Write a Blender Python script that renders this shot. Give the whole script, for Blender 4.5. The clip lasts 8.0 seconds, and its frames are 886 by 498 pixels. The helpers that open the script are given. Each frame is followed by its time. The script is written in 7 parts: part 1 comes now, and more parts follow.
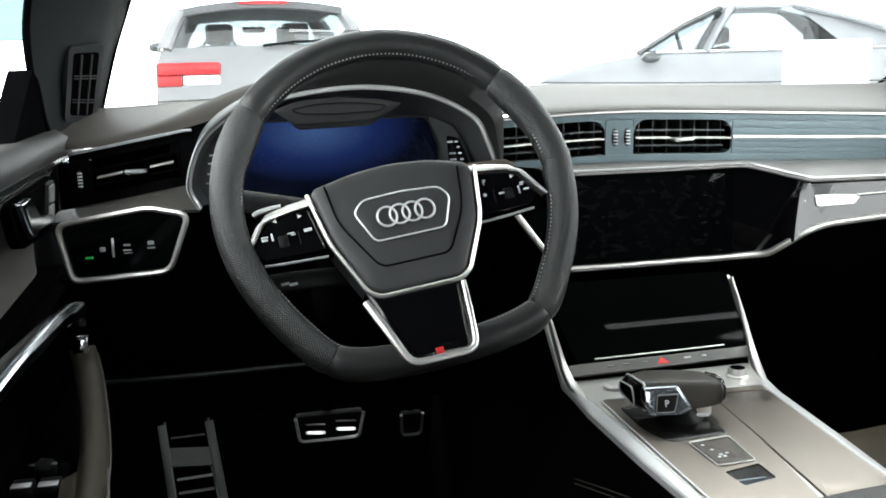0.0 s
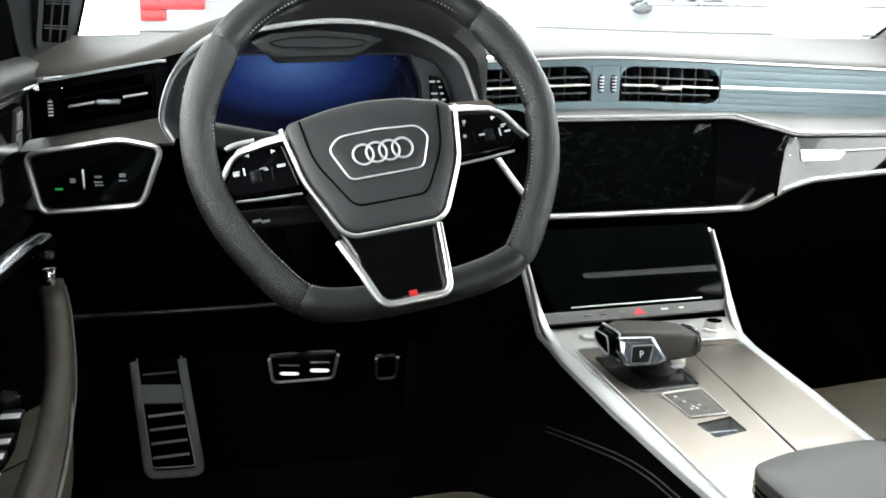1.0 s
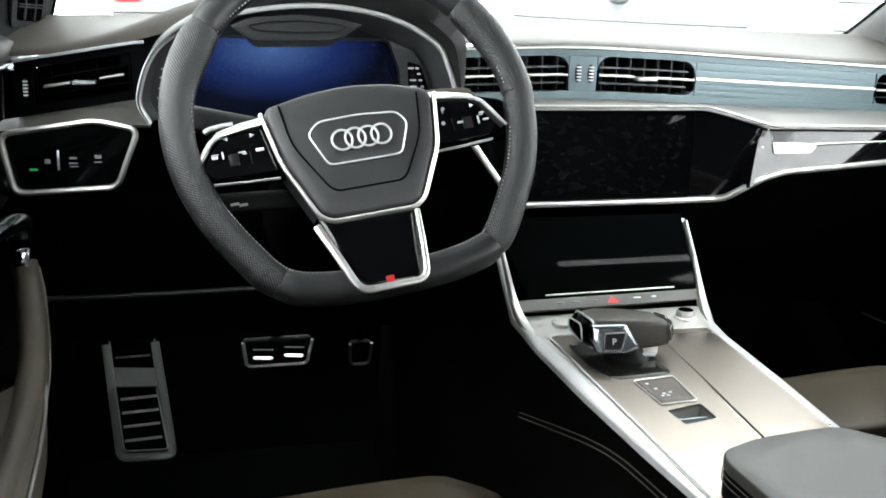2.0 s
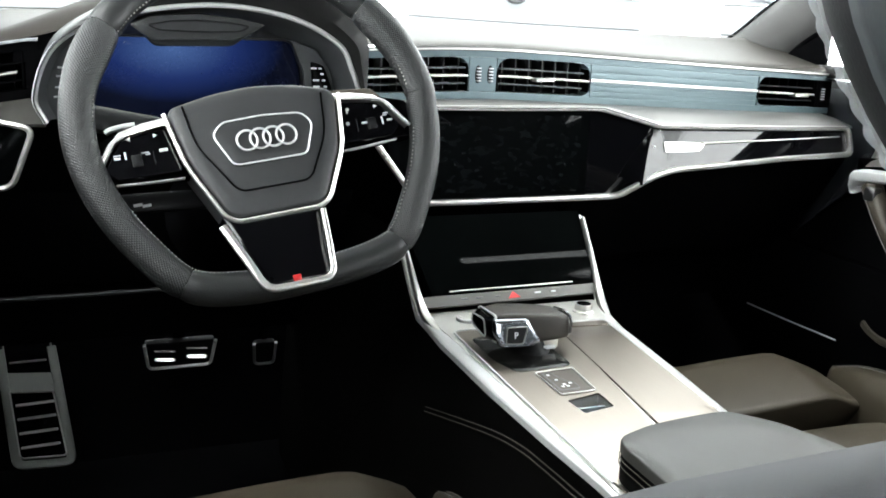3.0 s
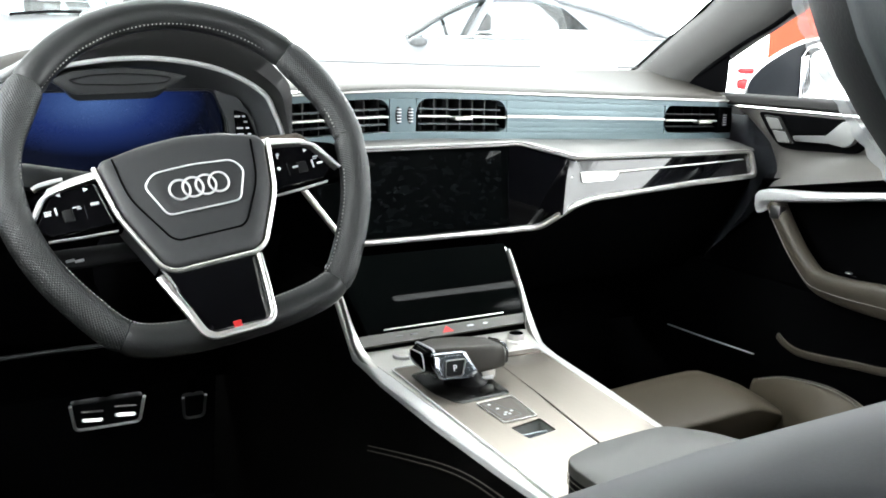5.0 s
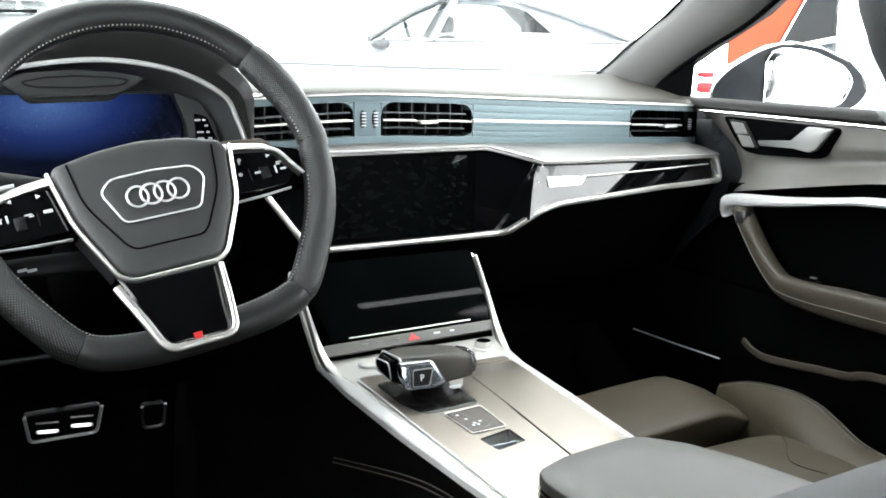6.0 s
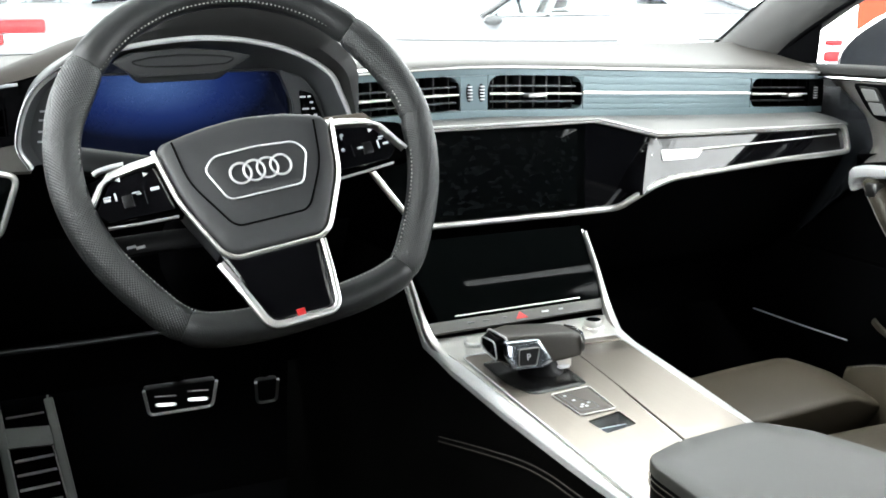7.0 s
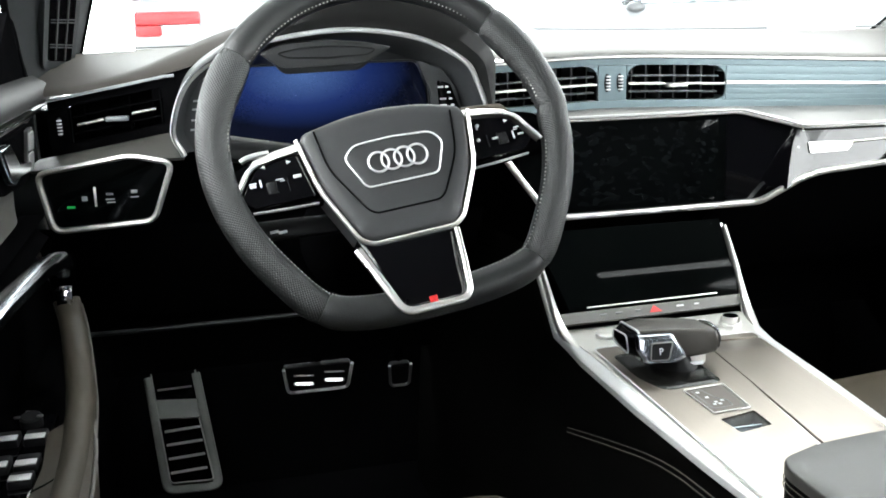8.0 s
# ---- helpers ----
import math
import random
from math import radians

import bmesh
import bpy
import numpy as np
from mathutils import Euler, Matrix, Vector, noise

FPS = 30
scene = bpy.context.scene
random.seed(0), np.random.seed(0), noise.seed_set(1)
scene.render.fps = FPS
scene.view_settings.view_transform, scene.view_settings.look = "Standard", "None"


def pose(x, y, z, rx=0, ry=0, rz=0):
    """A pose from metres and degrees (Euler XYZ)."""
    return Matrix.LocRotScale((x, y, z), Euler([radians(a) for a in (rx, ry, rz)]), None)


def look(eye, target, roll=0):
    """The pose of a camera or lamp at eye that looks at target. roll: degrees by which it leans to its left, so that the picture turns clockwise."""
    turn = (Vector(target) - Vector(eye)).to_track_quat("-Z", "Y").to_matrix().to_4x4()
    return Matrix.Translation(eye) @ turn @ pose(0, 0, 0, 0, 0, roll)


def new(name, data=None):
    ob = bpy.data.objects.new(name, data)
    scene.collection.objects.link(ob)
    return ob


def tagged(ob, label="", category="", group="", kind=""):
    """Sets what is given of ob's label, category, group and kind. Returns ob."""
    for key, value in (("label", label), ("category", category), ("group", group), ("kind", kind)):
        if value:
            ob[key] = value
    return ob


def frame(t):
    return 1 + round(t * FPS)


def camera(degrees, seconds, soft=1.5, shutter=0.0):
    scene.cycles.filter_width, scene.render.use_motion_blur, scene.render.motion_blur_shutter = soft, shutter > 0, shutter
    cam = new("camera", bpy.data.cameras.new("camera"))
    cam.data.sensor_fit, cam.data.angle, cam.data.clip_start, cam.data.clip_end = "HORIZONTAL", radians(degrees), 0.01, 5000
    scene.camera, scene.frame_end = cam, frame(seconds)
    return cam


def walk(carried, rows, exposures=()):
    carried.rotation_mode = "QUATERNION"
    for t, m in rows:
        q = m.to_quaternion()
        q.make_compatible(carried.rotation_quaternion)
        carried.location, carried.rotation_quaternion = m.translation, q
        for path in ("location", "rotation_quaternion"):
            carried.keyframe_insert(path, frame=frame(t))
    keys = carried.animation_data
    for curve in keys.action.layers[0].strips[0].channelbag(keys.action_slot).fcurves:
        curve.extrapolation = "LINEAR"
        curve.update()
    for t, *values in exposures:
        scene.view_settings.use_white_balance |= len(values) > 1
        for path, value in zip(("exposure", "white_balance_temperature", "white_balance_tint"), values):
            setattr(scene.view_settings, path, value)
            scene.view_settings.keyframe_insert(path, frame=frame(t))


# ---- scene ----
cam = camera(49.48, 8.0, soft=1.75)
PATH = [
    (0, (-0.1636, -0.9437, 1.0308), (0.0519, 0.0143, 0.8417), -1.42),
    (0.5, (-0.1516, -0.9288, 1.0242), (0.0719, 0.0204, 0.8028), -0.13),
    (1, (-0.1524, -0.9261, 1.0211), (0.0770, 0.0165, 0.7785), 0.63),
    (1.2, (-0.1531, -0.9263, 1.0211), (0.0820, 0.0159, 0.7823), 1.03),
    (2.3, (-0.1603, -0.9362, 1.0223), (0.1102, -0.0092, 0.7625), 1.83),
    (2.5, (-0.1623, -0.9395, 1.0230), (0.1258, -0.0176, 0.7638), 1.74),
    (3, (-0.1673, -0.9487, 1.0272), (0.1858, -0.0481, 0.7738), 2.72),
    (3.5, (-0.1736, -0.9540, 1.0315), (0.2307, -0.0674, 0.8065), 1.95),
    (4, (-0.1901, -0.9513, 1.0289), (0.2445, -0.0761, 0.8163), 0.97),
    (4.5, (-0.1969, -0.9616, 1.0250), (0.2457, -0.0891, 0.8177), 0.84),
    (4.7, (-0.1966, -0.9608, 1.0251), (0.2397, -0.0860, 0.8147), 0.48),
    (5.8, (-0.1899, -0.9391, 1.0264), (0.2738, -0.0765, 0.8241), 0.81),
    (6, (-0.1892, -0.9348, 1.0265), (0.2834, -0.0780, 0.8200), 0.87),
    (6.5, (-0.1842, -0.9248, 1.0193), (0.2516, -0.0511, 0.8028), 0.49),
    (7, (-0.1697, -0.9155, 1.0185), (0.1941, -0.0125, 0.7899), -0.80),
    (7.2, (-0.1697, -0.9157, 1.0198), (0.1434, 0.0070, 0.7951), -1.45),
    (7.5, (-0.1698, -0.9171, 1.0221), (0.0926, 0.0218, 0.7993), -1.29),
    (8, (-0.1691, -0.9230, 1.0212), (0.0601, 0.0210, 0.7837), -1.42),
]
walk(cam, [(t, look(eye, target, roll)) for t, eye, target, roll in PATH], exposures=[(0, -0.45), (0.5, -0.22), (1, 0.05), (2.5, 0.06), (3.5, 0.18), (4.5, 0.26), (6, 0.26), (7, 0.2), (7.5, 0.25), (8, 0.28)])

# ---- light and hall exposure -------------------------------------------------
world = bpy.data.worlds.new("showroom_air")
scene.world = world
world.use_nodes = True
world.node_tree.nodes["Background"].inputs[0].default_value = (0.95, 0.98, 1.0, 1)
world.node_tree.nodes["Background"].inputs[1].default_value = 0.6


LAMP, FRONT = 8.0, 7.5      # strength of the added ceiling panels and of the glowing hall walls


# ---- materials ---------------------------------------------------------------
def mat(name, base, rough=0.5, metal=0.0, vary=0.12, scale=40.0, bump=0.1, grain=400.0,
        coat=0.0, spec=0.5, stretch=(1, 1, 1), emit=None, power=0.0, rough_vary=0.1):
    """A procedural surface: colour and roughness vary at two scales, with fine relief."""
    m = bpy.data.materials.new(name)
    m.use_nodes = True
    nt = m.node_tree
    b = nt.nodes["Principled BSDF"]
    b.inputs["Metallic"].default_value = metal
    b.inputs["Specular IOR Level"].default_value = spec
    b.inputs["Coat Weight"].default_value = coat
    b.inputs["Coat Roughness"].default_value = 0.03
    tc = nt.nodes.new("ShaderNodeTexCoord")
    mp = nt.nodes.new("ShaderNodeMapping")
    mp.inputs["Scale"].default_value = stretch
    nt.links.new(tc.outputs["Object"], mp.inputs["Vector"])
    big = nt.nodes.new("ShaderNodeTexNoise")
    big.inputs["Scale"].default_value = scale * 0.15
    big.inputs["Detail"].default_value = 4
    fine = nt.nodes.new("ShaderNodeTexNoise")
    fine.inputs["Scale"].default_value = grain
    fine.inputs["Detail"].default_value = 3
    for nz in (big, fine):
        nt.links.new(mp.outputs["Vector"], nz.inputs["Vector"])
    mixf = nt.nodes.new("ShaderNodeMath")
    mixf.operation = "MULTIPLY_ADD"
    nt.links.new(fine.outputs["Fac"], mixf.inputs[0])
    mixf.inputs[1].default_value = 0.45
    nt.links.new(big.outputs["Fac"], mixf.inputs[2])
    ramp = nt.nodes.new("ShaderNodeMapRange")
    ramp.inputs["From Min"].default_value = 0.4
    ramp.inputs["From Max"].default_value = 1.05
    ramp.inputs["To Min"].default_value = 1 - vary
    ramp.inputs["To Max"].default_value = 1 + vary
    nt.links.new(mixf.outputs[0], ramp.inputs["Value"])
    mul = nt.nodes.new("ShaderNodeVectorMath")
    mul.operation = "SCALE"
    mul.inputs[0].default_value = base
    nt.links.new(ramp.outputs[0], mul.inputs["Scale"])
    nt.links.new(mul.outputs[0], b.inputs["Base Color"])
    rr = nt.nodes.new("ShaderNodeMapRange")
    rr.inputs["To Min"].default_value = max(0.0, rough * (1 - rough_vary))
    rr.inputs["To Max"].default_value = min(1.0, rough * (1 + rough_vary))
    nt.links.new(big.outputs["Fac"], rr.inputs["Value"])
    nt.links.new(rr.outputs[0], b.inputs["Roughness"])
    if bump:
        bp = nt.nodes.new("ShaderNodeBump")
        bp.inputs["Strength"].default_value = bump
        bp.inputs["Distance"].default_value = 0.0006
        nt.links.new(fine.outputs["Fac"], bp.inputs["Height"])
        nt.links.new(bp.outputs[0], b.inputs["Normal"])
    if emit:
        b.inputs["Emission Color"].default_value = (*emit, 1)
        b.inputs["Emission Strength"].default_value = power
    return m


LEATHER = mat("black_leather", (0.0115, 0.0120, 0.0121), 0.42, spec=0.35, bump=0.35, grain=900, scale=30)
PERF = mat("perforated_leather", (0.0118, 0.0123, 0.0124), 0.46, spec=0.38, bump=0.9, scale=30)
HUB = mat("grained_airbag_cover", (0.022, 0.0227, 0.0236), 0.45, spec=0.45, bump=0.35, grain=1300, scale=30)
SOFT = mat("soft_dash_skin", (0.030, 0.0268, 0.0238), 0.6, spec=0.14, bump=0.25, grain=1100, scale=12, vary=0.08)
PLASTIC = mat("black_plastic", (0.006, 0.006, 0.0065), 0.45, bump=0.2, grain=900, spec=0.15)
SLAT = mat("satin_dark_slat", (0.15, 0.16, 0.168), 0.36, 0.3, spec=0.4, bump=0.05)
# near-zero, sheenless: black trim, and shade painted into footwell and recess parts
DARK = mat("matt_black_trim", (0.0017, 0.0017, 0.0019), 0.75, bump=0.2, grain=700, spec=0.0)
GLOSS = mat("piano_black", (0.002, 0.002, 0.0025), 0.04, bump=0.0, vary=0.05, spec=0.35, rough_vary=0.6, )
GLASSBLACK = mat("black_screen_glass", (0.001, 0.0013, 0.0013), 0.07, bump=0.0, spec=0.07, vary=0.3, scale=90, rough_vary=0.9)
ALU = mat("satin_aluminium", (0.68, 0.665, 0.638), 0.4, 1.0, vary=0.04, bump=0.05, grain=900, scale=40)
BRUSH = mat("brushed_aluminium", (0.205, 0.178, 0.153), 0.34, 1.0, vary=0.08, bump=0.12, grain=600, stretch=(1, 0.04, 1), scale=60)
LEDGE = mat("satin_grey_ledge", (0.16, 0.157, 0.153), 0.5, 0.7, vary=0.06, bump=0.08, grain=500, stretch=(0.05, 1, 1))
ARMSKIN = mat("dark_brown_grey_leather", (0.050, 0.042, 0.032), 0.5, spec=0.3, bump=0.3, grain=900, scale=14)
CHROME = mat("polished_chrome", (0.85, 0.86, 0.87), 0.1, 1.0, vary=0.02, bump=0.0, scale=30)
BAND = mat("grey_satin_panel", (0.108, 0.15, 0.163), 0.4, 0.35, vary=0.03, bump=0.02, grain=500, stretch=(0.05, 1, 1))
WHITE = mat("white_print", (0.75, 0.76, 0.78), 0.5, bump=0.0, vary=0.05)
RED = mat("red_print", (0.4, 0.012, 0.012), 0.4, bump=0.0, vary=0.05)
ICON = mat("pale_grey_print", (0.42, 0.43, 0.44), 0.5, bump=0.0, vary=0.05)
PRINT = mat("grey_print", (0.16, 0.165, 0.17), 0.5, bump=0.0, vary=0.05)
BLUE = mat("blue_sheen_display", (0.003, 0.004, 0.01), 0.06, bump=0.0, vary=0.2, spec=0.2)
# blue reflection painted as emission, brightest at the upper middle
nt = BLUE.node_tree
tc, mp, gr, cr = (nt.nodes.new(k) for k in ("ShaderNodeTexCoord", "ShaderNodeMapping", "ShaderNodeTexGradient", "ShaderNodeValToRGB"))
gr.gradient_type = "SPHERICAL"
mp.inputs["Location"].default_value = (0.39, 0, -14.30)
mp.inputs["Scale"].default_value = (7.5, 0, 15.0)
nt.links.new(tc.outputs["Object"], mp.inputs[0])
nt.links.new(mp.outputs[0], gr.inputs[0])
nt.links.new(gr.outputs["Fac"], cr.inputs[0])
cr.color_ramp.elements[0].color = (0.0005, 0.001, 0.004, 1)
cr.color_ramp.elements[1].color = (0.060, 0.122, 0.31, 1)
e = cr.color_ramp.elements.new(0.45)
e.color = (0.010, 0.024, 0.115, 1)
bs = nt.nodes["Principled BSDF"]
nt.links.new(cr.outputs[0], bs.inputs["Emission Color"])
bs.inputs["Emission Strength"].default_value = 0.95
THREAD = mat("pale_thread", (0.13, 0.124, 0.115), 0.7, vary=0.2, grain=2000)
SEAT = mat("grey_brown_leather", (0.040, 0.0325, 0.0222), 0.5, spec=0.22, bump=0.35, grain=900, scale=14, vary=0.15)
CARPET = mat("black_carpet", (0.003, 0.003, 0.0033), 0.95, bump=0.8, grain=1500, spec=0.0)
HEADLINE = mat("grey_headliner_cloth", (0.035, 0.034, 0.033), 0.9, bump=0.4, grain=1800)

# driver's pillar cover, with the shade of that side put into its colour
PILLAR = mat("shaded_pillar_cover", (0.010, 0.0110, 0.0118), 0.6, spec=0.10, bump=0.3, grain=900)
POCKETGREY = mat("grey_blue_rubber", (0.3, 0.34, 0.38), 0.5, bump=0.2)
TAUPE = mat("grey_brown_satin", (0.075, 0.062, 0.050), 0.5, 0.0, spec=0.3, bump=0.05)
HAZ = mat("hazard_red", (0.75, 0.05, 0.05), 0.4, bump=0.0, vary=0.05)
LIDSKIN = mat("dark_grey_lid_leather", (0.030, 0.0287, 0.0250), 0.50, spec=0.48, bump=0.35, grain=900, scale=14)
SEATDARK = mat("dark_seat_leather", (0.007, 0.0075, 0.008), 0.6, spec=0.1, bump=0.1, grain=1500, scale=14)
# near-black: shade of the console's and lid's sides is put into the colour
WALLSKIN = mat("shaded_black_leather", (0.0022, 0.0021, 0.002), 0.6, spec=0.015, bump=0.3, grain=900, scale=14)
HOODSKIN = mat("matt_black_hood_skin", (0.013, 0.0129, 0.0128), 0.5, spec=0.15, bump=0.3, grain=900, scale=14)
CLUSTERGREY = mat("dark_grey_cluster_skin", (0.04, 0.042, 0.044), 0.45, spec=0.35, bump=0.25, grain=1100, scale=14)
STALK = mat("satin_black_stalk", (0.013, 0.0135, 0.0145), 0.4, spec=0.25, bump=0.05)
DOORTOP = mat("dark_grey_door_top", (0.012, 0.0117, 0.0115), 0.6, spec=0.08, bump=0.25, grain=1100, scale=12)
STITCH = mat("light_grey_thread", (0.3, 0.29, 0.275), 0.7, vary=0.2, grain=2000)
DIMTHREAD = mat("dull_thread", (0.055, 0.05, 0.043), 0.8, vary=0.2, grain=2000, spec=0.1)
# paler, less metallic copy of the aluminium; lit brightness is put into the colour
SILVER = mat("brightened_satin_silver", (0.62, 0.62, 0.62), 0.35, 0.4, bump=0.03)
PULLMETAL = mat("satin_pull_metal", (0.3, 0.295, 0.29), 0.33, 1.0, bump=0.04, vary=0.06)
RINGMETAL = mat("satin_emblem_metal", (0.5, 0.5, 0.5), 0.35, 0.6, bump=0.02, vary=0.04)
# backrest leather, paler than the headrest's: window light is put into the colour
SHOULDER = mat("lit_dark_seat_leather", (0.034, 0.037, 0.04), 0.62, spec=0.12, bump=0.03, grain=1500, scale=14)
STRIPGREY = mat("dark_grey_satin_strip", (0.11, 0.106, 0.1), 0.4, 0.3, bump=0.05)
HEADSKIN = mat("brown_black_leather", (0.029, 0.0242, 0.0192), 0.48, spec=0.35, bump=0.35, grain=1100, scale=14)
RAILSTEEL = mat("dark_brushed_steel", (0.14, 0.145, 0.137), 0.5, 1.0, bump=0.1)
# darker steel: shade painted into pedal parts; also plain grey legs and border
PEDALDIM = mat("dim_steel", (0.3, 0.3, 0.29), 0.45, 1.0, bump=0.1)


# ---- mesh helpers ------------------------------------------------------------
def thing(name, loc=(0, 0, 0), label="", category="", group="", kind=""):
    ob = new(name)
    ob.empty_display_size = 0.05
    ob.location = loc
    return tagged(ob, label, category, group, kind)


def part(name, bm, material, parent=None, label="", smooth=40, **tags):
    """Links a bmesh as one object; world coordinates are kept under the parent."""
    me = bpy.data.meshes.new(name)
    bmesh.ops.recalc_face_normals(bm, faces=bm.faces[:])
    if smooth:
        for f in bm.faces:
            f.smooth = True
        lim = radians(smooth)
        for e in bm.edges:
            if len(e.link_faces) == 2 and e.calc_face_angle(0) > lim:
                e.smooth = False
    bm.to_mesh(me)
    bm.free()
    me.materials.append(material)
    ob = new(name, me)
    if parent is not None:
        ob.parent = parent
        if parent.parent is None:
            ob.matrix_parent_inverse = Matrix.Translation(parent.location).inverted()
    return tagged(ob, label, **tags)


def box(bm, lo, hi, bevel=0.0, m=None):
    r = bmesh.ops.create_cube(bm, size=1)
    vs = r["verts"]
    c = [(a + b) / 2 for a, b in zip(lo, hi)]
    s = [abs(b - a) for a, b in zip(lo, hi)]
    for v in vs:
        v.co = Vector((c[0] + v.co.x * s[0], c[1] + v.co.y * s[1], c[2] + v.co.z * s[2]))
    if bevel:
        es = list({e for v in vs for e in v.link_edges})
        r = bmesh.ops.bevel(bm, geom=es, offset=bevel, segments=2, affect="EDGES", profile=0.5)
        vs = list({v for f in r["faces"] for v in f.verts} | {v for v in vs if v.is_valid})
    if m is not None:
        for v in vs:
            v.co = m @ v.co
    return bm


def loft(bm, rings, closed=True, caps=True, loop=False):
    """Skin between rings of points (each ring the same length)."""
    vs = [[bm.verts.new(p) for p in ring] for ring in rings]
    n = len(vs[0])
    pairs = list(zip(vs, vs[1:])) + ([(vs[-1], vs[0])] if loop else [])
    for a, b in pairs:
        for i in range(n if closed else n - 1):
            j = (i + 1) % n
            bm.faces.new((a[i], a[j], b[j], b[i]))
    if caps and closed and not loop:
        bm.faces.new(vs[0])
        bm.faces.new(vs[-1][::-1])
    return bm


def sweep(bm, path, rx, rz=None, closed=False, seg=10, up=(0, 0, 1), square=2.0):
    """A tube along path with half-widths rx (across) and rz (along up); square > 2 makes it boxier."""
    rz = rz or rx
    path = [Vector(p) for p in path]
    n = len(path)
    rings = []
    up = Vector(up)
    for i, p in enumerate(path):
        a = path[(i - 1) % n] if (closed or i) else p
        b = path[(i + 1) % n] if (closed or i < n - 1) else p
        t = (b - a).normalized()
        s = t.cross(up)
        s = s.normalized() if s.length > 1e-4 else Vector((1, 0, 0))
        w = s.cross(t).normalized()
        if 0 < i < n - 1 or closed:
            t0, t1 = (p - a).normalized(), (b - p).normalized()
            k = 1 / max(0.5, math.sqrt(max(0.0, (1 + t0.dot(t1)) / 2)))
        else:
            k = 1
        f = rx(i / (n - 1)) if callable(rx) else rx
        g = rz(i / (n - 1)) if callable(rz) else rz
        ring = []
        for j in range(seg):
            q = 2 * math.pi * j / seg
            c, d = math.cos(q), math.sin(q)
            e = 2 / square
            ring.append(p + s * (f * k * math.copysign(abs(c) ** e, c)) + w * (g * math.copysign(abs(d) ** e, d)))
        rings.append(ring)
    return loft(bm, rings, True, True, closed)


def smooth_line(pts, n=8, closed=False):
    """Catmull-Rom through the points."""
    P = [Vector(p) for p in pts]
    out = []
    m = len(P)
    for i in range(m if closed else m - 1):
        a, b = P[i], P[(i + 1) % m]
        o = P[(i - 1) % m] if (closed or i) else a + (a - b)
        c = P[(i + 2) % m] if (closed or i < m - 2) else b + (b - a)
        for k in range(n):
            t = k / n
            out.append(0.5 * ((2 * a) + (b - o) * t + (2 * o - 5 * a + 4 * b - c) * t * t + (3 * a - o - 3 * b + c) * t ** 3))
    if not closed:
        out.append(P[-1])
    return out


def rounded(poly, r=0.006, n=4, closed=True):
    """Round the corners of a 2D or 3D polyline."""
    P = [Vector((*p, 0)) if len(p) == 2 else Vector(p) for p in poly]
    out, m = [], len(P)
    for i, p in enumerate(P):
        if not closed and i in (0, m - 1):
            out.append(p)
            continue
        a, b = P[i - 1] - p, P[(i + 1) % m] - p
        d = min(r, a.length * 0.45, b.length * 0.45)
        s, e = p + a.normalized() * d, p + b.normalized() * d
        for k in range(n + 1):
            t = k / n
            out.append(s * (1 - t) ** 2 + p * 2 * t * (1 - t) + e * t * t)
    return out


def dense(path, step=0.02, closed=True):
    out = []
    m = len(path)
    for i in range(m if closed else m - 1):
        a, b = path[i], path[(i + 1) % m]
        k = max(1, int((b - a).length / step))
        out += [a.lerp(b, j / k) for j in range(k)]
    if not closed:
        out.append(path[-1])
    return out


def slab(bm, poly, depth, to, edge=0.0015, crown=0.0, rings=4):
    """A plate with rounded rim and a slightly crowned face. poly: 2D outline; to(u, v, w): its place, w outwards."""
    P = [Vector((p[0], p[1])) for p in poly]
    c = sum(P, Vector((0, 0))) / len(P)
    size = max((p - c).length for p in P)
    def ring(inset, w):
        f = 1 - inset / size
        return [to(*(c + (p - c) * f), w) for p in P]
    rr = [ring(0, -depth), ring(0, -edge), ring(edge * 0.3, -edge * 0.3), ring(edge, 0)]
    for k in range(1, rings):
        s = k / rings
        f = (1 - edge / size) * (1 - s)
        rr.append([to(*(c + (p - c) * f), crown * (1 - (1 - s) ** 2)) for p in P])
    vs = [[bm.verts.new(p) for p in r] for r in rr]
    n = len(P)
    for a, b in zip(vs, vs[1:]):
        for i in range(n):
            j = (i + 1) % n
            bm.faces.new((a[i], a[j], b[j], b[i]))
    top = bm.verts.new(to(c.x, c.y, crown))
    for i in range(n):
        bm.faces.new((vs[-1][i], vs[-1][(i + 1) % n], top))
    bm.faces.new(vs[0][::-1])
    return bm


def grid(bm, us, vs, f, thick=None):
    """A sheet f(u, v); with thick (a vector or function) it becomes a shell."""
    A = [[bm.verts.new(f(u, v)) for v in vs] for u in us]
    for i in range(len(us) - 1):
        for j in range(len(vs) - 1):
            bm.faces.new((A[i][j], A[i + 1][j], A[i + 1][j + 1], A[i][j + 1]))
    if thick is not None:
        t = Vector(thick)
        B = [[bm.verts.new(Vector(f(u, v)) + t) for v in vs] for u in us]
        for i in range(len(us) - 1):
            for j in range(len(vs) - 1):
                bm.faces.new((B[i][j], B[i][j + 1], B[i + 1][j + 1], B[i + 1][j]))
        rim = [(i, 0) for i in range(len(us))] + [(len(us) - 1, j) for j in range(1, len(vs))]
        rim += [(i, len(vs) - 1) for i in range(len(us) - 2, -1, -1)] + [(0, j) for j in range(len(vs) - 2, 0, -1)]
        for (i, j), (k, l) in zip(rim, rim[1:] + rim[:1]):
            bm.faces.new((A[i][j], B[i][j], B[k][l], A[k][l]))
    return bm


def lin(a, b, n):
    return [a + (b - a) * i / (n - 1) for i in range(n)]


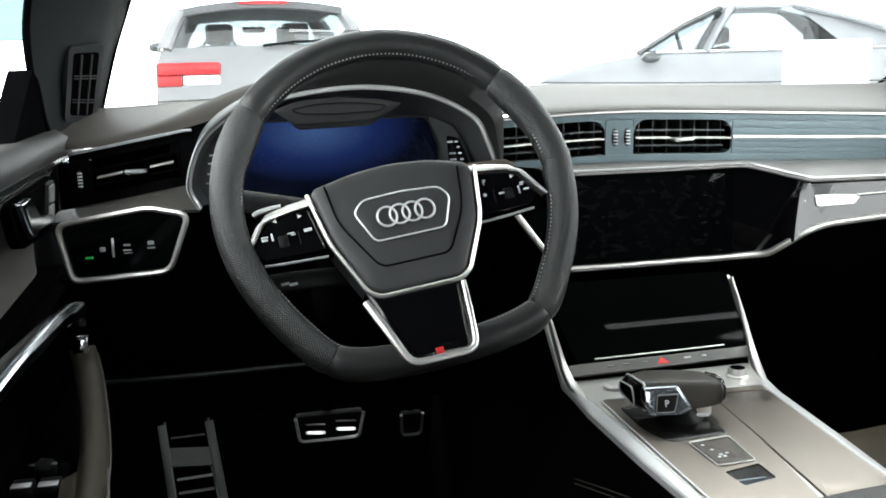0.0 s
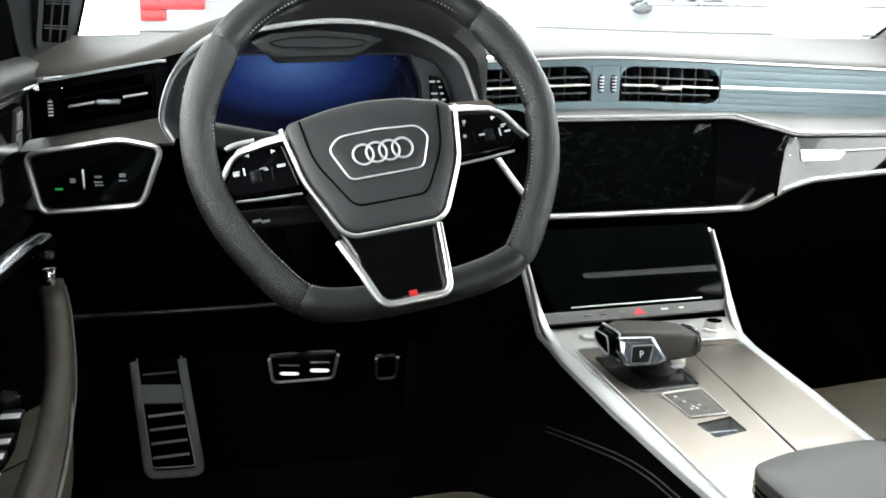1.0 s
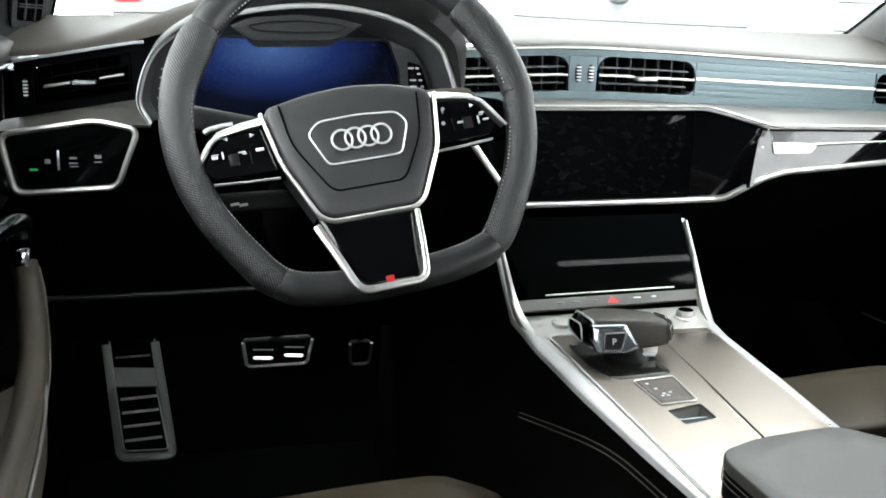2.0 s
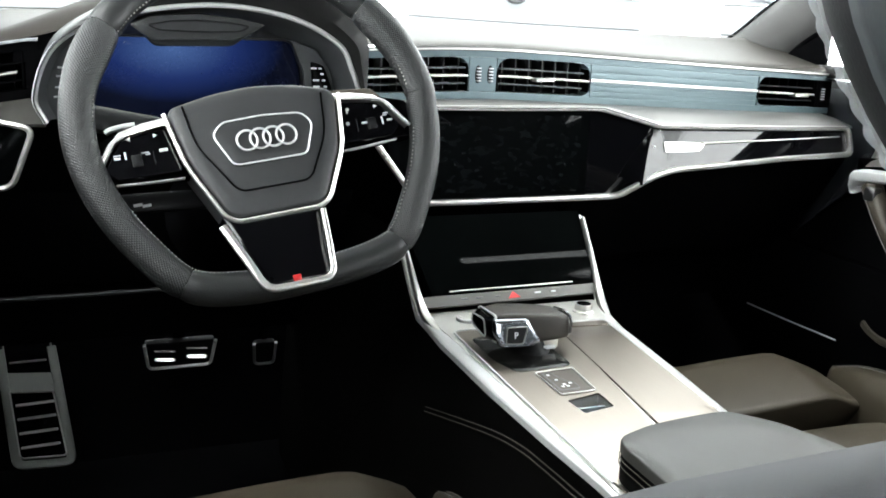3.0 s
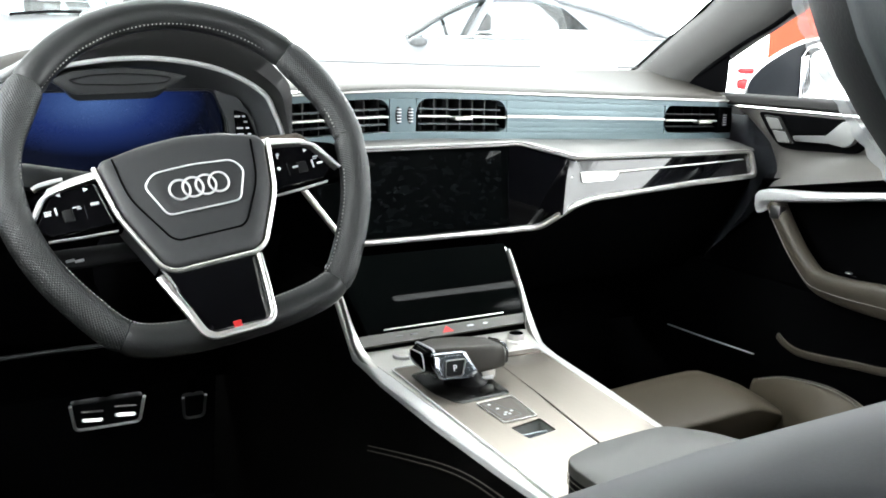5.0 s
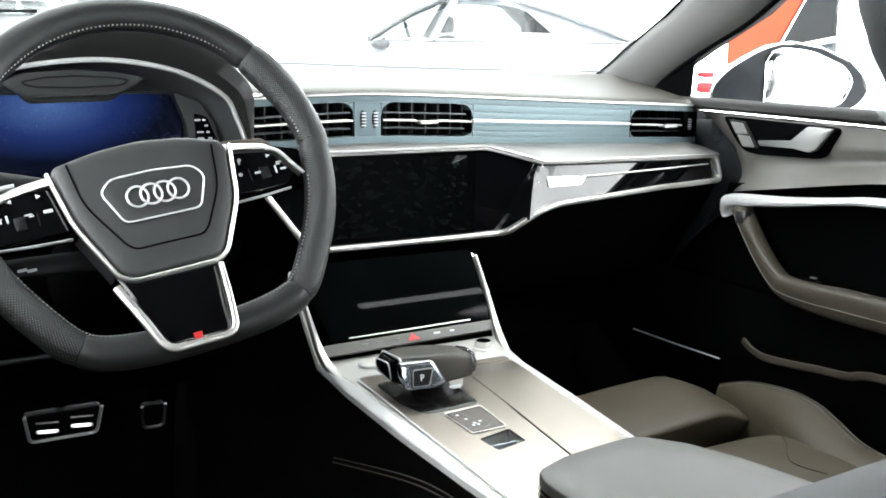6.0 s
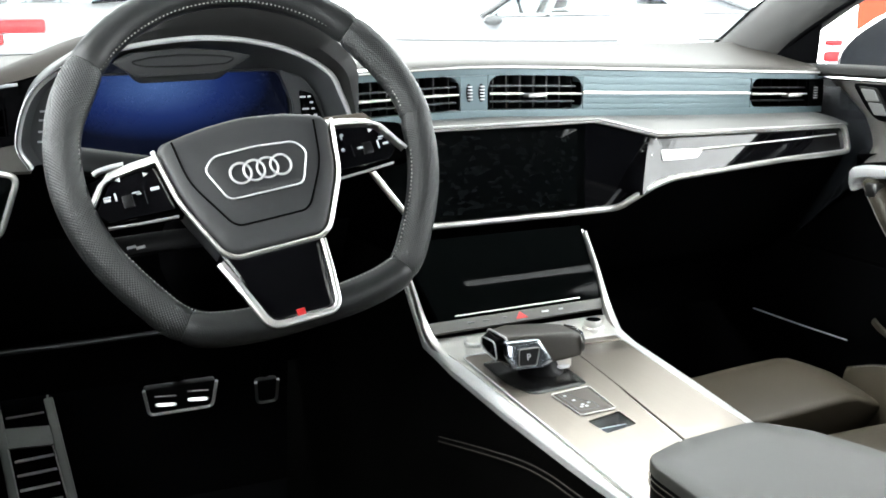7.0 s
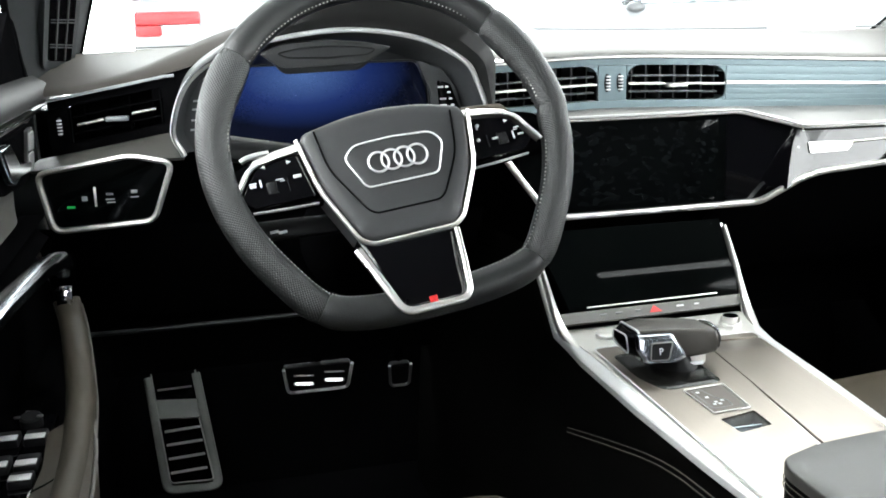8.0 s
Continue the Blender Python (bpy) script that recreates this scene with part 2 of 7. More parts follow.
def disc(bm, c, axis, r, depth, seg=24, edge=0.001):
    """A short round cylinder with a softened rim, its face at c looking along axis."""
    axis = Vector(axis).normalized()
    s = axis.orthogonal().normalized()
    t = axis.cross(s)
    c = Vector(c)
    def ring(rad, w):
        return [c + axis * w + (s * math.cos(2 * math.pi * i / seg) + t * math.sin(2 * math.pi * i / seg)) * rad for i in range(seg)]
    return loft(bm, [ring(r, -depth), ring(r, -edge), ring(r - edge, 0), ring(r * 0.5, 0)])


def B():
    return bmesh.new()


CX = 0.378          # the car's middle; the wheel stands at x = 0

# ---- the hall ----------------------------------------------------------------
FLOOR = mat("pale_polished_floor", (0.62, 0.62, 0.6), 0.25, bump=0.03, grain=60, scale=2, vary=0.05)
WALL = mat("white_hall_wall", (0.82, 0.83, 0.84), 0.8, bump=0.05, grain=90, scale=1, vary=0.03)
PANEL = mat("luminous_ceiling", (0.9, 0.9, 0.9), 0.6, bump=0, vary=0.02, emit=(0.945, 0.99, 1.0), power=LAMP)
GLOWWALL = mat("glowing_hall_wall", (0.9, 0.9, 0.9), 0.6, bump=0, vary=0.02, emit=(0.93, 0.98, 1.0), power=FRONT)

bm = B()
box(bm, (-14, -10, -0.2), (16, 16, 0))
part("floor", bm, FLOOR, kind="structure", label="pale polished floor of the car showroom", category="floor", smooth=0)
# these walls are made to glow to light the cabin; the rear one is unseen
for nm, lo, hi in (("wall_south", (-14, -10.2, 0), (16, -10, 5)), ("wall_west", (-14.2, -10, 0), (-14, 16, 5)),
                   ("wall_east", (16, -10, 0), (16.2, 16, 5))):
    bm = B()
    box(bm, lo, hi)
    part(nm, bm, GLOWWALL, kind="structure", label="side wall of the showroom made to glow, lighting the cabin", category="wall", smooth=0)
bm = B()
box(bm, (-14, 16, 0), (16, 16.2, 5))
part("wall_north", bm, GLOWWALL, kind="structure", label="bright daylit glass front of the showroom", category="wall", smooth=0)
bm = B()
box(bm, (-14, -10, 5), (16, 16, 5.2))
part("ceiling", bm, WALL, kind="structure", label="white showroom ceiling", category="ceiling", smooth=0)
# assumed panels out of view, placed to light the car and fill the trim's reflection
for i in range(4):
    for j in range(4):
        bm = B()
        box(bm, (-13.2 + 7 * i, -8.5 + 6.2 * j, 4.93), (-8.7 + 7 * i, -4.5 + 6.2 * j, 4.996), 0.02)
        part("ceiling_light", bm, PANEL, label="large square luminous panel, added on the unseen ceiling", category="light",
             group="ceiling lights", smooth=0)


# ---- dashboard ---------------------------------------------------------------
dash = thing("dashboard", (CX, 0.5, 0.7), "dark dashboard with silver trim, air vents and black screens", "dashboard")


def y_vent(x):
    return 0.351 + 0.217 * (x - CX) ** 2


def y_panel(x):
    return 0.340 + 0.112 * (x - CX) ** 2


def z_strip(x):
    d = abs(x - CX)
    return 0.9645 - 0.052 * math.sqrt(d * d + 0.006)


def hump(x, y):
    """The rise of the pad over the instruments."""
    a = (x + 0.045) / 0.19
    s = math.exp(-abs(a) ** 2.6)
    b = (y - 0.30) / 0.36
    return 0.082 * s * math.exp(-b * b) if y > 0.30 else 0.082 * s


def y_glass(x):
    return 1.06 - 0.36 * abs((x - CX) / 0.78) ** 2.2


def z_top(x, s):
    """Top of the pad; s runs 0 to 1 from the front lip to the glass."""
    y = y_vent(x) + (y_glass(x) - y_vent(x)) * s
    z = z_strip(x) + 0.006 + (0.018 + 0.026 * abs((x - CX) / 0.78) ** 2) * s
    lip = 0.0055 * math.exp(-s / 0.02)
    return Vector((x, y - 0.006, z - lip + hump(x, y) * min(1, 0.55 + s * 6)))


bm = B()
xs = lin(-0.395, 1.15, 90)
ss = [0, 0.01, 0.025, 0.05, 0.09, 0.15, 0.22, 0.3, 0.4, 0.5, 0.6, 0.7, 0.8, 0.9, 1.0]
grid(bm, xs, ss, z_top, (0, 0.03, -0.002))
part("top_pad", bm, SOFT, dash, "grained soft dash top", smooth=60)

# slim bright strip under the lip of the pad, and the grey satin band with its grooves
def ribbon(bm, x0, x1, za, zb, y_off, n=40, depth=0.02, yf=y_vent, zf=z_strip):
    us = lin(x0, x1, n)
    rings = []
    for x in us:
        y, z = yf(x) + y_off, zf(x)
        rings.append([(x, y, z + za), (x, y - 0.0003, z + (za + zb) / 2), (x, y, z + zb), (x, y + depth, z + zb), (x, y + depth, z + za)])
    return loft(bm, rings)


bm = B()
ribbon(bm, 0.175, 1.145, -0.0003, -0.0052, -0.0105)
part("strip_groove", bm, STRIPGREY, dash, "dark satin groove below the pad")
bm = B()
ribbon(bm, 0.175, 1.145, -0.0016, -0.0040, -0.012)
part("strip", bm, ALU, dash, "thin chrome strip below the pad")
bm = B()
ribbon(bm, 0.175, 1.145, -0.0048, -0.0145, -0.004)
part("upper_band", bm, BAND, dash, "grey satin band")
bm = B()
ribbon(bm, 0.175, 1.145, -0.064, -0.074, -0.004)
part("lower_band", bm, BAND, dash, "grey satin band")
for nm, x0, x1 in (("vent_divider", 0.369, 0.411), ("wide_band", 0.572, 0.93), ("end_band", 1.098, 1.147)):
    for k, (za, zb) in enumerate(((-0.0149, -0.0267), (-0.0269, -0.0368), (-0.0414, -0.0472), (-0.0474, -0.0557), (-0.0559, -0.0637))):
        if nm != "wide_band" and k:
            continue
        bm = B()
        if nm == "wide_band":
            ribbon(bm, x0, x1, za, zb, -0.004 + 0.00025 * (k % 2))
        else:
            ribbon(bm, x0, x1, -0.0149, -0.0637, -0.004, n=8)
        part(nm, bm, DARK if nm == "end_band" else BAND, dash, "black end piece" if nm == "end_band" else "grey satin panel")
bm = B()
ribbon(bm, 0.572, 0.93, -0.0371, -0.0411, -0.007)
part("chrome_line", bm, ALU, dash, "chrome line running along the band")


def air_vent(x0, x1, fins, tab, zf=z_strip, yf=y_vent, slant=0.0, za=-0.0155, zb=-0.063, slat_skin=SLAT, dim=False):
    """A dark vent: housing, four lamellae, upright fins behind, a chrome middle line and a tab. slat_skin and dim swap
    in darker skins that paint in shade.
    """
    vent = thing("air_vent", ((x0 + x1) / 2, yf(x0), zf(x0) - 0.04), "black dashboard air vent with slats and chrome tab", "air vent", "dashboard vents")
    bm = B()
    us = lin(x0, x1, 10)
    rings = [[(x, yf(x) + 0.05, zf(x) + za), (x, yf(x) + 0.05, zf(x) + zb), (x, yf(x) + 0.055, zf(x) + zb), (x, yf(x) + 0.055, zf(x) + za)] for x in us]
    loft(bm, rings)
    part("housing", bm, DARK, vent)
    for side, x in (("l", x0), ("r", x1)):
        bm = B()
        y, z = yf(x), zf(x)
        k = 0.002 if side == "l" else -0.002
        loft(bm, [[(x, y - 0.003, z + za), (x + k, y - 0.003, z + za), (x + k, y + 0.05, z + za), (x, y + 0.05, z + za)],
                  [(x, y - 0.003, z + zb), (x + k, y - 0.003, z + zb), (x + k, y + 0.05, z + zb), (x, y + 0.05, z + zb)]])
        part("cheek", bm, DARK, vent)
    for k, f in enumerate((0.30, 0.77)):
        bm = B()
        h = za + (zb - za) * f
        a = x0 + 0.003 + (slant * f if slant > 0 else 0)
        b = x1 - 0.003 - (abs(slant) * abs(f - 0.5) if slant else 0)
        rings = [[(x, yf(x) + 0.001, zf(x) + h + 0.0010), (x, yf(x) - 0.001, zf(x) + h - 0.0002), (x, yf(x) + 0.000, zf(x) + h - 0.0014),
                  (x, yf(x) + 0.013, zf(x) + h - 0.0014), (x, yf(x) + 0.013, zf(x) + h + 0.0008)] for x in lin(a, b, 8)]
        loft(bm, rings)
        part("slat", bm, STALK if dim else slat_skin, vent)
    for i in range(fins):
        x = x0 + (x1 - x0) * (i + 0.6) / fins
        bm = B()
        y, z = yf(x), zf(x)
        box(bm, (x - 0.0012, y + 0.012, z + zb), (x + 0.0012, y + 0.046, z + za), 0.0004)
        part("fin", bm, STALK if slat_skin is SLAT and not dim else DARK, vent)
    mid = za + (zb - za) * 0.54
    for a, b in (((x0 + 0.002, tab - 0.016), (tab + 0.016, x1)) if slat_skin is SLAT else ((x0 + 0.008, tab - 0.019), (tab + 0.019, x1 - 0.008))):
        bm = B()
        loft(bm, [[(x, yf(x) - 0.004, zf(x) + mid + 0.0015), (x, yf(x) - 0.0055, zf(x) + mid), (x, yf(x) - 0.004, zf(x) + mid - 0.0015),
                   (x, yf(x) + 0.016, zf(x) + mid - 0.0015), (x, yf(x) + 0.016, zf(x) + mid + 0.0015)] for x in lin(a, b, 8)])
        part("chrome_slat", bm, ALU, vent, "chrome middle slat")
    bm = B()
    y, z = yf(tab), zf(tab) + mid
    box(bm, (tab - 0.015, y - 0.016, z - 0.0045), (tab + 0.015, y + 0.004, z + 0.001), 0.0015)
    part("tab", bm, ALU if slat_skin is SLAT else SLAT, vent, "sliding tab")
    return vent


def vent_corner(x, sgn, top):
    """Fills a corner of a vent opening so that its end is rounded."""
    za, zb = -0.0149, -0.0637
    z0, dz = (za, -0.019) if top else (zb, 0.012)
    arc = [(x, z0)] + [(x - sgn * 0.019 * (1 - math.sin(q)), z0 + dz * (1 - math.cos(q))) for q in lin(0, math.pi / 2, 7)]
    bm = B()
    loft(bm, [[(u, y_vent(u) - 0.004 + d, z_strip(u) + v) for u, v in arc] for d in (0, 0.03)])
    part("vent_corner", bm, BAND, dash, "grey satin panel", smooth=0)


for x, sgn in ((0.571, 1), (0.368, 1), (0.412, -1), (0.933, -1)):
    vent_corner(x, sgn, True)
    if x > 0.5:
        vent_corner(x, sgn, False)
air_vent(0.205, 0.367, 7, 0.285)
air_vent(0.413, 0.570, 7, 0.487, slant=-0.03)
# dimmed copy: the shade at this end is put into its slats and fins
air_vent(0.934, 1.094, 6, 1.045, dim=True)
def z_left(x):
    return 0.952 - 0.19 * max(0.0, -0.212 - x)
def y_left(x):
    return y_vent(x) - 0.002
# driver's vent, strip and bands in darker skins: shade put into the colour
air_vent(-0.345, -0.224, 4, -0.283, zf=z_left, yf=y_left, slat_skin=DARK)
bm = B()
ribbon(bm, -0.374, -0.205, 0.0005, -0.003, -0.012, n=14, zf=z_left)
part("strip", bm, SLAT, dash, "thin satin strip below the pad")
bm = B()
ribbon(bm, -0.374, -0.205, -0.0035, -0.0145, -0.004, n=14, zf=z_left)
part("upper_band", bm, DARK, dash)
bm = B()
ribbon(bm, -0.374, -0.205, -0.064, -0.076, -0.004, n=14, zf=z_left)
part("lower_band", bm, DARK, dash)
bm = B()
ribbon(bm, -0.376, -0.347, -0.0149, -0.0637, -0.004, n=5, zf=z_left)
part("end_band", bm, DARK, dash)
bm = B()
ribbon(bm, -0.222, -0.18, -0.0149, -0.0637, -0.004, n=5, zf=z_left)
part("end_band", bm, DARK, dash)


def thumbwheel(x, zf=z_strip):
    w = thing("thumbwheel", (x, y_vent(x), zf(x) - 0.04), "small ribbed chrome vent thumbwheel", "thumbwheel", "vent thumbwheels")
    y, z = y_vent(x) - 0.004, zf(x) - 0.039
    oval = [(0.0044 * math.cos(q), 0.0130 * math.sin(q)) for q in lin(0, 2 * math.pi * 23 / 24, 24)]
    bm = B()
    slab(bm, oval, 0.006, lambda u, v, w: Vector((x + u, y - 0.001 - w, z + v)), 0.0008, 0.003)
    part("wheel", bm, STALK, w)
    for k in lin(-0.009, 0.009, 5):
        bm = B()
        box(bm, (x - 0.0030, y - 0.0060, z + k - 0.0009), (x + 0.0030, y - 0.0018, z + k + 0.0009), 0.0004)
        part("rib", bm, SILVER, w, "bright rib")


thumbwheel(0.382)
thumbwheel(0.401)
thumbwheel(1.117)
thumbwheel(-0.36, z_left)

# silver ledge between vents and screens
def ledge_front(x):
    """z of the ledge's front edge, along the top of the screen panel."""
    pts = [(-0.4, 0.876), (0.18, 0.879), (0.583, 0.8785), (0.695, 0.850), (1.15, 0.8375)]
    for (a, p), (b, q) in zip(pts, pts[1:]):
        if x <= b:
            return p + (q - p) * (x - a) / (b - a)
    return pts[-1][1]


bm = B()
rings = []
for x in sorted(lin(0.17, 1.124, 60) + [0.575, 0.583, 0.591, 0.687, 0.695, 0.703]):
    y0, z0 = y_vent(x) - 0.005, z_strip(x) - 0.0742
    y1, z1 = y_panel(x) - 0.018, ledge_front(x)
    rings.append([(x, y0, z0), (x, (y0 + y1) / 2, (z0 + z1) / 2 + 0.002), (x, y1 + 0.004, z1 + 0.001), (x, y1, z1 - 0.002), (x, y1 + 0.002, z1 - 0.004),
                  (x, y0 + 0.03, z1 - 0.006), (x, y0 + 0.03, z0 - 0.001)])
loft(bm, rings)
part("ledge", bm, LEDGE, dash, "brushed silver ledge above the screen")

# black glass panel with silver frame; the passenger's trim is leaned so its gloss catches a pale reflection
LEAN = 0.36
PANEL_OUT = [(0.195, 0.876), (0.583, 0.875), (0.695, 0.8465), (1.118, 0.835), (1.117, 0.791), (0.954, 0.790), (0.82, 0.785), (0.712, 0.7805), (0.674, 0.7735), (0.617, 0.738), (0.292, 0.738), (0.232, 0.818)]


def on_panel(u, v, w):
    return Vector((u, y_panel(u) - 0.008 - w + 0.02 * (v - 0.80), v))


def panel_poly(poly, inset=0.0):
    c = Vector((sum(p[0] for p in poly) / len(poly), sum(p[1] for p in poly) / len(poly), 0))
    return dense(rounded(poly, 0.012, 3), 0.03)


bm = B()
line = panel_poly(PANEL_OUT)
def edge_z(poly, x, upper):
    best = []
    n = len(poly)
    for i in range(n):
        a, b = poly[i], poly[(i + 1) % n]
        if (a[0] - x) * (b[0] - x) <= 0 and a[0] != b[0]:
            best.append(a[1] + (b[1] - a[1]) * (x - a[0]) / (b[0] - a[0]))
    return (max(best) if upper else min(best)) if best else None


def panel_face(bm, x0, x1, n, w, poly=PANEL_OUT, depth=0.012):
    rings = []
    for x in lin(x0, x1, n):
        a, b = edge_z(poly, x, True) - 0.002, edge_z(poly, x, False) + 0.002
        rings.append([on_panel(x, a, w), on_panel(x, (a + b) / 2, w), on_panel(x, b, w), on_panel(x, b, w - depth), on_panel(x, a, w - depth)])
    return loft(bm, rings)


DISPLAY = mat("smeared_display_glass", (0.0011, 0.0015, 0.0016), 0.16, bump=0.0, spec=0.08, vary=0.3, scale=60, rough_vary=0.3)
nt = DISPLAY.node_tree
sn, sr, sc = (nt.nodes.new(k) for k in ("ShaderNodeTexNoise", "ShaderNodeMapRange", "ShaderNodeMix"))
sc.data_type = "RGBA"
sn.inputs["Scale"].default_value = 14
sn.inputs["Detail"].default_value = 5
sr.inputs["From Min"].default_value = 0.52
sr.inputs["From Max"].default_value = 0.75
nt.links.new(sn.outputs["Fac"], sr.inputs["Value"])
nt.links.new(sr.outputs[0], sc.inputs["Factor"])
sc.inputs["A"].default_value = (0.0009, 0.0012, 0.0013, 1)
sc.inputs["B"].default_value = (0.0045, 0.0058, 0.0062, 1)
nt.links.new(sc.outputs["Result"], nt.nodes["Principled BSDF"].inputs["Base Color"])
mmi = thing("center_screen", (0.42, 0.34, 0.8), "large black glass touch screen, switched off", "screen")
bm = B()
panel_face(bm, 0.245, 0.566, 24, 0.001)
part("screen_glass", bm, GLASSBLACK, mmi)
bm = B()
slab(bm, [(p.x, p.y) for p in dense(rounded([(0.300, 0.864), (0.552, 0.8635), (0.552, 0.748), (0.300, 0.749)], 0.004, 3), 0.02)], 0.002, lambda u, v, w: on_panel(u, v, 0.0013 + w), 0.0002)
part("display_area", bm, DISPLAY, mmi, "faintly smeared dark display")
for a, b in ((0.2460, 0.2475), (0.5645, 0.5660)):
    bm = B()
    panel_face(bm, a, b, 3, 0.0014)
    part("edge_seam", bm, DARK, mmi)
def on_trim(u, f, w):
    """The trim panel: f runs 0 to 1 from its top to its bottom; it folds towards the cabin along a slanting crease, set
    at the reflection's edge.
    """
    x = u - 0.040 * f * max(0.0, 1 - abs(u - 0.687) / 0.11)
    a, b = edge_z(PANEL_OUT, x, True), edge_z(PANEL_OUT, x, False)
    v = a + (b - a) * f
    return on_panel(x, v, w + LEAN * min(1, max(0, (u - 0.684) / 0.004)) * (a - v))


def trim_z(x, z, w):
    """A point on the folded part of the trim, at x and height z."""
    return on_panel(x, z, w + LEAN * (edge_z(PANEL_OUT, x, True) - z))


bm = B()
grid(bm, sorted(lin(0.5668, 1.114, 60) + [0.6838, 0.6842, 0.6878, 0.6882]), lin(0.02, 0.98, 13), lambda u, f: on_trim(u, f, 0.0006), (0, 0.012, 0))
part("trim_panel", bm, GLOSS, dash, "piano black trim panel", smooth=30)
bm = B()
sweep(bm, [on_panel(p.x, p.y, 0.004 + LEAN * max(0, min(1, (p.x - 0.61) / 0.07)) * max(0, edge_z(PANEL_OUT, min(1.115, max(0.24, p.x)), True) - p.y)) for p in line], 0.0046, 0.006, closed=True, seg=8, up=(0, -1, 0), square=3)
part("screen_frame", bm, ALU, dash, "satin silver screen frame")
bm = B()
slab(bm, [(p.x, p.y) for p in dense(rounded([(0.700, 0.823), (0.700, 0.807), (0.768, 0.8068), (0.775, 0.812), (0.784, 0.8192), (0.745, 0.8215)], 0.002, 2), 0.02)], 0.004, lambda u, v, w: trim_z(u, v, 0.003 + w), 0.0006)
part("trim_blade", bm, ALU, dash, "bright blade at the start of the trim line")
bm = B()
sweep(bm, [trim_z(x, 0.8195 + 0.0015 * (x - 0.78) / 0.3, 0.003) for x in lin(0.776, 1.092, 40)], lambda t: 0.0016 - 0.0005 * t, 0.003, seg=8, up=(0, -1, 0))
part("trim_line", bm, ALU, dash, "chrome line across the black trim")
for u, v in ((0.695, 0.8405), (0.6810, 0.8165)):
    part("trim_dot", disc(B(), trim_z(u, v, 0.0016), (0, -1, 0.3), 0.0016, 0.003, 12, 0.0004), WHITE, dash, "tiny pale dot on the trim")

# light switch panel by the driver's door
LIGHT_OUT = [(-0.386, 0.833), (-0.268, 0.853), (-0.215, 0.842), (-0.244, 0.766), (-0.372, 0.756)]
lights = thing("light_switch_panel", (-0.3, 0.39, 0.8), "black glass light switch panel in a silver frame", "switch panel")
to_l = lambda u, v, w: Vector((u, y_panel(u) - 0.006 - w, v))
out = dense(rounded(LIGHT_OUT, 0.014, 5), 0.02)
bm = B()
slab(bm, [(p.x, p.y) for p in out], 0.02, to_l)
part("panel_glass", bm, GLASSBLACK, lights, smooth=12)
bm = B()
sweep(bm, [to_l(p.x, p.y, 0.004) for p in out], 0.0040, 0.006, closed=True, seg=8, up=(0, -1, 0), square=3)
part("panel_frame", bm, ALU, lights, "satin silver frame")
for nm, u, v, w, h, m in (("icon", -0.327, 0.790, 0.010, 0.003, "g"), ("icon", -0.309, 0.801, 0.007, 0.006, "w"), ("marker", -0.2955, 0.803, 0.003, 0.026, "w"),
                          ("icon", -0.277, 0.806, 0.009, 0.003, "w"), ("icon", -0.277, 0.799, 0.011, 0.002, "w"), ("icon", -0.276, 0.795, 0.011, 0.0015, "w"),
                          ("icon", -0.246, 0.808, 0.008, 0.005, "w"), ("icon", -0.246, 0.801, 0.010, 0.0018, "w")):
    u, v = u - 0.021, v - 0.003
    bm = B()
    box(bm, (u - w / 2, to_l(u, v, 0).y - 0.0012, v - h / 2), (u + w / 2, to_l(u, v, 0).y + 0.002, v + h / 2), 0.0004)
    part(nm, bm, mat("green_lamp", (0.0, 0.3, 0.05), emit=(0.05, 1, 0.2), power=0.05) if m == "g" else (ALU if nm == "marker" else PRINT), lights)

# ledge over the light panel, in a darker skin that paints in the shade
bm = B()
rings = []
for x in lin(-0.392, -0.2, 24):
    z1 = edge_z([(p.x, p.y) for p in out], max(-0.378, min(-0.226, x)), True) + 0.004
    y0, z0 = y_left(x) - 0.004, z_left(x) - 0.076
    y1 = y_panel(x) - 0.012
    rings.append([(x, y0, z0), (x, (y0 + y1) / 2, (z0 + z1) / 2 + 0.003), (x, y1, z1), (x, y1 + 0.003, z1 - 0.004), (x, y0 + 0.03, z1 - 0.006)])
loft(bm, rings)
part("ledge", bm, LIDSKIN, dash, "ledge above the light switches, its shade painted in")

# lower dash: knee panel, centre wall and glove box
def low_front(x, s):
    y = y_panel(x) + 0.004 + 0.12 * s
    top = edge_z(PANEL_OUT, min(max(x, 0.25), 1.11), False) if x > 0.25 else 0.762
    return Vector((x, y + 0.03 * s * s, top - 0.005 - (top - 0.585) * s))


# skin is near zero so the shade under the dash is in the colour
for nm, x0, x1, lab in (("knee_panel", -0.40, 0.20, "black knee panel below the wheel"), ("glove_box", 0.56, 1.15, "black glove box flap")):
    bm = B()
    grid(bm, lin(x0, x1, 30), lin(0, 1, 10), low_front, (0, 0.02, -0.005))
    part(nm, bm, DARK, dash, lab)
bm = B()
sweep(bm, [(x, 0.485 + 0.05 * (x - CX) ** 2, 0.583 + 0.01 * math.sin(x * 3)) for x in lin(-0.39, 0.2, 16)], 0.004, seg=8)
part("knee_edge", bm, STALK, dash)
bm = B()
ribbon(bm, -0.235, -0.10, -0.001, -0.03, -0.001, n=14, zf=lambda x: z_top(x, 0).z)
part("pad_filler", bm, DARK, dash)
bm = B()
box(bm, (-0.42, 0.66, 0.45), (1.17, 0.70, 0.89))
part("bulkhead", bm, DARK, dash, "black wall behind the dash")

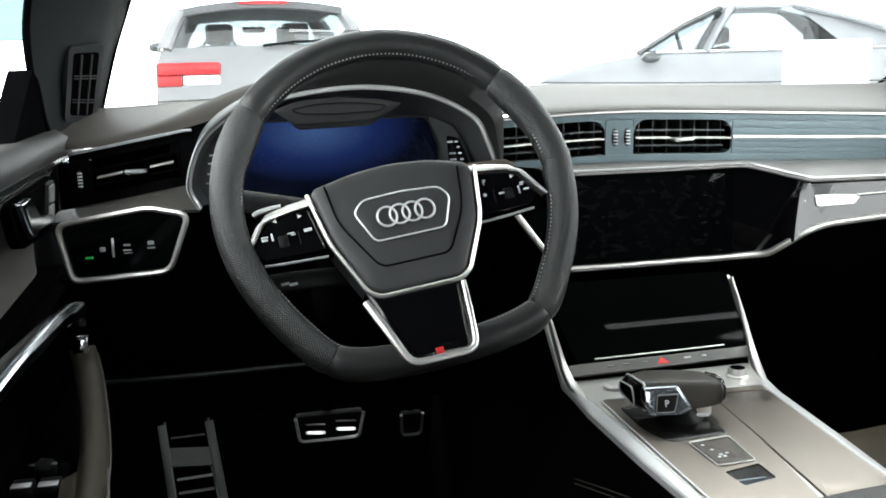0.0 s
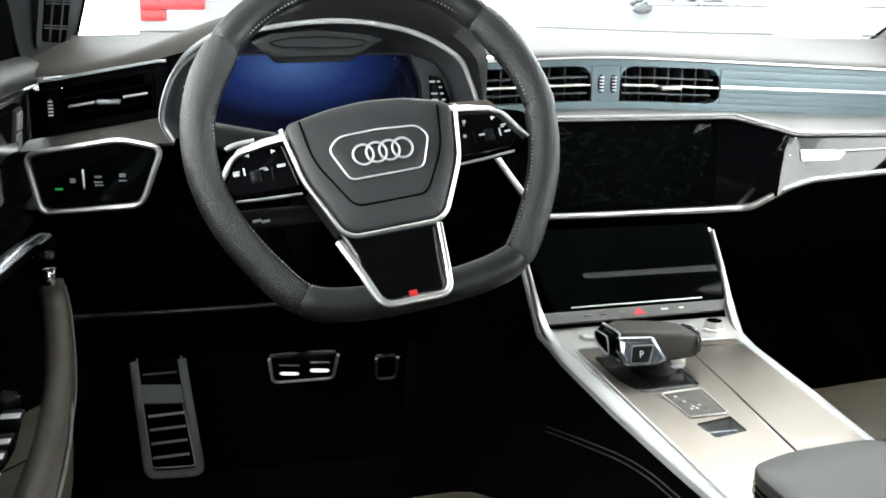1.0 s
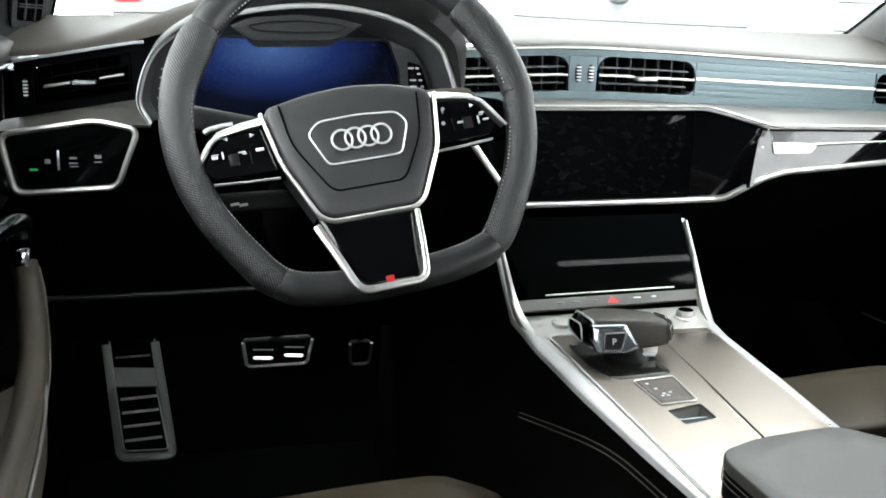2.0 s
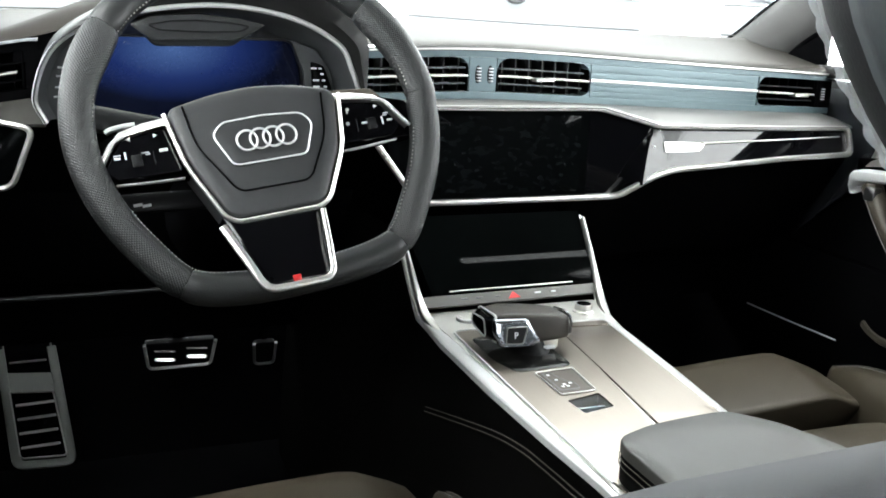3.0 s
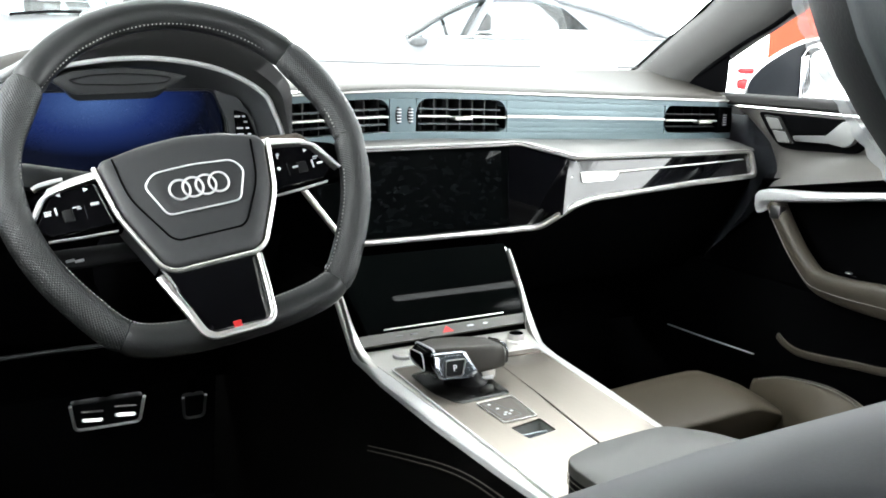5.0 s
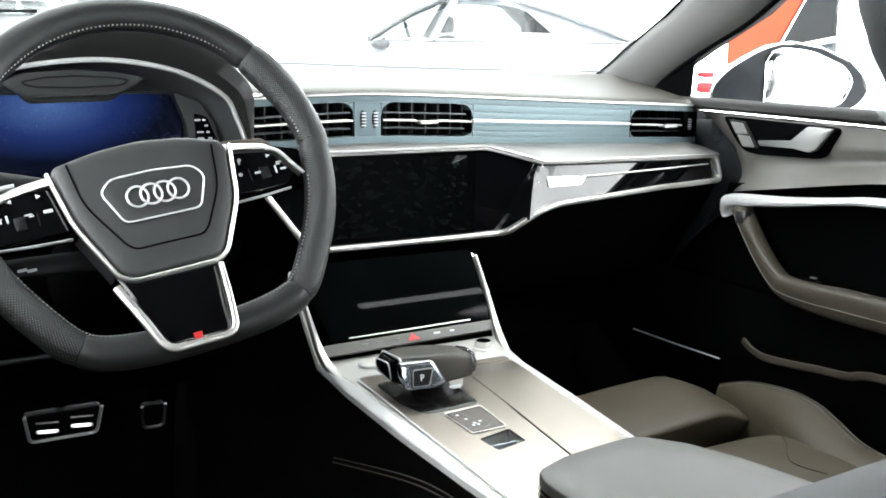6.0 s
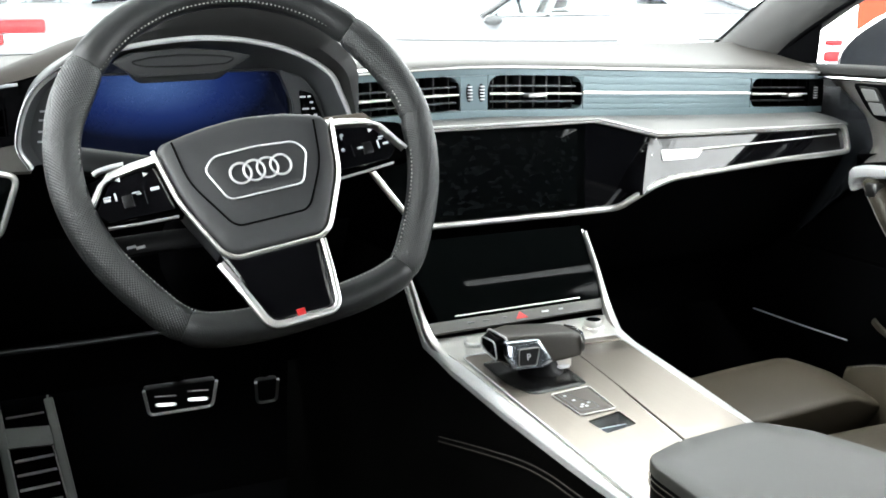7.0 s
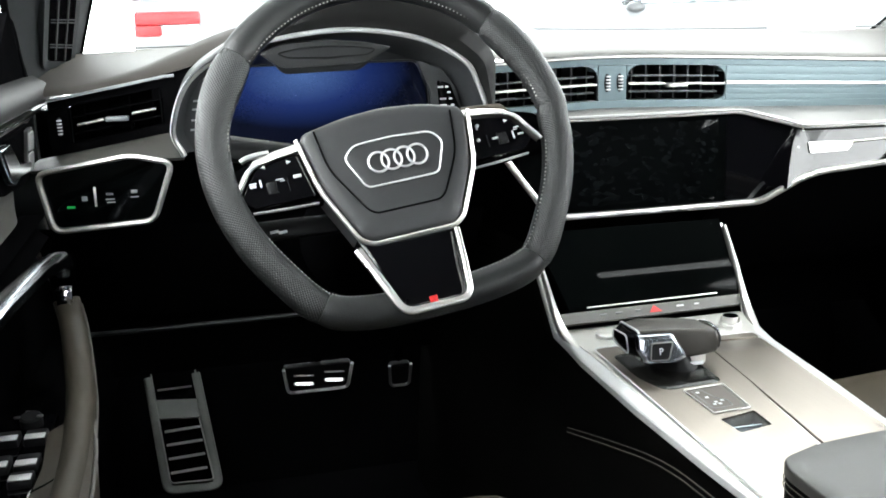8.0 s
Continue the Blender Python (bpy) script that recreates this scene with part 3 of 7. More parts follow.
# ---- instrument cluster -----------------------------------------------------
cluster = thing("instrument_cluster", (-0.015, 0.25, 0.93), "dark digital instrument display with a blue sheen under its hood", "display")
ARCH = [(-0.196, 0.868), (-0.206, 0.90), (-0.182, 0.956), (-0.12, 0.990), (-0.015, 1.006), (0.075, 0.996), (0.137, 0.967), (0.158, 0.935), (0.176, 0.892)]
def in_cluster(u, v, y):
    return Vector((u, y - 0.25 * (v - 0.93), v))
arch = smooth_line([(u, v, 0) for u, v in ARCH], 8)
bm = B()
sweep(bm, [in_cluster(p.x, p.y, 0.219) for p in arch], 0.0032, 0.005, seg=8, up=(0, -1, 0))
part("arch_trim", bm, SILVER, cluster, "thin silver arch round the display")
# hood: from the arch forward and up to the pad
bm = B()
rings = []
for y, grow, lift in ((0.222, 0.0, 0), (0.205, 0.012, 0.004), (0.212, 0.026, 0.012), (0.25, 0.034, 0.016), (0.33, 0.036, 0.01), (0.45, 0.03, -0.004)):
    ring = []
    for p in arch:
        d = Vector((p.x + 0.015, max(0.0, p.y - 0.89), 0))
        d = d.normalized() if d.length else Vector((0, 1, 0))
        side = 1.5 * (0.3 + 0.7 * max(0.0, d.y) ** 0.6) * (0.35 + 0.65 * min(1, max(0, p.y - 0.90) / 0.05)) if d.x > 0 else 0.08 + 0.92 * max(0.0, d.y) ** 4
        ring.append(in_cluster(p.x + d.x * grow * side, p.y + d.y * grow * side + lift * max(0, d.y) ** (1 if d.x > 0 else 3), y))
    rings.append(ring)
loft(bm, rings[:4], closed=False, caps=False)
part("hood", bm, HOODSKIN, cluster, "soft black hood", smooth=60)
bm = B()
loft(bm, rings[3:], closed=False, caps=False)
part("hood_top", bm, HOODSKIN, cluster, "grained skin over the hood", smooth=60)
bm = B()
rings = []
for y, f in ((0.223, 1.0), (0.245, 0.97), (0.262, 0.86), (0.268, 0.80)):
    rings.append([in_cluster(-0.015 + (p.x + 0.015) * f, 0.90 + (p.y - 0.90) * (f if p.y > 0.9 else 1), y) for p in arch])
loft(bm, rings, closed=False, caps=False)
part("surround", bm, CLUSTERGREY, cluster, "dark grey surround sloping in to the screen", smooth=60)
bm = B()
slab(bm, [(p.x, p.y) for p in dense(arch, 0.01, False)], 0.02, lambda u, v, w: in_cluster(u, v, 0.276 - w), 0.001)
part("back_plate", bm, CLUSTERGREY, cluster, "dark grey wall behind the display")
SCREEN = [(-0.158, 0.868), (-0.150, 0.925), (-0.118, 0.966), (0.088, 0.966), (0.1015, 0.93), (0.108, 0.868)]
bm = B()
slab(bm, [(p.x, p.y) for p in rounded(SCREEN, 0.012, 4)], 0.01, lambda u, v, w: in_cluster(u, v, 0.262 - w), 0.001)
disp = part("display", bm, BLUE, cluster, "dark display glass, blue sheen painted as a glow")
bm = B()
sweep(bm, [in_cluster(p.x * 1.03 - 0.0005, p.y + 0.001, 0.2595) for p in rounded([(-0.158, 0.880)] + SCREEN[1:5] + [(0.108, 0.880)], 0.012, 4, False)], 0.0016, 0.003, seg=6, up=(0, -1, 0))
part("display_edge", bm, STALK, disp, "dark raised edge of the display")
for nm, poly in (("wing", [(0.086, 0.968), (0.118, 0.957), (0.138, 0.931), (0.158, 0.868), (0.112, 0.868), (0.1045, 0.93)]),
                 ("wing", [(-0.150, 0.968), (-0.176, 0.950), (-0.196, 0.915), (-0.197, 0.868), (-0.164, 0.868), (-0.156, 0.925)])):
    bm = B()
    slab(bm, [(p.x, p.y) for p in rounded(poly, 0.006, 3)], 0.02, lambda u, v, w: in_cluster(u, v, 0.250 - w), 0.003)
    part(nm, bm, CLUSTERGREY, cluster, "dark grey wing beside the display")
VIS = [(-0.104, 0.982), (-0.080, 0.9915), (-0.026, 0.996), (0.022, 0.9915), (0.049, 0.9855), (0.026, 0.9725), (0.010, 0.9675), (-0.078, 0.9650), (-0.092, 0.9730)]
bm = B()
slab(bm, [(p.x, p.y) for p in rounded(VIS, 0.004, 3)], 0.04, lambda u, v, w: in_cluster(u, v, 0.215 - w), 0.002)
part("visor", bm, HUB, cluster, "flat lens-shaped visor above the screen")
bm = B()
slab(bm, [(p.x, p.y) for p in rounded([(-0.094, 0.978), (0.036, 0.978), (0.012, 0.9595), (-0.077, 0.9575)], 0.006, 3)], 0.03, lambda u, v, w: in_cluster(u, v, 0.221 - w), 0.003)
part("visor_lip", bm, STALK, cluster, "dark lower lip of the visor")
bm = B()
VIS2 = [(-0.085, 0.9815), (-0.060, 0.9868), (-0.026, 0.9885), (0.008, 0.9868), (0.030, 0.9835), (0.020, 0.9775), (-0.026, 0.9755), (-0.072, 0.9765)]
sweep(bm, [in_cluster(p.x, p.y, 0.2135) for p in rounded(VIS2, 0.006, 4)], 0.0009, closed=True, seg=6, up=(0, -1, 0))
part("visor_groove", bm, PLASTIC, cluster)
bm = B()
BTN = [(0.112, 0.9425), (0.1285, 0.9375), (0.1455, 0.900), (0.1175, 0.900)]
slab(bm, [(p.x, p.y) for p in rounded(BTN, 0.004, 3)], 0.006, lambda u, v, w: in_cluster(u, v, 0.2475 - w), 0.0006)
part("button_panel", bm, GLOSS, cluster, "glossy black button panel")
for u, v, w in ((0.1165, 0.9335, 0.007), (0.1245, 0.9335, 0.004), (0.1275, 0.9265, 0.004), (0.1205, 0.9185, 0.008), (0.1300, 0.9185, 0.004), (0.1215, 0.9105, 0.008), (0.1330, 0.9105, 0.004),
                (-0.178, 0.9290, 0.006), (-0.180, 0.9190, 0.006), (-0.182, 0.9060, 0.006), (-0.184, 0.8945, 0.006)):
    bm = B()
    q = in_cluster(u, v, 0.2465 if u > 0 else 0.2495)
    box(bm, (u - w / 2, q.y - 0.001, v - 0.0011), (u + w / 2, q.y + 0.001, v + 0.0011), 0.0003)
    part("icon", bm, ICON, cluster)

# ---- steering wheel ----------------------------------------------------------
TILT, TURN = radians(26.9), radians(9)
WM = Matrix.Translation((0, 0, 0.90)) @ Matrix(((1, 0, 0, 0), (0, math.sin(TILT), -math.cos(TILT), 0), (0, math.cos(TILT), math.sin(TILT), 0), (0, 0, 0, 1))) @ Matrix.Rotation(TURN, 4, "Z")


HUBOFF = Vector((-0.0005, 0.0005, -0.008))


def on_hub(u, v, w):
    return WM @ (Vector((u, v, w)) + HUBOFF)


def on_wheel(u, v, w):
    """Wheel plane: u to the right, v up, w towards the driver."""
    return WM @ Vector((u, v, w))


def diamond_grain(m, pitch):
    """Small diamonds running round the wheel, pressed into material m."""
    nt = m.node_tree
    def math_node(op, a, b=None):
        n = nt.nodes.new("ShaderNodeMath")
        n.operation = op
        for k, q in enumerate((a, b)):
            if isinstance(q, (int, float)):
                n.inputs[k].default_value = q
            elif q is not None:
                nt.links.new(q, n.inputs[k])
        return n.outputs[0]
    tc = nt.nodes.new("ShaderNodeTexCoord")
    off = nt.nodes.new("ShaderNodeVectorMath")
    off.operation = "SUBTRACT"
    off.inputs[1].default_value = on_wheel(0.0065, -0.0025, 0)
    nt.links.new(tc.outputs["Object"], off.inputs[0])
    uv = []
    for axis in (0, 1):
        d = nt.nodes.new("ShaderNodeVectorMath")
        d.operation = "DOT_PRODUCT"
        d.inputs[1].default_value = WM.to_3x3().col[axis]
        nt.links.new(off.outputs[0], d.inputs[0])
        uv.append(d.outputs["Value"])
    along = math_node("MULTIPLY", math_node("ARCTAN2", uv[1], uv[0]), 0.1725)
    out = math_node("SQRT", math_node("ADD", math_node("MULTIPLY", uv[0], uv[0]), math_node("MULTIPLY", uv[1], uv[1])))
    k = math.pi / pitch
    h = math_node("MULTIPLY", math_node("SINE", math_node("MULTIPLY", math_node("ADD", along, out), k)), math_node("SINE", math_node("MULTIPLY", math_node("SUBTRACT", along, out), k)))
    h = math_node("ABSOLUTE", h)
    bp = nt.nodes["Bump"]
    bp.inputs["Distance"].default_value = 0.0004
    nt.links.new(h, bp.inputs["Height"])
    rg = nt.nodes.new("ShaderNodeMapRange")
    rg.inputs["To Min"].default_value = 0.72
    rg.inputs["To Max"].default_value = 1.25
    nt.links.new(h, rg.inputs["Value"])
    mul = nt.nodes["Vector Math"]
    old = mul.inputs["Scale"].links[0].from_socket
    nt.links.new(math_node("MULTIPLY", old, rg.outputs[0]), mul.inputs["Scale"])


diamond_grain(PERF, 0.0030)
wheel = thing("steering_wheel", (0, 0, 0.9), "black leather three-spoke steering wheel with flat bottom", "steering wheel")


def rim_at(q):
    """Centre line of the rim at angle q."""
    c, s = math.cos(q), math.sin(q)
    deg = math.degrees(q) % 360
    r = 0.1725 - 0.0035 * math.exp(-((deg - 200) / 28) ** 2) - 0.0035 * math.exp(-((deg - 340) / 28) ** 2)
    r += 0.0065 * (math.exp(-((deg - 306) / 11) ** 2) + math.exp(-((deg - 234) / 11) ** 2))
    flat = -0.1605
    u, v = r * c, r * s
    k = 0.008
    if v < flat + 0.03:
        v = flat + k * math.log1p(math.exp((v - flat) / k)) if (v - flat) / k < 30 else v
    return Vector((u + 0.0065, v - 0.0025, 0))


def rim_part(nm, a, b, m, lab, n=40):
    bm = B()
    rings = []
    for i in range(n + 1):
        q = radians(a + (b - a) * i / n)
        p, d = rim_at(q), rim_at(q + 0.01) - rim_at(q - 0.01)
        t = d.normalized()
        o = Vector((t.y, -t.x, 0))
        deg = math.degrees(q) % 360
        grip = math.exp(-((deg - 30) / 13) ** 2) + math.exp(-((deg - 147) / 11) ** 2)
        low = math.exp(-((deg - 270) / 40) ** 4)
        rx, rz = 0.0160 + 0.0012 * grip + 0.0006 * low, 0.0160 + 0.001 * grip
        endf = min(1.0, 0.9 + 0.1 * min(i, n - i) / 1.2)
        ring = []
        for j in range(18):
            e = 2 * math.pi * j / 18
            c = math.cos(e)
            ring.append(on_wheel(*(p + o * (rx * endf * c - 0.003 * grip * (c < 0)) + Vector((0, 0, 1)) * (rz * endf * math.sin(e)))))
        rings.append(ring)
    loft(bm, rings)
    part(nm, bm, m, wheel, lab, smooth=70)


rim_part("rim_top", 39.35, 136.95, LEATHER, "smooth black leather top of the rim", 48)
rim_part("rim_grip", -54.0, 39.2, PERF, "perforated leather grip", 48)
rim_part("rim_grip", 137.1, 232.9, PERF, "perforated leather grip", 48)
rim_part("rim_bottom", 233.1, 305.8, LEATHER, "smooth flat leather bottom of the rim", 36)
bm = B()
for i in range(0, 240, 1):
    for off in (0.0,):
        deg = i * 1.5
        if 172 < deg < 205 or deg > 348 or deg < 6:
            continue
        q = radians(deg)
        p, d = rim_at(q), rim_at(q + 0.01) - rim_at(q - 0.01)
        t = d.normalized()
        o = Vector((t.y, -t.x, 0))
        e = p - o * 0.0146 + Vector((0, 0, 0.0074))
        M = WM @ Matrix.Translation(e) @ Matrix(((t.x, o.x, 0, 0), (t.y, o.y, 0, 0), (0, 0, 1, 0), (0, 0, 0, 1)))
        box(bm, (-0.0007, -0.0005, -0.0012), (0.0007, 0.0005, 0.0001), m=M)
part("stitching", bm, STITCH, wheel, "pale stitches along the inside of the rim", kind="stuff", smooth=0)

# hub
HUB_OUT = [(-0.083, 0.014), (-0.078, 0.022), (-0.04, 0.030), (0.0, 0.033), (0.042, 0.029), (0.079, 0.019), (0.084, 0.010), (0.075, -0.042), (0.050, -0.090), (0.040, -0.096), (-0.040, -0.096), (-0.050, -0.090), (-0.074, -0.035)]
hub_line = dense(rounded(HUB_OUT, 0.012, 4), 0.008)
bm = B()
slab(bm, [(p.x, p.y) for p in hub_line], 0.05, lambda u, v, w: on_hub(u, v, 0.022 + w), 0.006, 0.004, 8)
part("airbag_cover", bm, HUB, wheel, "dark grey grained airbag cover", smooth=60)
bm = B()
low = [Vector((p[0], p[1], 0)) for p in ((-0.086, 0.016), (-0.0765, -0.036), (-0.052, -0.0915), (-0.041, -0.0985), (0.041, -0.0985), (0.052, -0.0915), (0.0775, -0.042), (0.0865, 0.012))]
sweep(bm, [on_hub(p.x, p.y, 0.020) for p in dense(rounded(low, 0.012, 4, False), 0.008, False)], 0.0024, 0.004, seg=8, up=on_hub(0, 0, 1) - on_hub(0, 0, 0))
part("hub_trim", bm, ALU, wheel, "satin silver trim round the hub")
bm = B()
seam = [(-0.068, 0.020), (-0.0635, -0.02), (-0.037, -0.066), (-0.030, -0.071), (0.033, -0.071), (0.040, -0.066), (0.062, -0.028), (0.068, 0.014)]
sweep(bm, [on_hub(p.x, p.y, 0.0242) for p in dense(rounded(seam, 0.014, 4, False), 0.01, False)], 0.0009, 0.0014, seg=6, up=on_hub(0, 0, 1) - on_hub(0, 0, 0))
part("cover_seam", bm, DARK, wheel)
PLATE = [(-0.036, -0.0025), (-0.0475, -0.0135), (-0.0335, -0.046), (0.0385, -0.046), (0.051, -0.0155), (0.042, -0.004), (0.003, -0.001)]
emb = part("emblem_plate", slab(B(), [(p.x, p.y) for p in rounded(PLATE, 0.006, 3)], 0.006, lambda u, v, w: on_hub(u, v, 0.0272 + w), 0.001), HUB, wheel)
bm = B()
sweep(bm, [on_hub(p.x, p.y, 0.0274) for p in rounded(PLATE, 0.006, 3)], 0.0009, 0.0012, closed=True, seg=8, up=on_hub(0, 0, 1) - on_hub(0, 0, 0))
part("emblem_border", bm, SILVER, emb, "thin chrome border")
for k in range(4):
    bm = B()
    cx = 0.003 - 0.0193 + 0.01287 * k
    sweep(bm, [on_hub(cx + 0.0098 * math.cos(q), -0.024 + 0.0098 * math.sin(q), 0.029 + 0.0003 * (k % 2)) for q in lin(0, 2 * math.pi * 35 / 36, 36)], 0.0012, 0.0012, closed=True, seg=8, up=on_hub(0, 0, 1) - on_hub(0, 0, 0))
    part("ring", bm, RINGMETAL, emb, "chrome ring of the emblem")

# side spokes with button pods
for sgn in (-1, 1):
    f = lambda u, v, w, s=sgn: on_hub(s * u, v, w)
    bm = B()
    slab(bm, [(p.x, p.y) for p in rounded([(0.070, 0.018), (0.130, 0.010), (0.166, 0.000), (0.166, -0.038), (0.135, -0.0385), (0.060, -0.042)], 0.008, 3)], 0.02, lambda u, v, w, g=f: g(u, v, 0.002 + w), 0.004)
    spoke = part("spoke", bm, DARK, wheel, "black side spoke")
    bm = B()
    slab(bm, [(p.x, p.y) for p in rounded([(0.0855, 0.006), (0.128, 0.000), (0.1475, -0.027), (0.138, -0.037), (0.078, -0.038)], 0.004, 3)], 0.012, lambda u, v, w, g=f: g(u, v, 0.010 + w), 0.0015)
    part("button_pad", bm, GLOSS, spoke, "glossy black button pad", smooth=12)
    bm = B()
    loft(bm, [[f(u, v + 0.0016 + h, -0.002), f(u, v + 0.0014 + h, 0.004), f(u, v + 0.5 * h, 0.0115), f(u, v - h * 0.25, 0.0135), f(u, v - h * 0.25, 0.003)]
              for u, v, h in ((0.080, 0.0105, 0.007), (0.105, 0.0075, 0.007), (0.128, 0.0035, 0.0055), (0.134, -0.0015, 0.004), (0.143, -0.015, 0.003), (0.1535, -0.030, 0.0015))])
    part("spoke_trim", bm, ALU, spoke, "satin silver spoke trim")
    bm = B()
    sweep(bm, [f(*p) for p in smooth_line([(0.124, 0.0035, 0.0125), (0.1325, 0.0005, 0.0125), (0.1385, -0.0040, 0.0120), (0.148, -0.0170, 0.0110), (0.1575, -0.0295, 0.0095)], 6)], 0.0019, 0.0022, seg=10, up=on_hub(0, 0, 1) - on_hub(0, 0, 0))
    part("spoke_edge", bm, SILVER, spoke, "bright silver outer edge of the spoke")
    bm = B()
    sweep(bm, [f(0.078, -0.0445, 0.006), f(0.108, -0.0435, 0.007), f(0.140, -0.041, 0.006)], 0.0012, 0.003, seg=8, up=on_hub(0, 0, 1) - on_hub(0, 0, 0))
    part("spoke_lower_trim", bm, SILVER, spoke, "thin silver line under the pad")
    if sgn < 0:
        marks = (("tri", -0.1215, 0.0002, -1, 1), ("tri", -0.0963, 0.0005, 1, 1), ("bar", -0.0917, -0.0148, 0.008, 0.0032), ("bar", -0.1087, -0.0146, 0.007, 0.0012), ("bar", -0.1065, -0.0165, 0.0045, 0.0012),
                 ("bar", -0.1340, -0.0138, 0.007, 0.0012), ("bar", -0.1345, -0.0165, 0.006, 0.0030), ("bar", -0.1268, -0.0150, 0.0018, 0.0075))
    else:
        marks = (("dot", 0.0952, -0.0033, 0.0018, 0), ("bar", 0.0940, -0.0050, 0.0018, 0.0055), ("tri", 0.1257, -0.0041, 1, 1), ("dot", 0.0919, -0.0183, 0.0021, 0), ("bar", 0.1101, -0.0197, 0.0068, 0.0022),
                 ("bar", 0.1292, -0.0200, 0.0017, 0.0085), ("bar", 0.1371, -0.0205, 0.0062, 0.0022), ("bar", 0.1345, -0.0129, 0.006, 0.0013), ("bar", 0.1330, -0.0150, 0.0045, 0.0012))
    for kind_, u, v, w, h in marks:
        bm = B()
        if kind_ == "tri":
            slab(bm, [(u - w * 0.0022, v - 0.0022), (u + w * 0.0024, v), (u - w * 0.0022, v + 0.0022)], 0.002, lambda a, b, c: on_hub(a, b, 0.0110 + c), 0.0002)
        elif kind_ == "dot":
            slab(bm, [(u + w * math.cos(q), v + w * math.sin(q)) for q in lin(0, 2 * math.pi * 11 / 12, 12)], 0.002, lambda a, b, c: on_hub(a, b, 0.0110 + c), 0.0002)
        else:
            box(bm, (-w * 0.5, -h * 0.5, -0.001), (w * 0.5, h * 0.5, 0.0006), 0.0003, WM @ Matrix.Translation(HUBOFF) @ Matrix.Translation((u, v, 0.0104)))
        part("icon", bm, ICON, spoke)
    for u, v, h in ((0.1015, -0.021, 0.013), (0.1125, -0.021, 0.013)):
        bm = B()
        box(bm, (-0.0003, -h / 2, -0.001), (0.0003, h / 2, 0.0004), 0.0001, WM @ Matrix.Translation(HUBOFF) @ Matrix.Translation((sgn * u, v, 0.0102)))
        part("key_gap", bm, STALK, spoke)
    bm = B()
    box(bm, (-0.0048, -0.006, -0.001), (0.0048, 0.006, 0.0022), 0.0015, WM @ Matrix.Translation(HUBOFF) @ Matrix.Translation((sgn * 0.1175, -0.0215, 0.0104)))
    part("scroll_roller", bm, PLASTIC, spoke)
    bm = B()
    slab(bm, [(p.x, p.y) for p in rounded([(0.09, 0.030), (0.138, 0.026), (0.150, 0.008), (0.10, -0.02)] if sgn > 0 else [(0.084, 0.024), (0.110, 0.019), (0.122, 0.004), (0.10, -0.02)], 0.006, 3)], 0.004, lambda u, v, w, g=f: g(u, v, -0.020 + w), 0.001)
    part("shift_paddle", bm, TAUPE, wheel, "satin grey-brown shift paddle behind the spoke")
bm = B()
sweep(bm, smooth_line([(-0.1385, 0.045, 0.8825), (-0.134, 0.045, 0.8855), (-0.124, 0.045, 0.8885), (-0.1105, 0.045, 0.8910)], 5), 0.0045, 0.003, seg=8)
part("paddle_tip", bm, SILVER, wheel, "silver tip of the shift paddle")
# lower spoke
bm = B()
slab(bm, [(p.x, p.y) for p in rounded([(-0.056, -0.088), (0.040, -0.088), (0.031, -0.170), (-0.030, -0.168)], 0.008, 4)], 0.03, lambda u, v, w: on_hub(u, v, 0.018 + 0.008 * min(1, max(0, -0.09 - v) / 0.05) + w), 0.002)
lower = part("lower_spoke", bm, GLOSS, wheel, "glossy black lower spoke")
bm = B()
rings = []
U = dense(rounded([(-0.0575, -0.101), (-0.0320, -0.1695), (0.0335, -0.1705), (0.0405, -0.1025)], 0.012, 6, False), 0.01, False)
sweep(bm, [on_hub(p.x, p.y, 0.021 + 0.008 * min(1, max(0, -0.09 - p.y) / 0.05)) for p in U], lambda s: 0.0042 - 0.0014 * s, 0.0035, seg=10, up=on_hub(0, 0, 1) - on_hub(0, 0, 0), square=2.6)
part("spoke_frame", bm, ALU, lower, "satin silver U-shaped frame")
bm = B()
box(bm, (-0.0045, -0.003, -0.001), (0.0035, 0.0035, 0.0008), 0.0005, WM @ Matrix.Translation(HUBOFF) @ Matrix.Translation((-0.001, -0.1635, 0.0266)))
part("badge", bm, RED, lower, "small red badge")
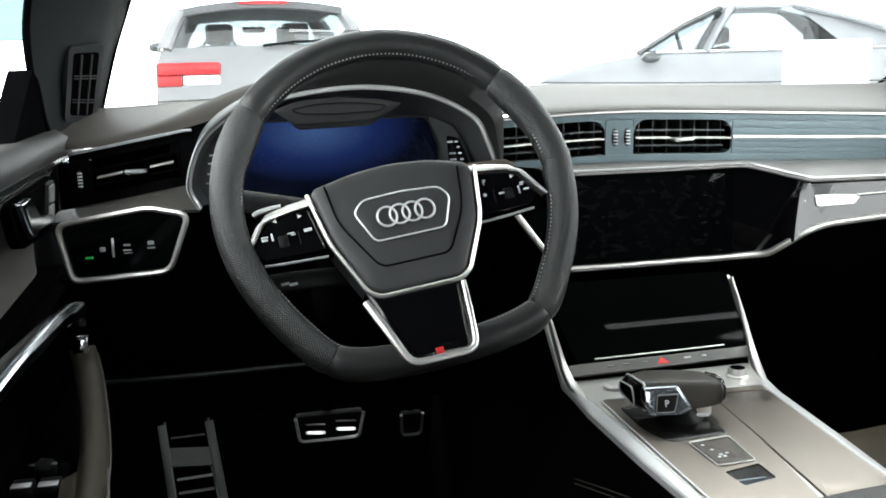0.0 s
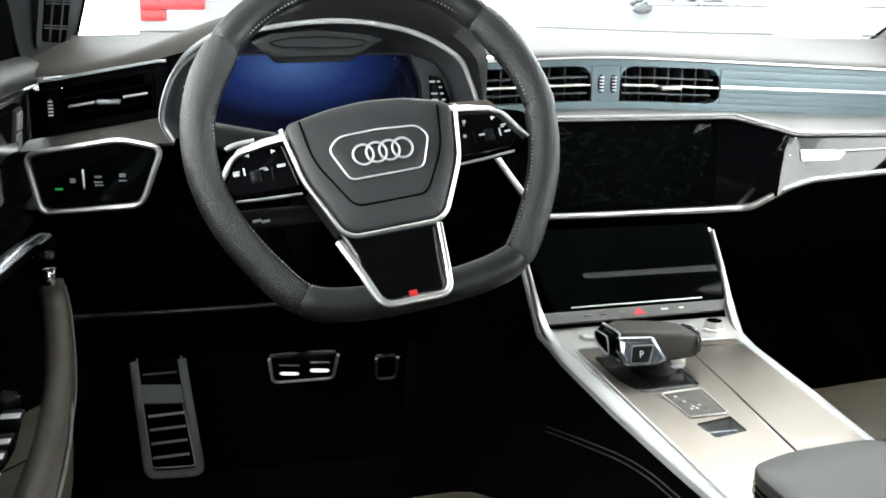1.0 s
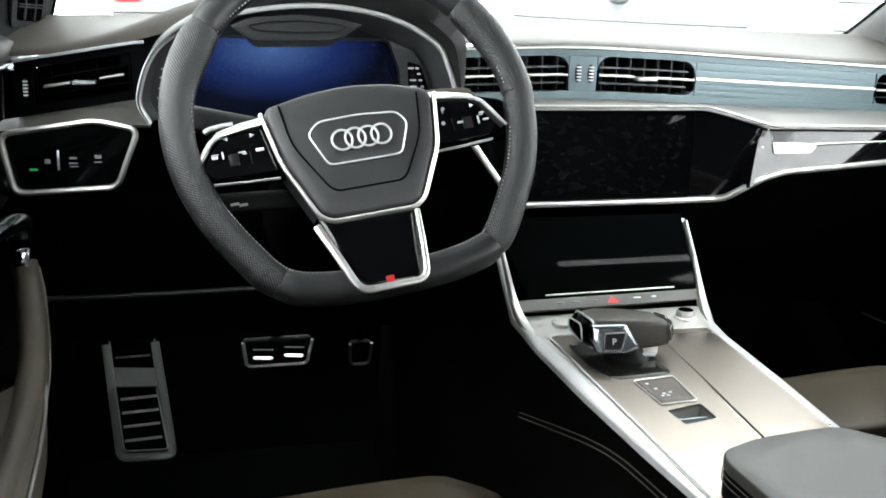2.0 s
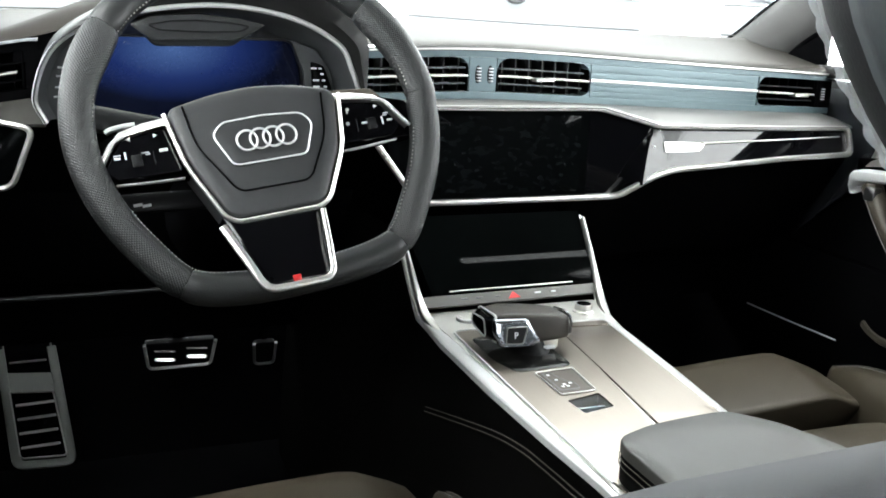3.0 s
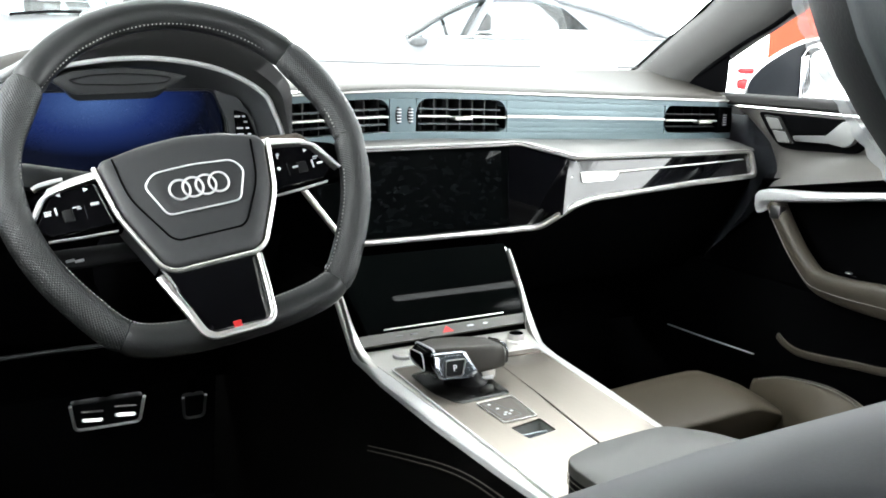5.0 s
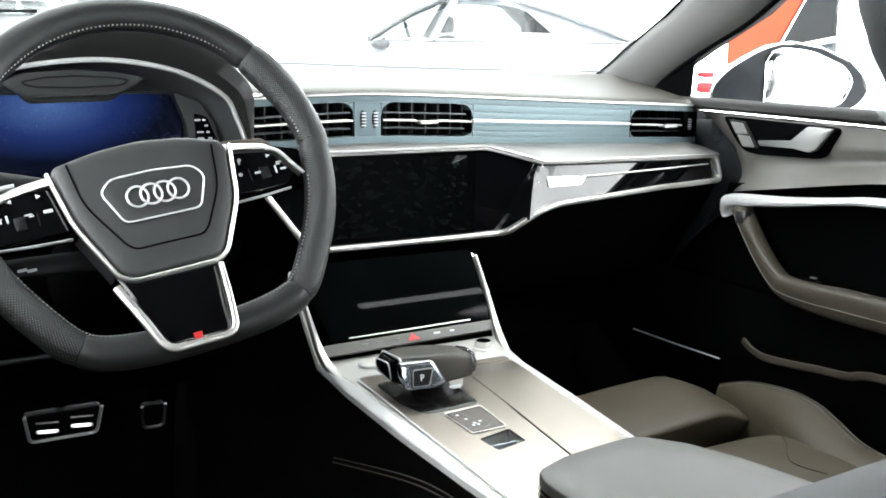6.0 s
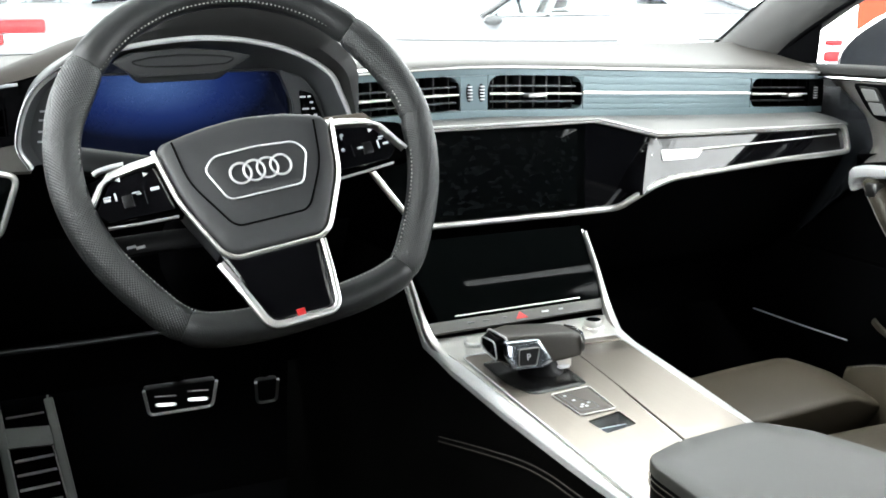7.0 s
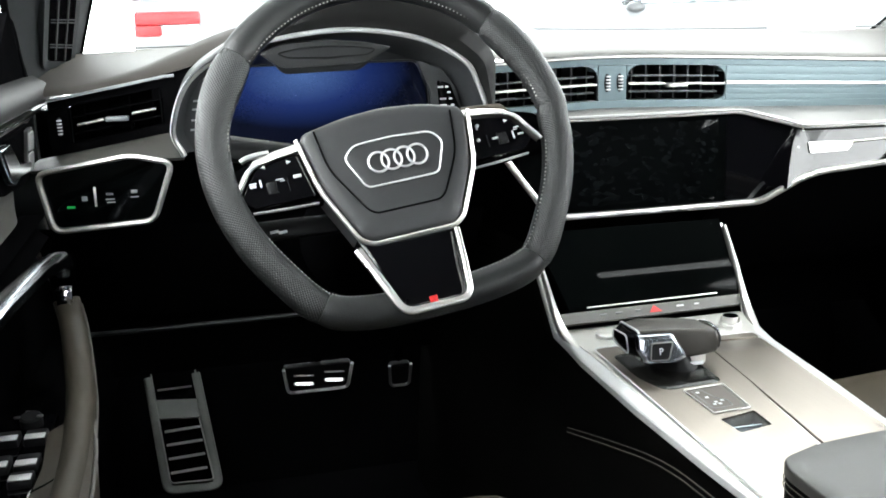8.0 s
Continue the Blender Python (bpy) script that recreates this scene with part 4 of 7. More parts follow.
# column shroud and stalks
bm = B()
rings = []
for w, sx, sv in ((-0.02, 0.06, 0.062), (-0.06, 0.066, 0.066), (-0.14, 0.07, 0.07), (-0.26, 0.075, 0.075)):
    rings.append([on_wheel(sx * math.cos(q), -0.03 + sv * math.sin(q), w) for q in lin(0, 2 * math.pi * 23 / 24, 24)])
loft(bm, rings)
column = thing("steering_column", (0, 0.15, 0.8), "black plastic steering column shroud with stalks", "steering column")
part("shroud", bm, DARK, column)
for nm, pts, r in (("indicator_stalk", ((-0.06, 0.02, -0.07), (-0.11, 0.037, -0.065), (-0.155, 0.050, -0.055)), 0.0135),
                   ("wiper_stalk", ((0.06, 0.01, -0.07), (0.11, 0.0, -0.06), (0.165, -0.005, -0.045)), 0.009),
                   ("cruise_lever", ((-0.05, -0.054, -0.06), (-0.10, -0.050, -0.052), (-0.144, -0.047, -0.047)), 0.0105)):
    bm = B()
    sweep(bm, [on_wheel(*p) for p in smooth_line(pts, 6)], r, r * 0.7, seg=12, up=on_wheel(0, 0, 1) - on_wheel(0, 0, 0), square=2.6)
    st = part(nm, bm, PLASTIC if nm == "cruise_lever" else STALK, column, "black stalk")
    if nm == "cruise_lever":
        for k, (u, v) in enumerate(((-0.138, -0.0570), (-0.135, -0.0615), (-0.122, -0.0520), (-0.114, -0.0540))):
            bm = B()
            box(bm, (-0.0042, -0.0014, 0), (0.0042, 0.0014, 0.0006), 0.0003, WM @ Matrix.Translation((u, v, -0.041)))
            part("mark", bm, ICON, st)
        # highlight on the lever's top, painted as a thin brown line
        bm = B()
        sweep(bm, [(-0.138, 0.016, 0.8220), (-0.118, 0.016, 0.8240), (-0.099, 0.016, 0.8260)], 0.0017, seg=6)
        part("lever_highlight", bm, TAUPE, st, "brown highlight painted along the lever's top")


# ---- car shell ---------------------------------------------------------------
def mir(s, d, y, z):
    """A point d metres out from the car's middle, on side s (-1 driver, 1 passenger)."""
    return Vector((CX + s * d, y, z))


bm = B()
box(bm, (-0.42, -2.2, 0.13), (1.18, 1.0, 0.16))
part("car_floor", bm, CARPET, kind="structure", label="black carpet on the car floor", category="carpet", smooth=0)
bm = B()
grid(bm, lin(-0.41, 1.17, 12), lin(0, 1, 6), lambda x, s: Vector((x, 0.80 + 0.2 * s, 0.16 + 0.5 * s)), (0, 0.02, 0))
part("footwell_wall", bm, CARPET, kind="structure", label="black carpet rising under the dash", category="carpet")
ROOF = mat("dark_grey_car_paint", (0.03, 0.032, 0.036), 0.25, 0.3, coat=0.6, bump=0)
bm = B()
def roof(x, s):
    a = (x - CX) / 0.6
    y = 0.12 - 0.12 * a * a - (2.0) * s
    return Vector((x, y, 1.345 - 0.035 * a * a - 0.12 * s * s))
grid(bm, lin(CX - 0.64, CX + 0.64, 24), lin(0, 1, 16), roof, (0, 0, -0.03))
part("headliner", bm, HEADLINE, kind="structure", label="light grey cloth roof lining of the car", category="headliner", smooth=60)
bm = B()
grid(bm, lin(CX - 0.68, CX + 0.68, 24), lin(0, 1, 16), lambda x, s: roof(x * 0.94 + CX * 0.06, s) + Vector((0, 0, 0.012)), (0, 0, 0.02))
part("car_roof", bm, ROOF, kind="structure", label="dark painted car roof", category="roof", smooth=60)
bm = B()
box(bm, (-0.35, -2.2, 0.16), (1.10, -2.12, 0.98), 0.02)
part("rear_wall", bm, DARK, kind="structure", label="dark rear of the cabin", category="wall")
for s in (-1, 1):
    # front pillar from the dash to the roof
    bm = B()
    rings = []
    if s < 0:
        stations = ((0.82, 0.92, 0.52, 0.93, 0.755, 0.785), (0.78, 0.95, 0.50, 0.95, 0.743, 0.782), (0.66, 1.055, 0.44, 1.04, 0.700, 0.786), (0.56, 1.133, 0.38, 1.122, 0.661, 0.769), (0.36, 1.235, 0.20, 1.22, 0.60, 0.70), (0.16, 1.31, 0.02, 1.30, 0.55, 0.63))
    else:
        stations = ((0.95, 0.92, 0.62, 0.93, 0.79, 0.765), (0.80, 0.972, 0.55, 0.975, 0.779, 0.757), (0.69, 1.03, 0.44, 1.028, 0.77, 0.747), (0.572, 1.093, 0.30, 1.088, 0.765, 0.73), (0.30, 1.225, 0.07, 1.215, 0.70, 0.672), (0.10, 1.31, -0.08, 1.295, 0.625, 0.61))
    for (ly, lz, ry, rz, d0, d1) in stations:
        a, b = mir(s, d0, ly, lz), mir(s, d1, ry, rz)
        bulge = 0.022 if s > 0 else 0.004
        m = (a + b) / 2 + Vector((-s * bulge, 0, 0))
        q = (a * 3 + b) / 4 + Vector((-s * bulge * 0.8, 0, 0))
        r = (a + b * 3) / 4 + Vector((-s * bulge * 0.8, 0, 0))
        o = Vector((s * 0.03, 0, 0.0)) if s > 0 else Vector((0, 0.03, 0))
        rings.append([a, q, m, r, b, b + o, a + o])
    loft(bm, rings)
    # the driver's pillar takes the shaded copy
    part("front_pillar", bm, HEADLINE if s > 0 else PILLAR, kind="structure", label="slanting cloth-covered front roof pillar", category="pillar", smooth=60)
    bm = B()
    sweep(bm, smooth_line([mir(s, q[5] - 0.002, q[2] - 0.004, q[3]) for q in stations], 6), 0.005, 0.004, seg=8)
    part("window_seal", bm, DARK, kind="structure", label="black rubber seal along the front pillar", category="seal")
    bm = B()
    sweep(bm, smooth_line([mir(s, q[4], q[0] + 0.003, q[1]) for q in stations], 6), 0.004, 0.004, seg=8)
    part("windscreen_seal", bm, DARK, kind="structure", label="black rubber seal beside the windscreen", category="seal")
    # unseen pillar; the driver's one is widened to block light from the left
    bm = B()
    rings = [[mir(s, 0.75, y, 0.93), mir(s, 0.80, y, 0.93), mir(s, 0.70, y - 0.03, 1.26), mir(s, 0.65, y - 0.03, 1.26)] for y in ((-0.98, -1.14) if s > 0 else (-0.62, -1.25))]
    loft(bm, rings)
    part("middle_pillar", bm, HEADLINE, kind="structure", label="upright middle roof pillar, unseen, widened on the driver's side to block light", category="pillar")
    bm = B()
    rings = [[mir(s, 0.75, y0, 0.93), mir(s, 0.80, y0, 0.93), mir(s, 0.68, y1, 1.25), mir(s, 0.63, y1, 1.25)] for y0, y1 in ((-1.75, -1.6), (-2.2, -1.9))]
    loft(bm, rings)
    part("rear_pillar", bm, HEADLINE, kind="structure", label="rear roof pillar", category="pillar")
    bm = B()
    sweep(bm, [mir(s, 0.625, 0.1, 1.31), mir(s, 0.645, -0.3, 1.315), mir(s, 0.65, -0.9, 1.305), mir(s, 0.63, -1.9, 1.21)], 0.03, 0.025, seg=8)
    part("roof_rail", bm, HEADLINE, kind="structure", label="cloth-covered edge of the roof", category="roof rail")
    # outer side of the car below the windows
    bm = B()
    box(bm, tuple(mir(s, 0.80, -2.2, 0.16)), tuple(mir(s, 0.83, 1.0, 0.925)))
    part("car_side", bm, ROOF, kind="structure", label="painted side of the car", category="car side", smooth=0)

# windscreen
GLASS = bpy.data.materials.new("windscreen_glass")
GLASS.use_nodes = True
nt = GLASS.node_tree
nt.nodes.clear()
o = nt.nodes.new("ShaderNodeOutputMaterial")
tr = nt.nodes.new("ShaderNodeBsdfTransparent")
tr.inputs[0].default_value = (0.93, 0.95, 0.94, 1)
gl = nt.nodes.new("ShaderNodeBsdfGlossy")
gl.inputs["Roughness"].default_value = 0.02
df = nt.nodes.new("ShaderNodeBsdfTranslucent")
df.inputs[0].default_value = (0.9, 0.92, 0.95, 1)
m1, m2 = nt.nodes.new("ShaderNodeMixShader"), nt.nodes.new("ShaderNodeMixShader")
m1.inputs[0].default_value = 0.06
nt.links.new(tr.outputs[0], m1.inputs[1])
nt.links.new(gl.outputs[0], m1.inputs[2])
# faint translucent film stands in for the glare veiling the windscreen
veil = nt.nodes.new("ShaderNodeTexNoise")
veil.inputs["Scale"].default_value = 3
dr = nt.nodes.new("ShaderNodeMapRange")
dr.inputs["To Min"].default_value = 0.004
dr.inputs["To Max"].default_value = 0.008
nt.links.new(veil.outputs[0], dr.inputs[0])
nt.links.new(dr.outputs[0], m2.inputs[0])
nt.links.new(m1.outputs[0], m2.inputs[1])
nt.links.new(df.outputs[0], m2.inputs[2])
nt.links.new(m2.outputs[0], o.inputs[0])


def windscreen(x, s):
    a = (x - CX) / 0.78
    lo = Vector((x, y_glass(x) + 0.01, z_strip(x) + 0.028 + 0.026 * a * a))
    hi = Vector((CX + (x - CX) * 0.80, 0.13 - 0.10 * a * a, 1.335 - 0.03 * a * a))
    return lo.lerp(hi, s) + Vector((0, 0.05, 0.03)) * math.sin(math.pi * s)


bm = B()
grid(bm, lin(-0.39, 1.146, 24), lin(0, 1, 10), windscreen)
ws = part("windscreen", bm, GLASS, kind="structure", label="clear windscreen glass with a faint veil of glare put in", category="windscreen", smooth=80)
ws.visible_shadow = False

bm = B()
sweep(bm, [windscreen(x, 0.0) + Vector((0, -0.012, 0.001)) for x in lin(-0.37, 1.12, 40)], 0.003, 0.0013, seg=8)
part("cowl_line", bm, HEADLINE, kind="structure", label="thin black edge at the foot of the windscreen", category="trim")

# ---- doors -------------------------------------------------------------------
DOORGREY = mat("grey_door_leather", (0.084, 0.079, 0.073), 0.42, spec=0.3, bump=0.25, grain=1000, scale=14, vary=0.1)


KEYGREY = mat("pale_grey_key", (0.11, 0.109, 0.106), 0.45, spec=0.3, bump=0.03)
# polished metal with dark bluish reflections put into its base colour
DARKMETAL = mat("dark_reflecting_metal", (0.36, 0.38, 0.41), 0.18, 1.0, bump=0.02, vary=0.1, rough_vary=0.4)


def door_front(z):
    """Where the door card meets the dash, at height z."""
    pts = [(0.0, 0.9), (0.60, 0.60), (0.70, 0.345), (0.80, 0.355), (0.85, 0.385), (0.90, 0.455), (0.93, 0.53), (1.0, 0.6)]
    for (a, p), (b, q) in zip(pts, pts[1:]):
        if z <= b:
            return p + (q - p) * (z - a) / (b - a)
    return pts[-1][1]


def car_door(s):
    num = 1 if s < 0 else 2
    out = 0.010 if s < 0 else 0.0
    low = 0.004 if s < 0 else 0.0

    def at(s, d, y, z, o=0.0, l=0.0):
        """Like mir, with the driver's door a little further out and lower."""
        k = 1.0 if s < 0 else 0.0
        return mir(s, d + out + o * k, y, z - low - l * k)
    door = thing("door_%d" % num, tuple(mir(s, 0.76, -0.1, 0.6)), "closed car door with grey panel, chrome pull and leather armrest", "car door", kind="structure")
    ys = [0.53, 0.50, 0.47, 0.42, 0.36, 0.3, 0.1, -0.2, -0.5, -0.8, -0.97]
    bm = B()
    h = 0.018 if s < 0 else 0.0
    loft(bm, [[at(s, 0.752 - 0.006 * (y > 0.48), y, 0.916 + 0.2 * h), at(s, 0.744, y, 0.922 + 0.2 * h), at(s, 0.747, y, 0.931 + 0.75 * h), at(s, 0.765, y, 0.938 + h), at(s, 0.80, y, 0.936 + h), at(s, 0.80, y, 0.912)] for y in ys])
    part("window_ledge", bm, DOORTOP, door, "dark soft window ledge", smooth=70)
    bm = B()
    sweep(bm, [at(s, 0.7495, y, 0.9145 - 0.012 * (0.47 - y) ** 2) for y in lin(0.51, -0.97, 16)], 0.0026, 0.0028, seg=8)
    part("chrome_line", bm, CHROME, door, "chrome line under the window ledge")
    bm = B()
    def foot(y):
        """Lower edge of the upper panel; on the passenger's side it climbs to the rear."""
        return 0.7885 + 0.125 * (0.35 - max(y, -0.2)) if s > 0 else 0.79 - 0.01 * (0.2 - y)
    def upper(u, t):
        top = door_front(0.912)
        y = top + (-0.97 - top) * u
        z = 0.912 + (foot(y) - 0.912) * t
        y -= (top - door_front(z)) * max(0.0, 1 - u / 0.3)
        roll = 0.032 * max(0.0, 1 - u / 0.075) ** 2
        if s < 0:
            return at(s, 0.752 + 0.014 * t + 0.009 * math.sin(math.pi * t) + roll * 0.4, y, z)
        fade = min(1.0, max(0.0, (u - 0.1) / 0.15))
        step = 0.010 * fade * max(0.0, 1 - abs(t - 0.62) / 0.20)
        return at(s, 0.752 - 0.006 * min(t, 0.42) / 0.42 + step + 0.006 * math.sin(math.pi * t) - 0.022 * max(0.0, (t - 0.6) / 0.4) ** 2 + roll, y, z)
    grid(bm, [0, 0.008, 0.016, 0.026, 0.038, 0.05, 0.063, 0.075, 0.1, 0.13, 0.17, 0.21, 0.25, 0.3, 0.4, 0.55, 0.75, 1.0], lin(0, 1, 21), upper, (s * 0.03, 0, 0))
    part("upper_panel", bm, DOORGREY, door, "grey leather upper panel", smooth=70)
    # pull recess, handle, lock switches
    REC = [(0.386, 0.908), (0.350, 0.868), (0.325, 0.849), (0.292, 0.846), (0.162, 0.852), (0.146, 0.862), (0.122, 0.906)]
    back = 0.028 if s < 0 else 0.0
    to = lambda u, v, w: at(s, 0.7475 - w - 0.04 * (0.91 - v), u - back, v)
    # recess and hollow are flat dark plates with the shade in their colour
    bm = B()
    slab(bm, [(p.x, p.y) for p in rounded(REC, 0.012, 3)], 0.012, to, 0.002)
    rec = part("pull_recess", bm, DARK, door, "door pull recess, its shade painted as a dark plate")
    bm = B()
    slab(bm, [(p.x, p.y) for p in rounded([(0.323, 0.905), (0.282, 0.862), (0.188, 0.862), (0.142, 0.904)], 0.006, 3)], 0.004, lambda u, v, w: to(u, v, 0.0025 + w), 0.001)
    part("hollow_shade", bm, DARK, rec)
    bm = B()
    slab(bm, [(p.x, p.y) for p in rounded([(0.287, 0.872), (0.281, 0.8635), (0.206, 0.866), (0.172, 0.862), (0.158, 0.868), (0.131, 0.904), (0.180, 0.905), (0.213, 0.878)], 0.004, 3)], 0.008, lambda u, v, w: to(u, v, 0.012 + w), 0.003)
    part("pull_handle", bm, PULLMETAL if s > 0 else DARKMETAL, rec, "satin chrome door pull" if s > 0 else "polished door pull, dark blue reflections painted in")
    bm = B()
    slab(bm, [(p.x, p.y) for p in rounded([(0.366, 0.904), (0.328, 0.902), (0.289, 0.857), (0.324, 0.857)], 0.004, 3)], 0.006, lambda u, v, w: to(u, v, 0.005 + w), 0.001)
    sw = part("lock_switch", bm, DOORTOP, rec, "dark lock switch plate")
    for a, b in ((0.337, 0.8895), (0.3175, 0.8675)):
        bm = B()
        slab(bm, [(p.x, p.y) for p in rounded([(a + 0.022, b + 0.0105), (a - 0.008, b + 0.0095), (a - 0.022, b - 0.0088), (a + 0.006, b - 0.0098)], 0.003, 3)], 0.003, lambda u, v, w: to(u, v, 0.0068 + w), 0.0008)
        part("button", bm, KEYGREY, sw, "pale grey lock button")
    # dark band, chrome trim over the armrest
    bm = B()
    grid(bm, ys, lin(0, 1, 5), lambda y, t: at(s, 0.742 + 0.014 * math.sin(math.pi * t), min(y, 0.355), foot(y) - 0.03 * t), (s * 0.03, 0, 0))
    part("dark_band", bm, DARK, door)
    bm = B()
    pts = smooth_line([at(s, 0.735, 0.335, 0.735, 0.012, 0.01), at(s, 0.728, 0.335, 0.752, 0.012, 0.01), at(s, 0.722, 0.305, 0.764, 0.012, 0.01), at(s, 0.718, 0.20, 0.776, 0.012, 0.01), at(s, 0.716, 0.08, 0.794, 0.012, 0.01), at(s, 0.716, 0.0, 0.803, 0.012, 0.01), at(s, 0.716, -0.35, 0.822, 0.012, 0.01)], 8)
    if s < 0:
        pts = smooth_line([mir(s, *q) for q in ((0.726, 0.262, 0.738), (0.722, 0.235, 0.752), (0.721, 0.19, 0.763), (0.72, 0.12, 0.774), (0.72, 0.06, 0.782), (0.72, -0.05, 0.792), (0.72, -0.18, 0.802), (0.72, -0.45, 0.81))], 8)
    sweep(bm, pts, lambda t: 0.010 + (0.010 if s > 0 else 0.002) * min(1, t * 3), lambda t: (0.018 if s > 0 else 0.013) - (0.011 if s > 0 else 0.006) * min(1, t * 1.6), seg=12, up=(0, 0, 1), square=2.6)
    # one trim in two tones: bright on the lit side, dark on the other
    part("armrest_trim", bm, SILVER if s > 0 else DARKMETAL, door, "polished silver armrest trim" if s > 0 else "polished armrest trim, a darker copy with dark reflections painted in")
    # leather loop below
    bm = B()
    loop = smooth_line([mir(s, *q) for q in ((0.722, 0.298, 0.752), (0.719, 0.278, 0.728), (0.714, 0.236, 0.682), (0.708, 0.190, 0.645), (0.704, 0.158, 0.6345), (0.702, 0.098, 0.632), (0.700, 0.043, 0.634), (0.699, -0.03, 0.636), (0.698, -0.2, 0.642), (0.698, -0.45, 0.650))], 8)
    if s < 0:
        loop = smooth_line([mir(s, *q) for q in ((0.724, 0.25, 0.70), (0.718, 0.235, 0.675), (0.712, 0.20, 0.65), (0.704, 0.14, 0.632), (0.697, 0.06, 0.622), (0.69, -0.1, 0.618), (0.69, -0.45, 0.625))], 8)
    sweep(bm, loop, lambda t: 0.016 + (0.012 if s > 0 else 0.003) * min(1, max(0, (t - 0.25) * 2.5)), 0.0155, seg=14, up=(s, 0, 0.2), square=2.8)
    arm = part("armrest_loop", bm, ARMSKIN, door, "grey-brown leather armrest support", smooth=70)
    bm = B()
    sweep(bm, [p + Vector((-s * 0.0158, 0, 0)) + Vector((0, 0.006, -0.006)) for p in loop], 0.0009, seg=6)
    part("stitching", bm, THREAD, arm, "pale stitched seam")
    bm = B()
    p = mir(s, 0.724, 0.245, 0.708) if s < 0 else mir(s, 0.712, 0.282, 0.738)
    box(bm, (p.x - 0.010, p.y - 0.012, p.z - 0.012), (p.x + 0.010, p.y + 0.012, p.z + 0.012), 0.004)
    part("trim_cap", bm, PULLMETAL if s > 0 else CHROME, door, "bright chrome cap at the armrest's end")
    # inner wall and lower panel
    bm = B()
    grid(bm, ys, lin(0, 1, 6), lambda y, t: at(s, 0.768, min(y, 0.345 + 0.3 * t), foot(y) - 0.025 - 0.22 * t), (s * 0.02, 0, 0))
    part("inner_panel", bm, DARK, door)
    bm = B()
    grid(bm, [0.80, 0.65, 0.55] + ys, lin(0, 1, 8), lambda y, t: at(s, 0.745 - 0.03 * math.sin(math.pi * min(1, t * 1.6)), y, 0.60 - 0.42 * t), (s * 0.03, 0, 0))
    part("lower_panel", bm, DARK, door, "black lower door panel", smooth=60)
    bm = B()
    sweep(bm, smooth_line([at(s, 0.716, 0.262, 0.514), at(s, 0.708, 0.236, 0.507), at(s, 0.702, 0.198, 0.503), at(s, 0.70, 0.138, 0.509), at(s, 0.70, 0.081, 0.517), at(s, 0.70, 0.026, 0.523), at(s, 0.70, -0.041, 0.538), at(s, 0.70, -0.3, 0.545)], 6), 0.004, 0.007, seg=8)
    part("pocket_edge", bm, ARMSKIN, door, "leather edge of the door pocket")
    # pocket edge line painted white as a glint, passenger's side only
    bm = B()
    sweep(bm, [at(s, 0.710, 0.556, 0.458), at(s, 0.708, 0.43, 0.462), at(s, 0.710, 0.311, 0.466)], 0.0014, seg=6)
    if s > 0:
        part("pocket_glint", bm, WHITE, door, "thin white glint painted along the pocket's edge")
    # dark sail in front of the window
    bm = B()
    if s > 0:
        sail = [(0.757, 0.60, 0.935), (0.752, 0.483, 0.938), (0.75, 0.476, 1.014), (0.752, 0.56, 0.968)]
        loft(bm, [[at(s, *q) for q in sail], [at(s, q[0] + 0.006, q[1], q[2]) for q in sail]])
    else:
        sail = [(0.770, 0.43, 1.040), (0.770, 0.24, 0.940), (0.770, 0.55, 0.935), (0.772, 0.56, 1.0)]
        loft(bm, [[at(s, *q) for q in sail], [at(s, q[0] + 0.03, q[1], q[2]) for q in sail]])
    part("mirror_sail", bm, DARK, door)
    if s > 0:
        bm = B()
        p = mir(s, 0.722, 0.128, 0.657)
        box(bm, (p.x - 0.008, p.y - 0.022, p.z - 0.004), (p.x + 0.010, p.y + 0.020, p.z + 0.002), 0.002)
        sw = part("window_switch", bm, GLOSS, door, "black window switch")
        bm = B()
        box(bm, (p.x - 0.004, p.y - 0.006, p.z), (p.x + 0.004, p.y + 0.005, p.z + 0.004), 0.0015)
        part("switch_edge", bm, ALU, sw, "silver switch edge")
    if s < 0:
        bm = B()
        top = [(-0.318, 0.075), (-0.331, 0.045), (-0.3445, 0.026), (-0.3375, -0.058), (-0.3405, -0.115), (-0.345, -0.30), (-0.345, -0.45), (-0.285, -0.45), (-0.285, -0.30), (-0.290, -0.13), (-0.295, -0.035), (-0.3045, 0.049)]
        slab(bm, [(p.x, p.y) for p in dense(rounded(top, 0.012, 3), 0.02)], 0.05, lambda u, v, w: Vector((u, v, 0.631 + w)), 0.005, 0.001)
        at_top = part("armrest_top", bm, ARMSKIN, door, "grey-brown leather armrest", smooth=60)
        bm = B()
        sweep(bm, smooth_line([(-0.331, 0.080, 0.6325), (-0.326, 0.056, 0.632), (-0.318, -0.053, 0.632), (-0.322, -0.085, 0.632), (-0.340, -0.108, 0.632)], 8), 0.0009, seg=5)
        part("armrest_seam", bm, WALLSKIN, at_top, "dark seam in the leather")
        bm = B()
        sweep(bm, smooth_line([(-0.3035, 0.052, 0.627), (-0.2935, -0.035, 0.627), (-0.2885, -0.13, 0.627), (-0.2835, -0.30, 0.627)], 8), 0.0016, seg=6)
        part("armrest_piping", bm, THREAD, at_top, "pale stitched piping")
        bm = B()
        box(bm, (-0.415, -0.13, 0.615), (-0.342, 0.085, 0.626), 0.003)
        pad = part("switch_pad", bm, GLOSS, door, "glossy black window switch pad")
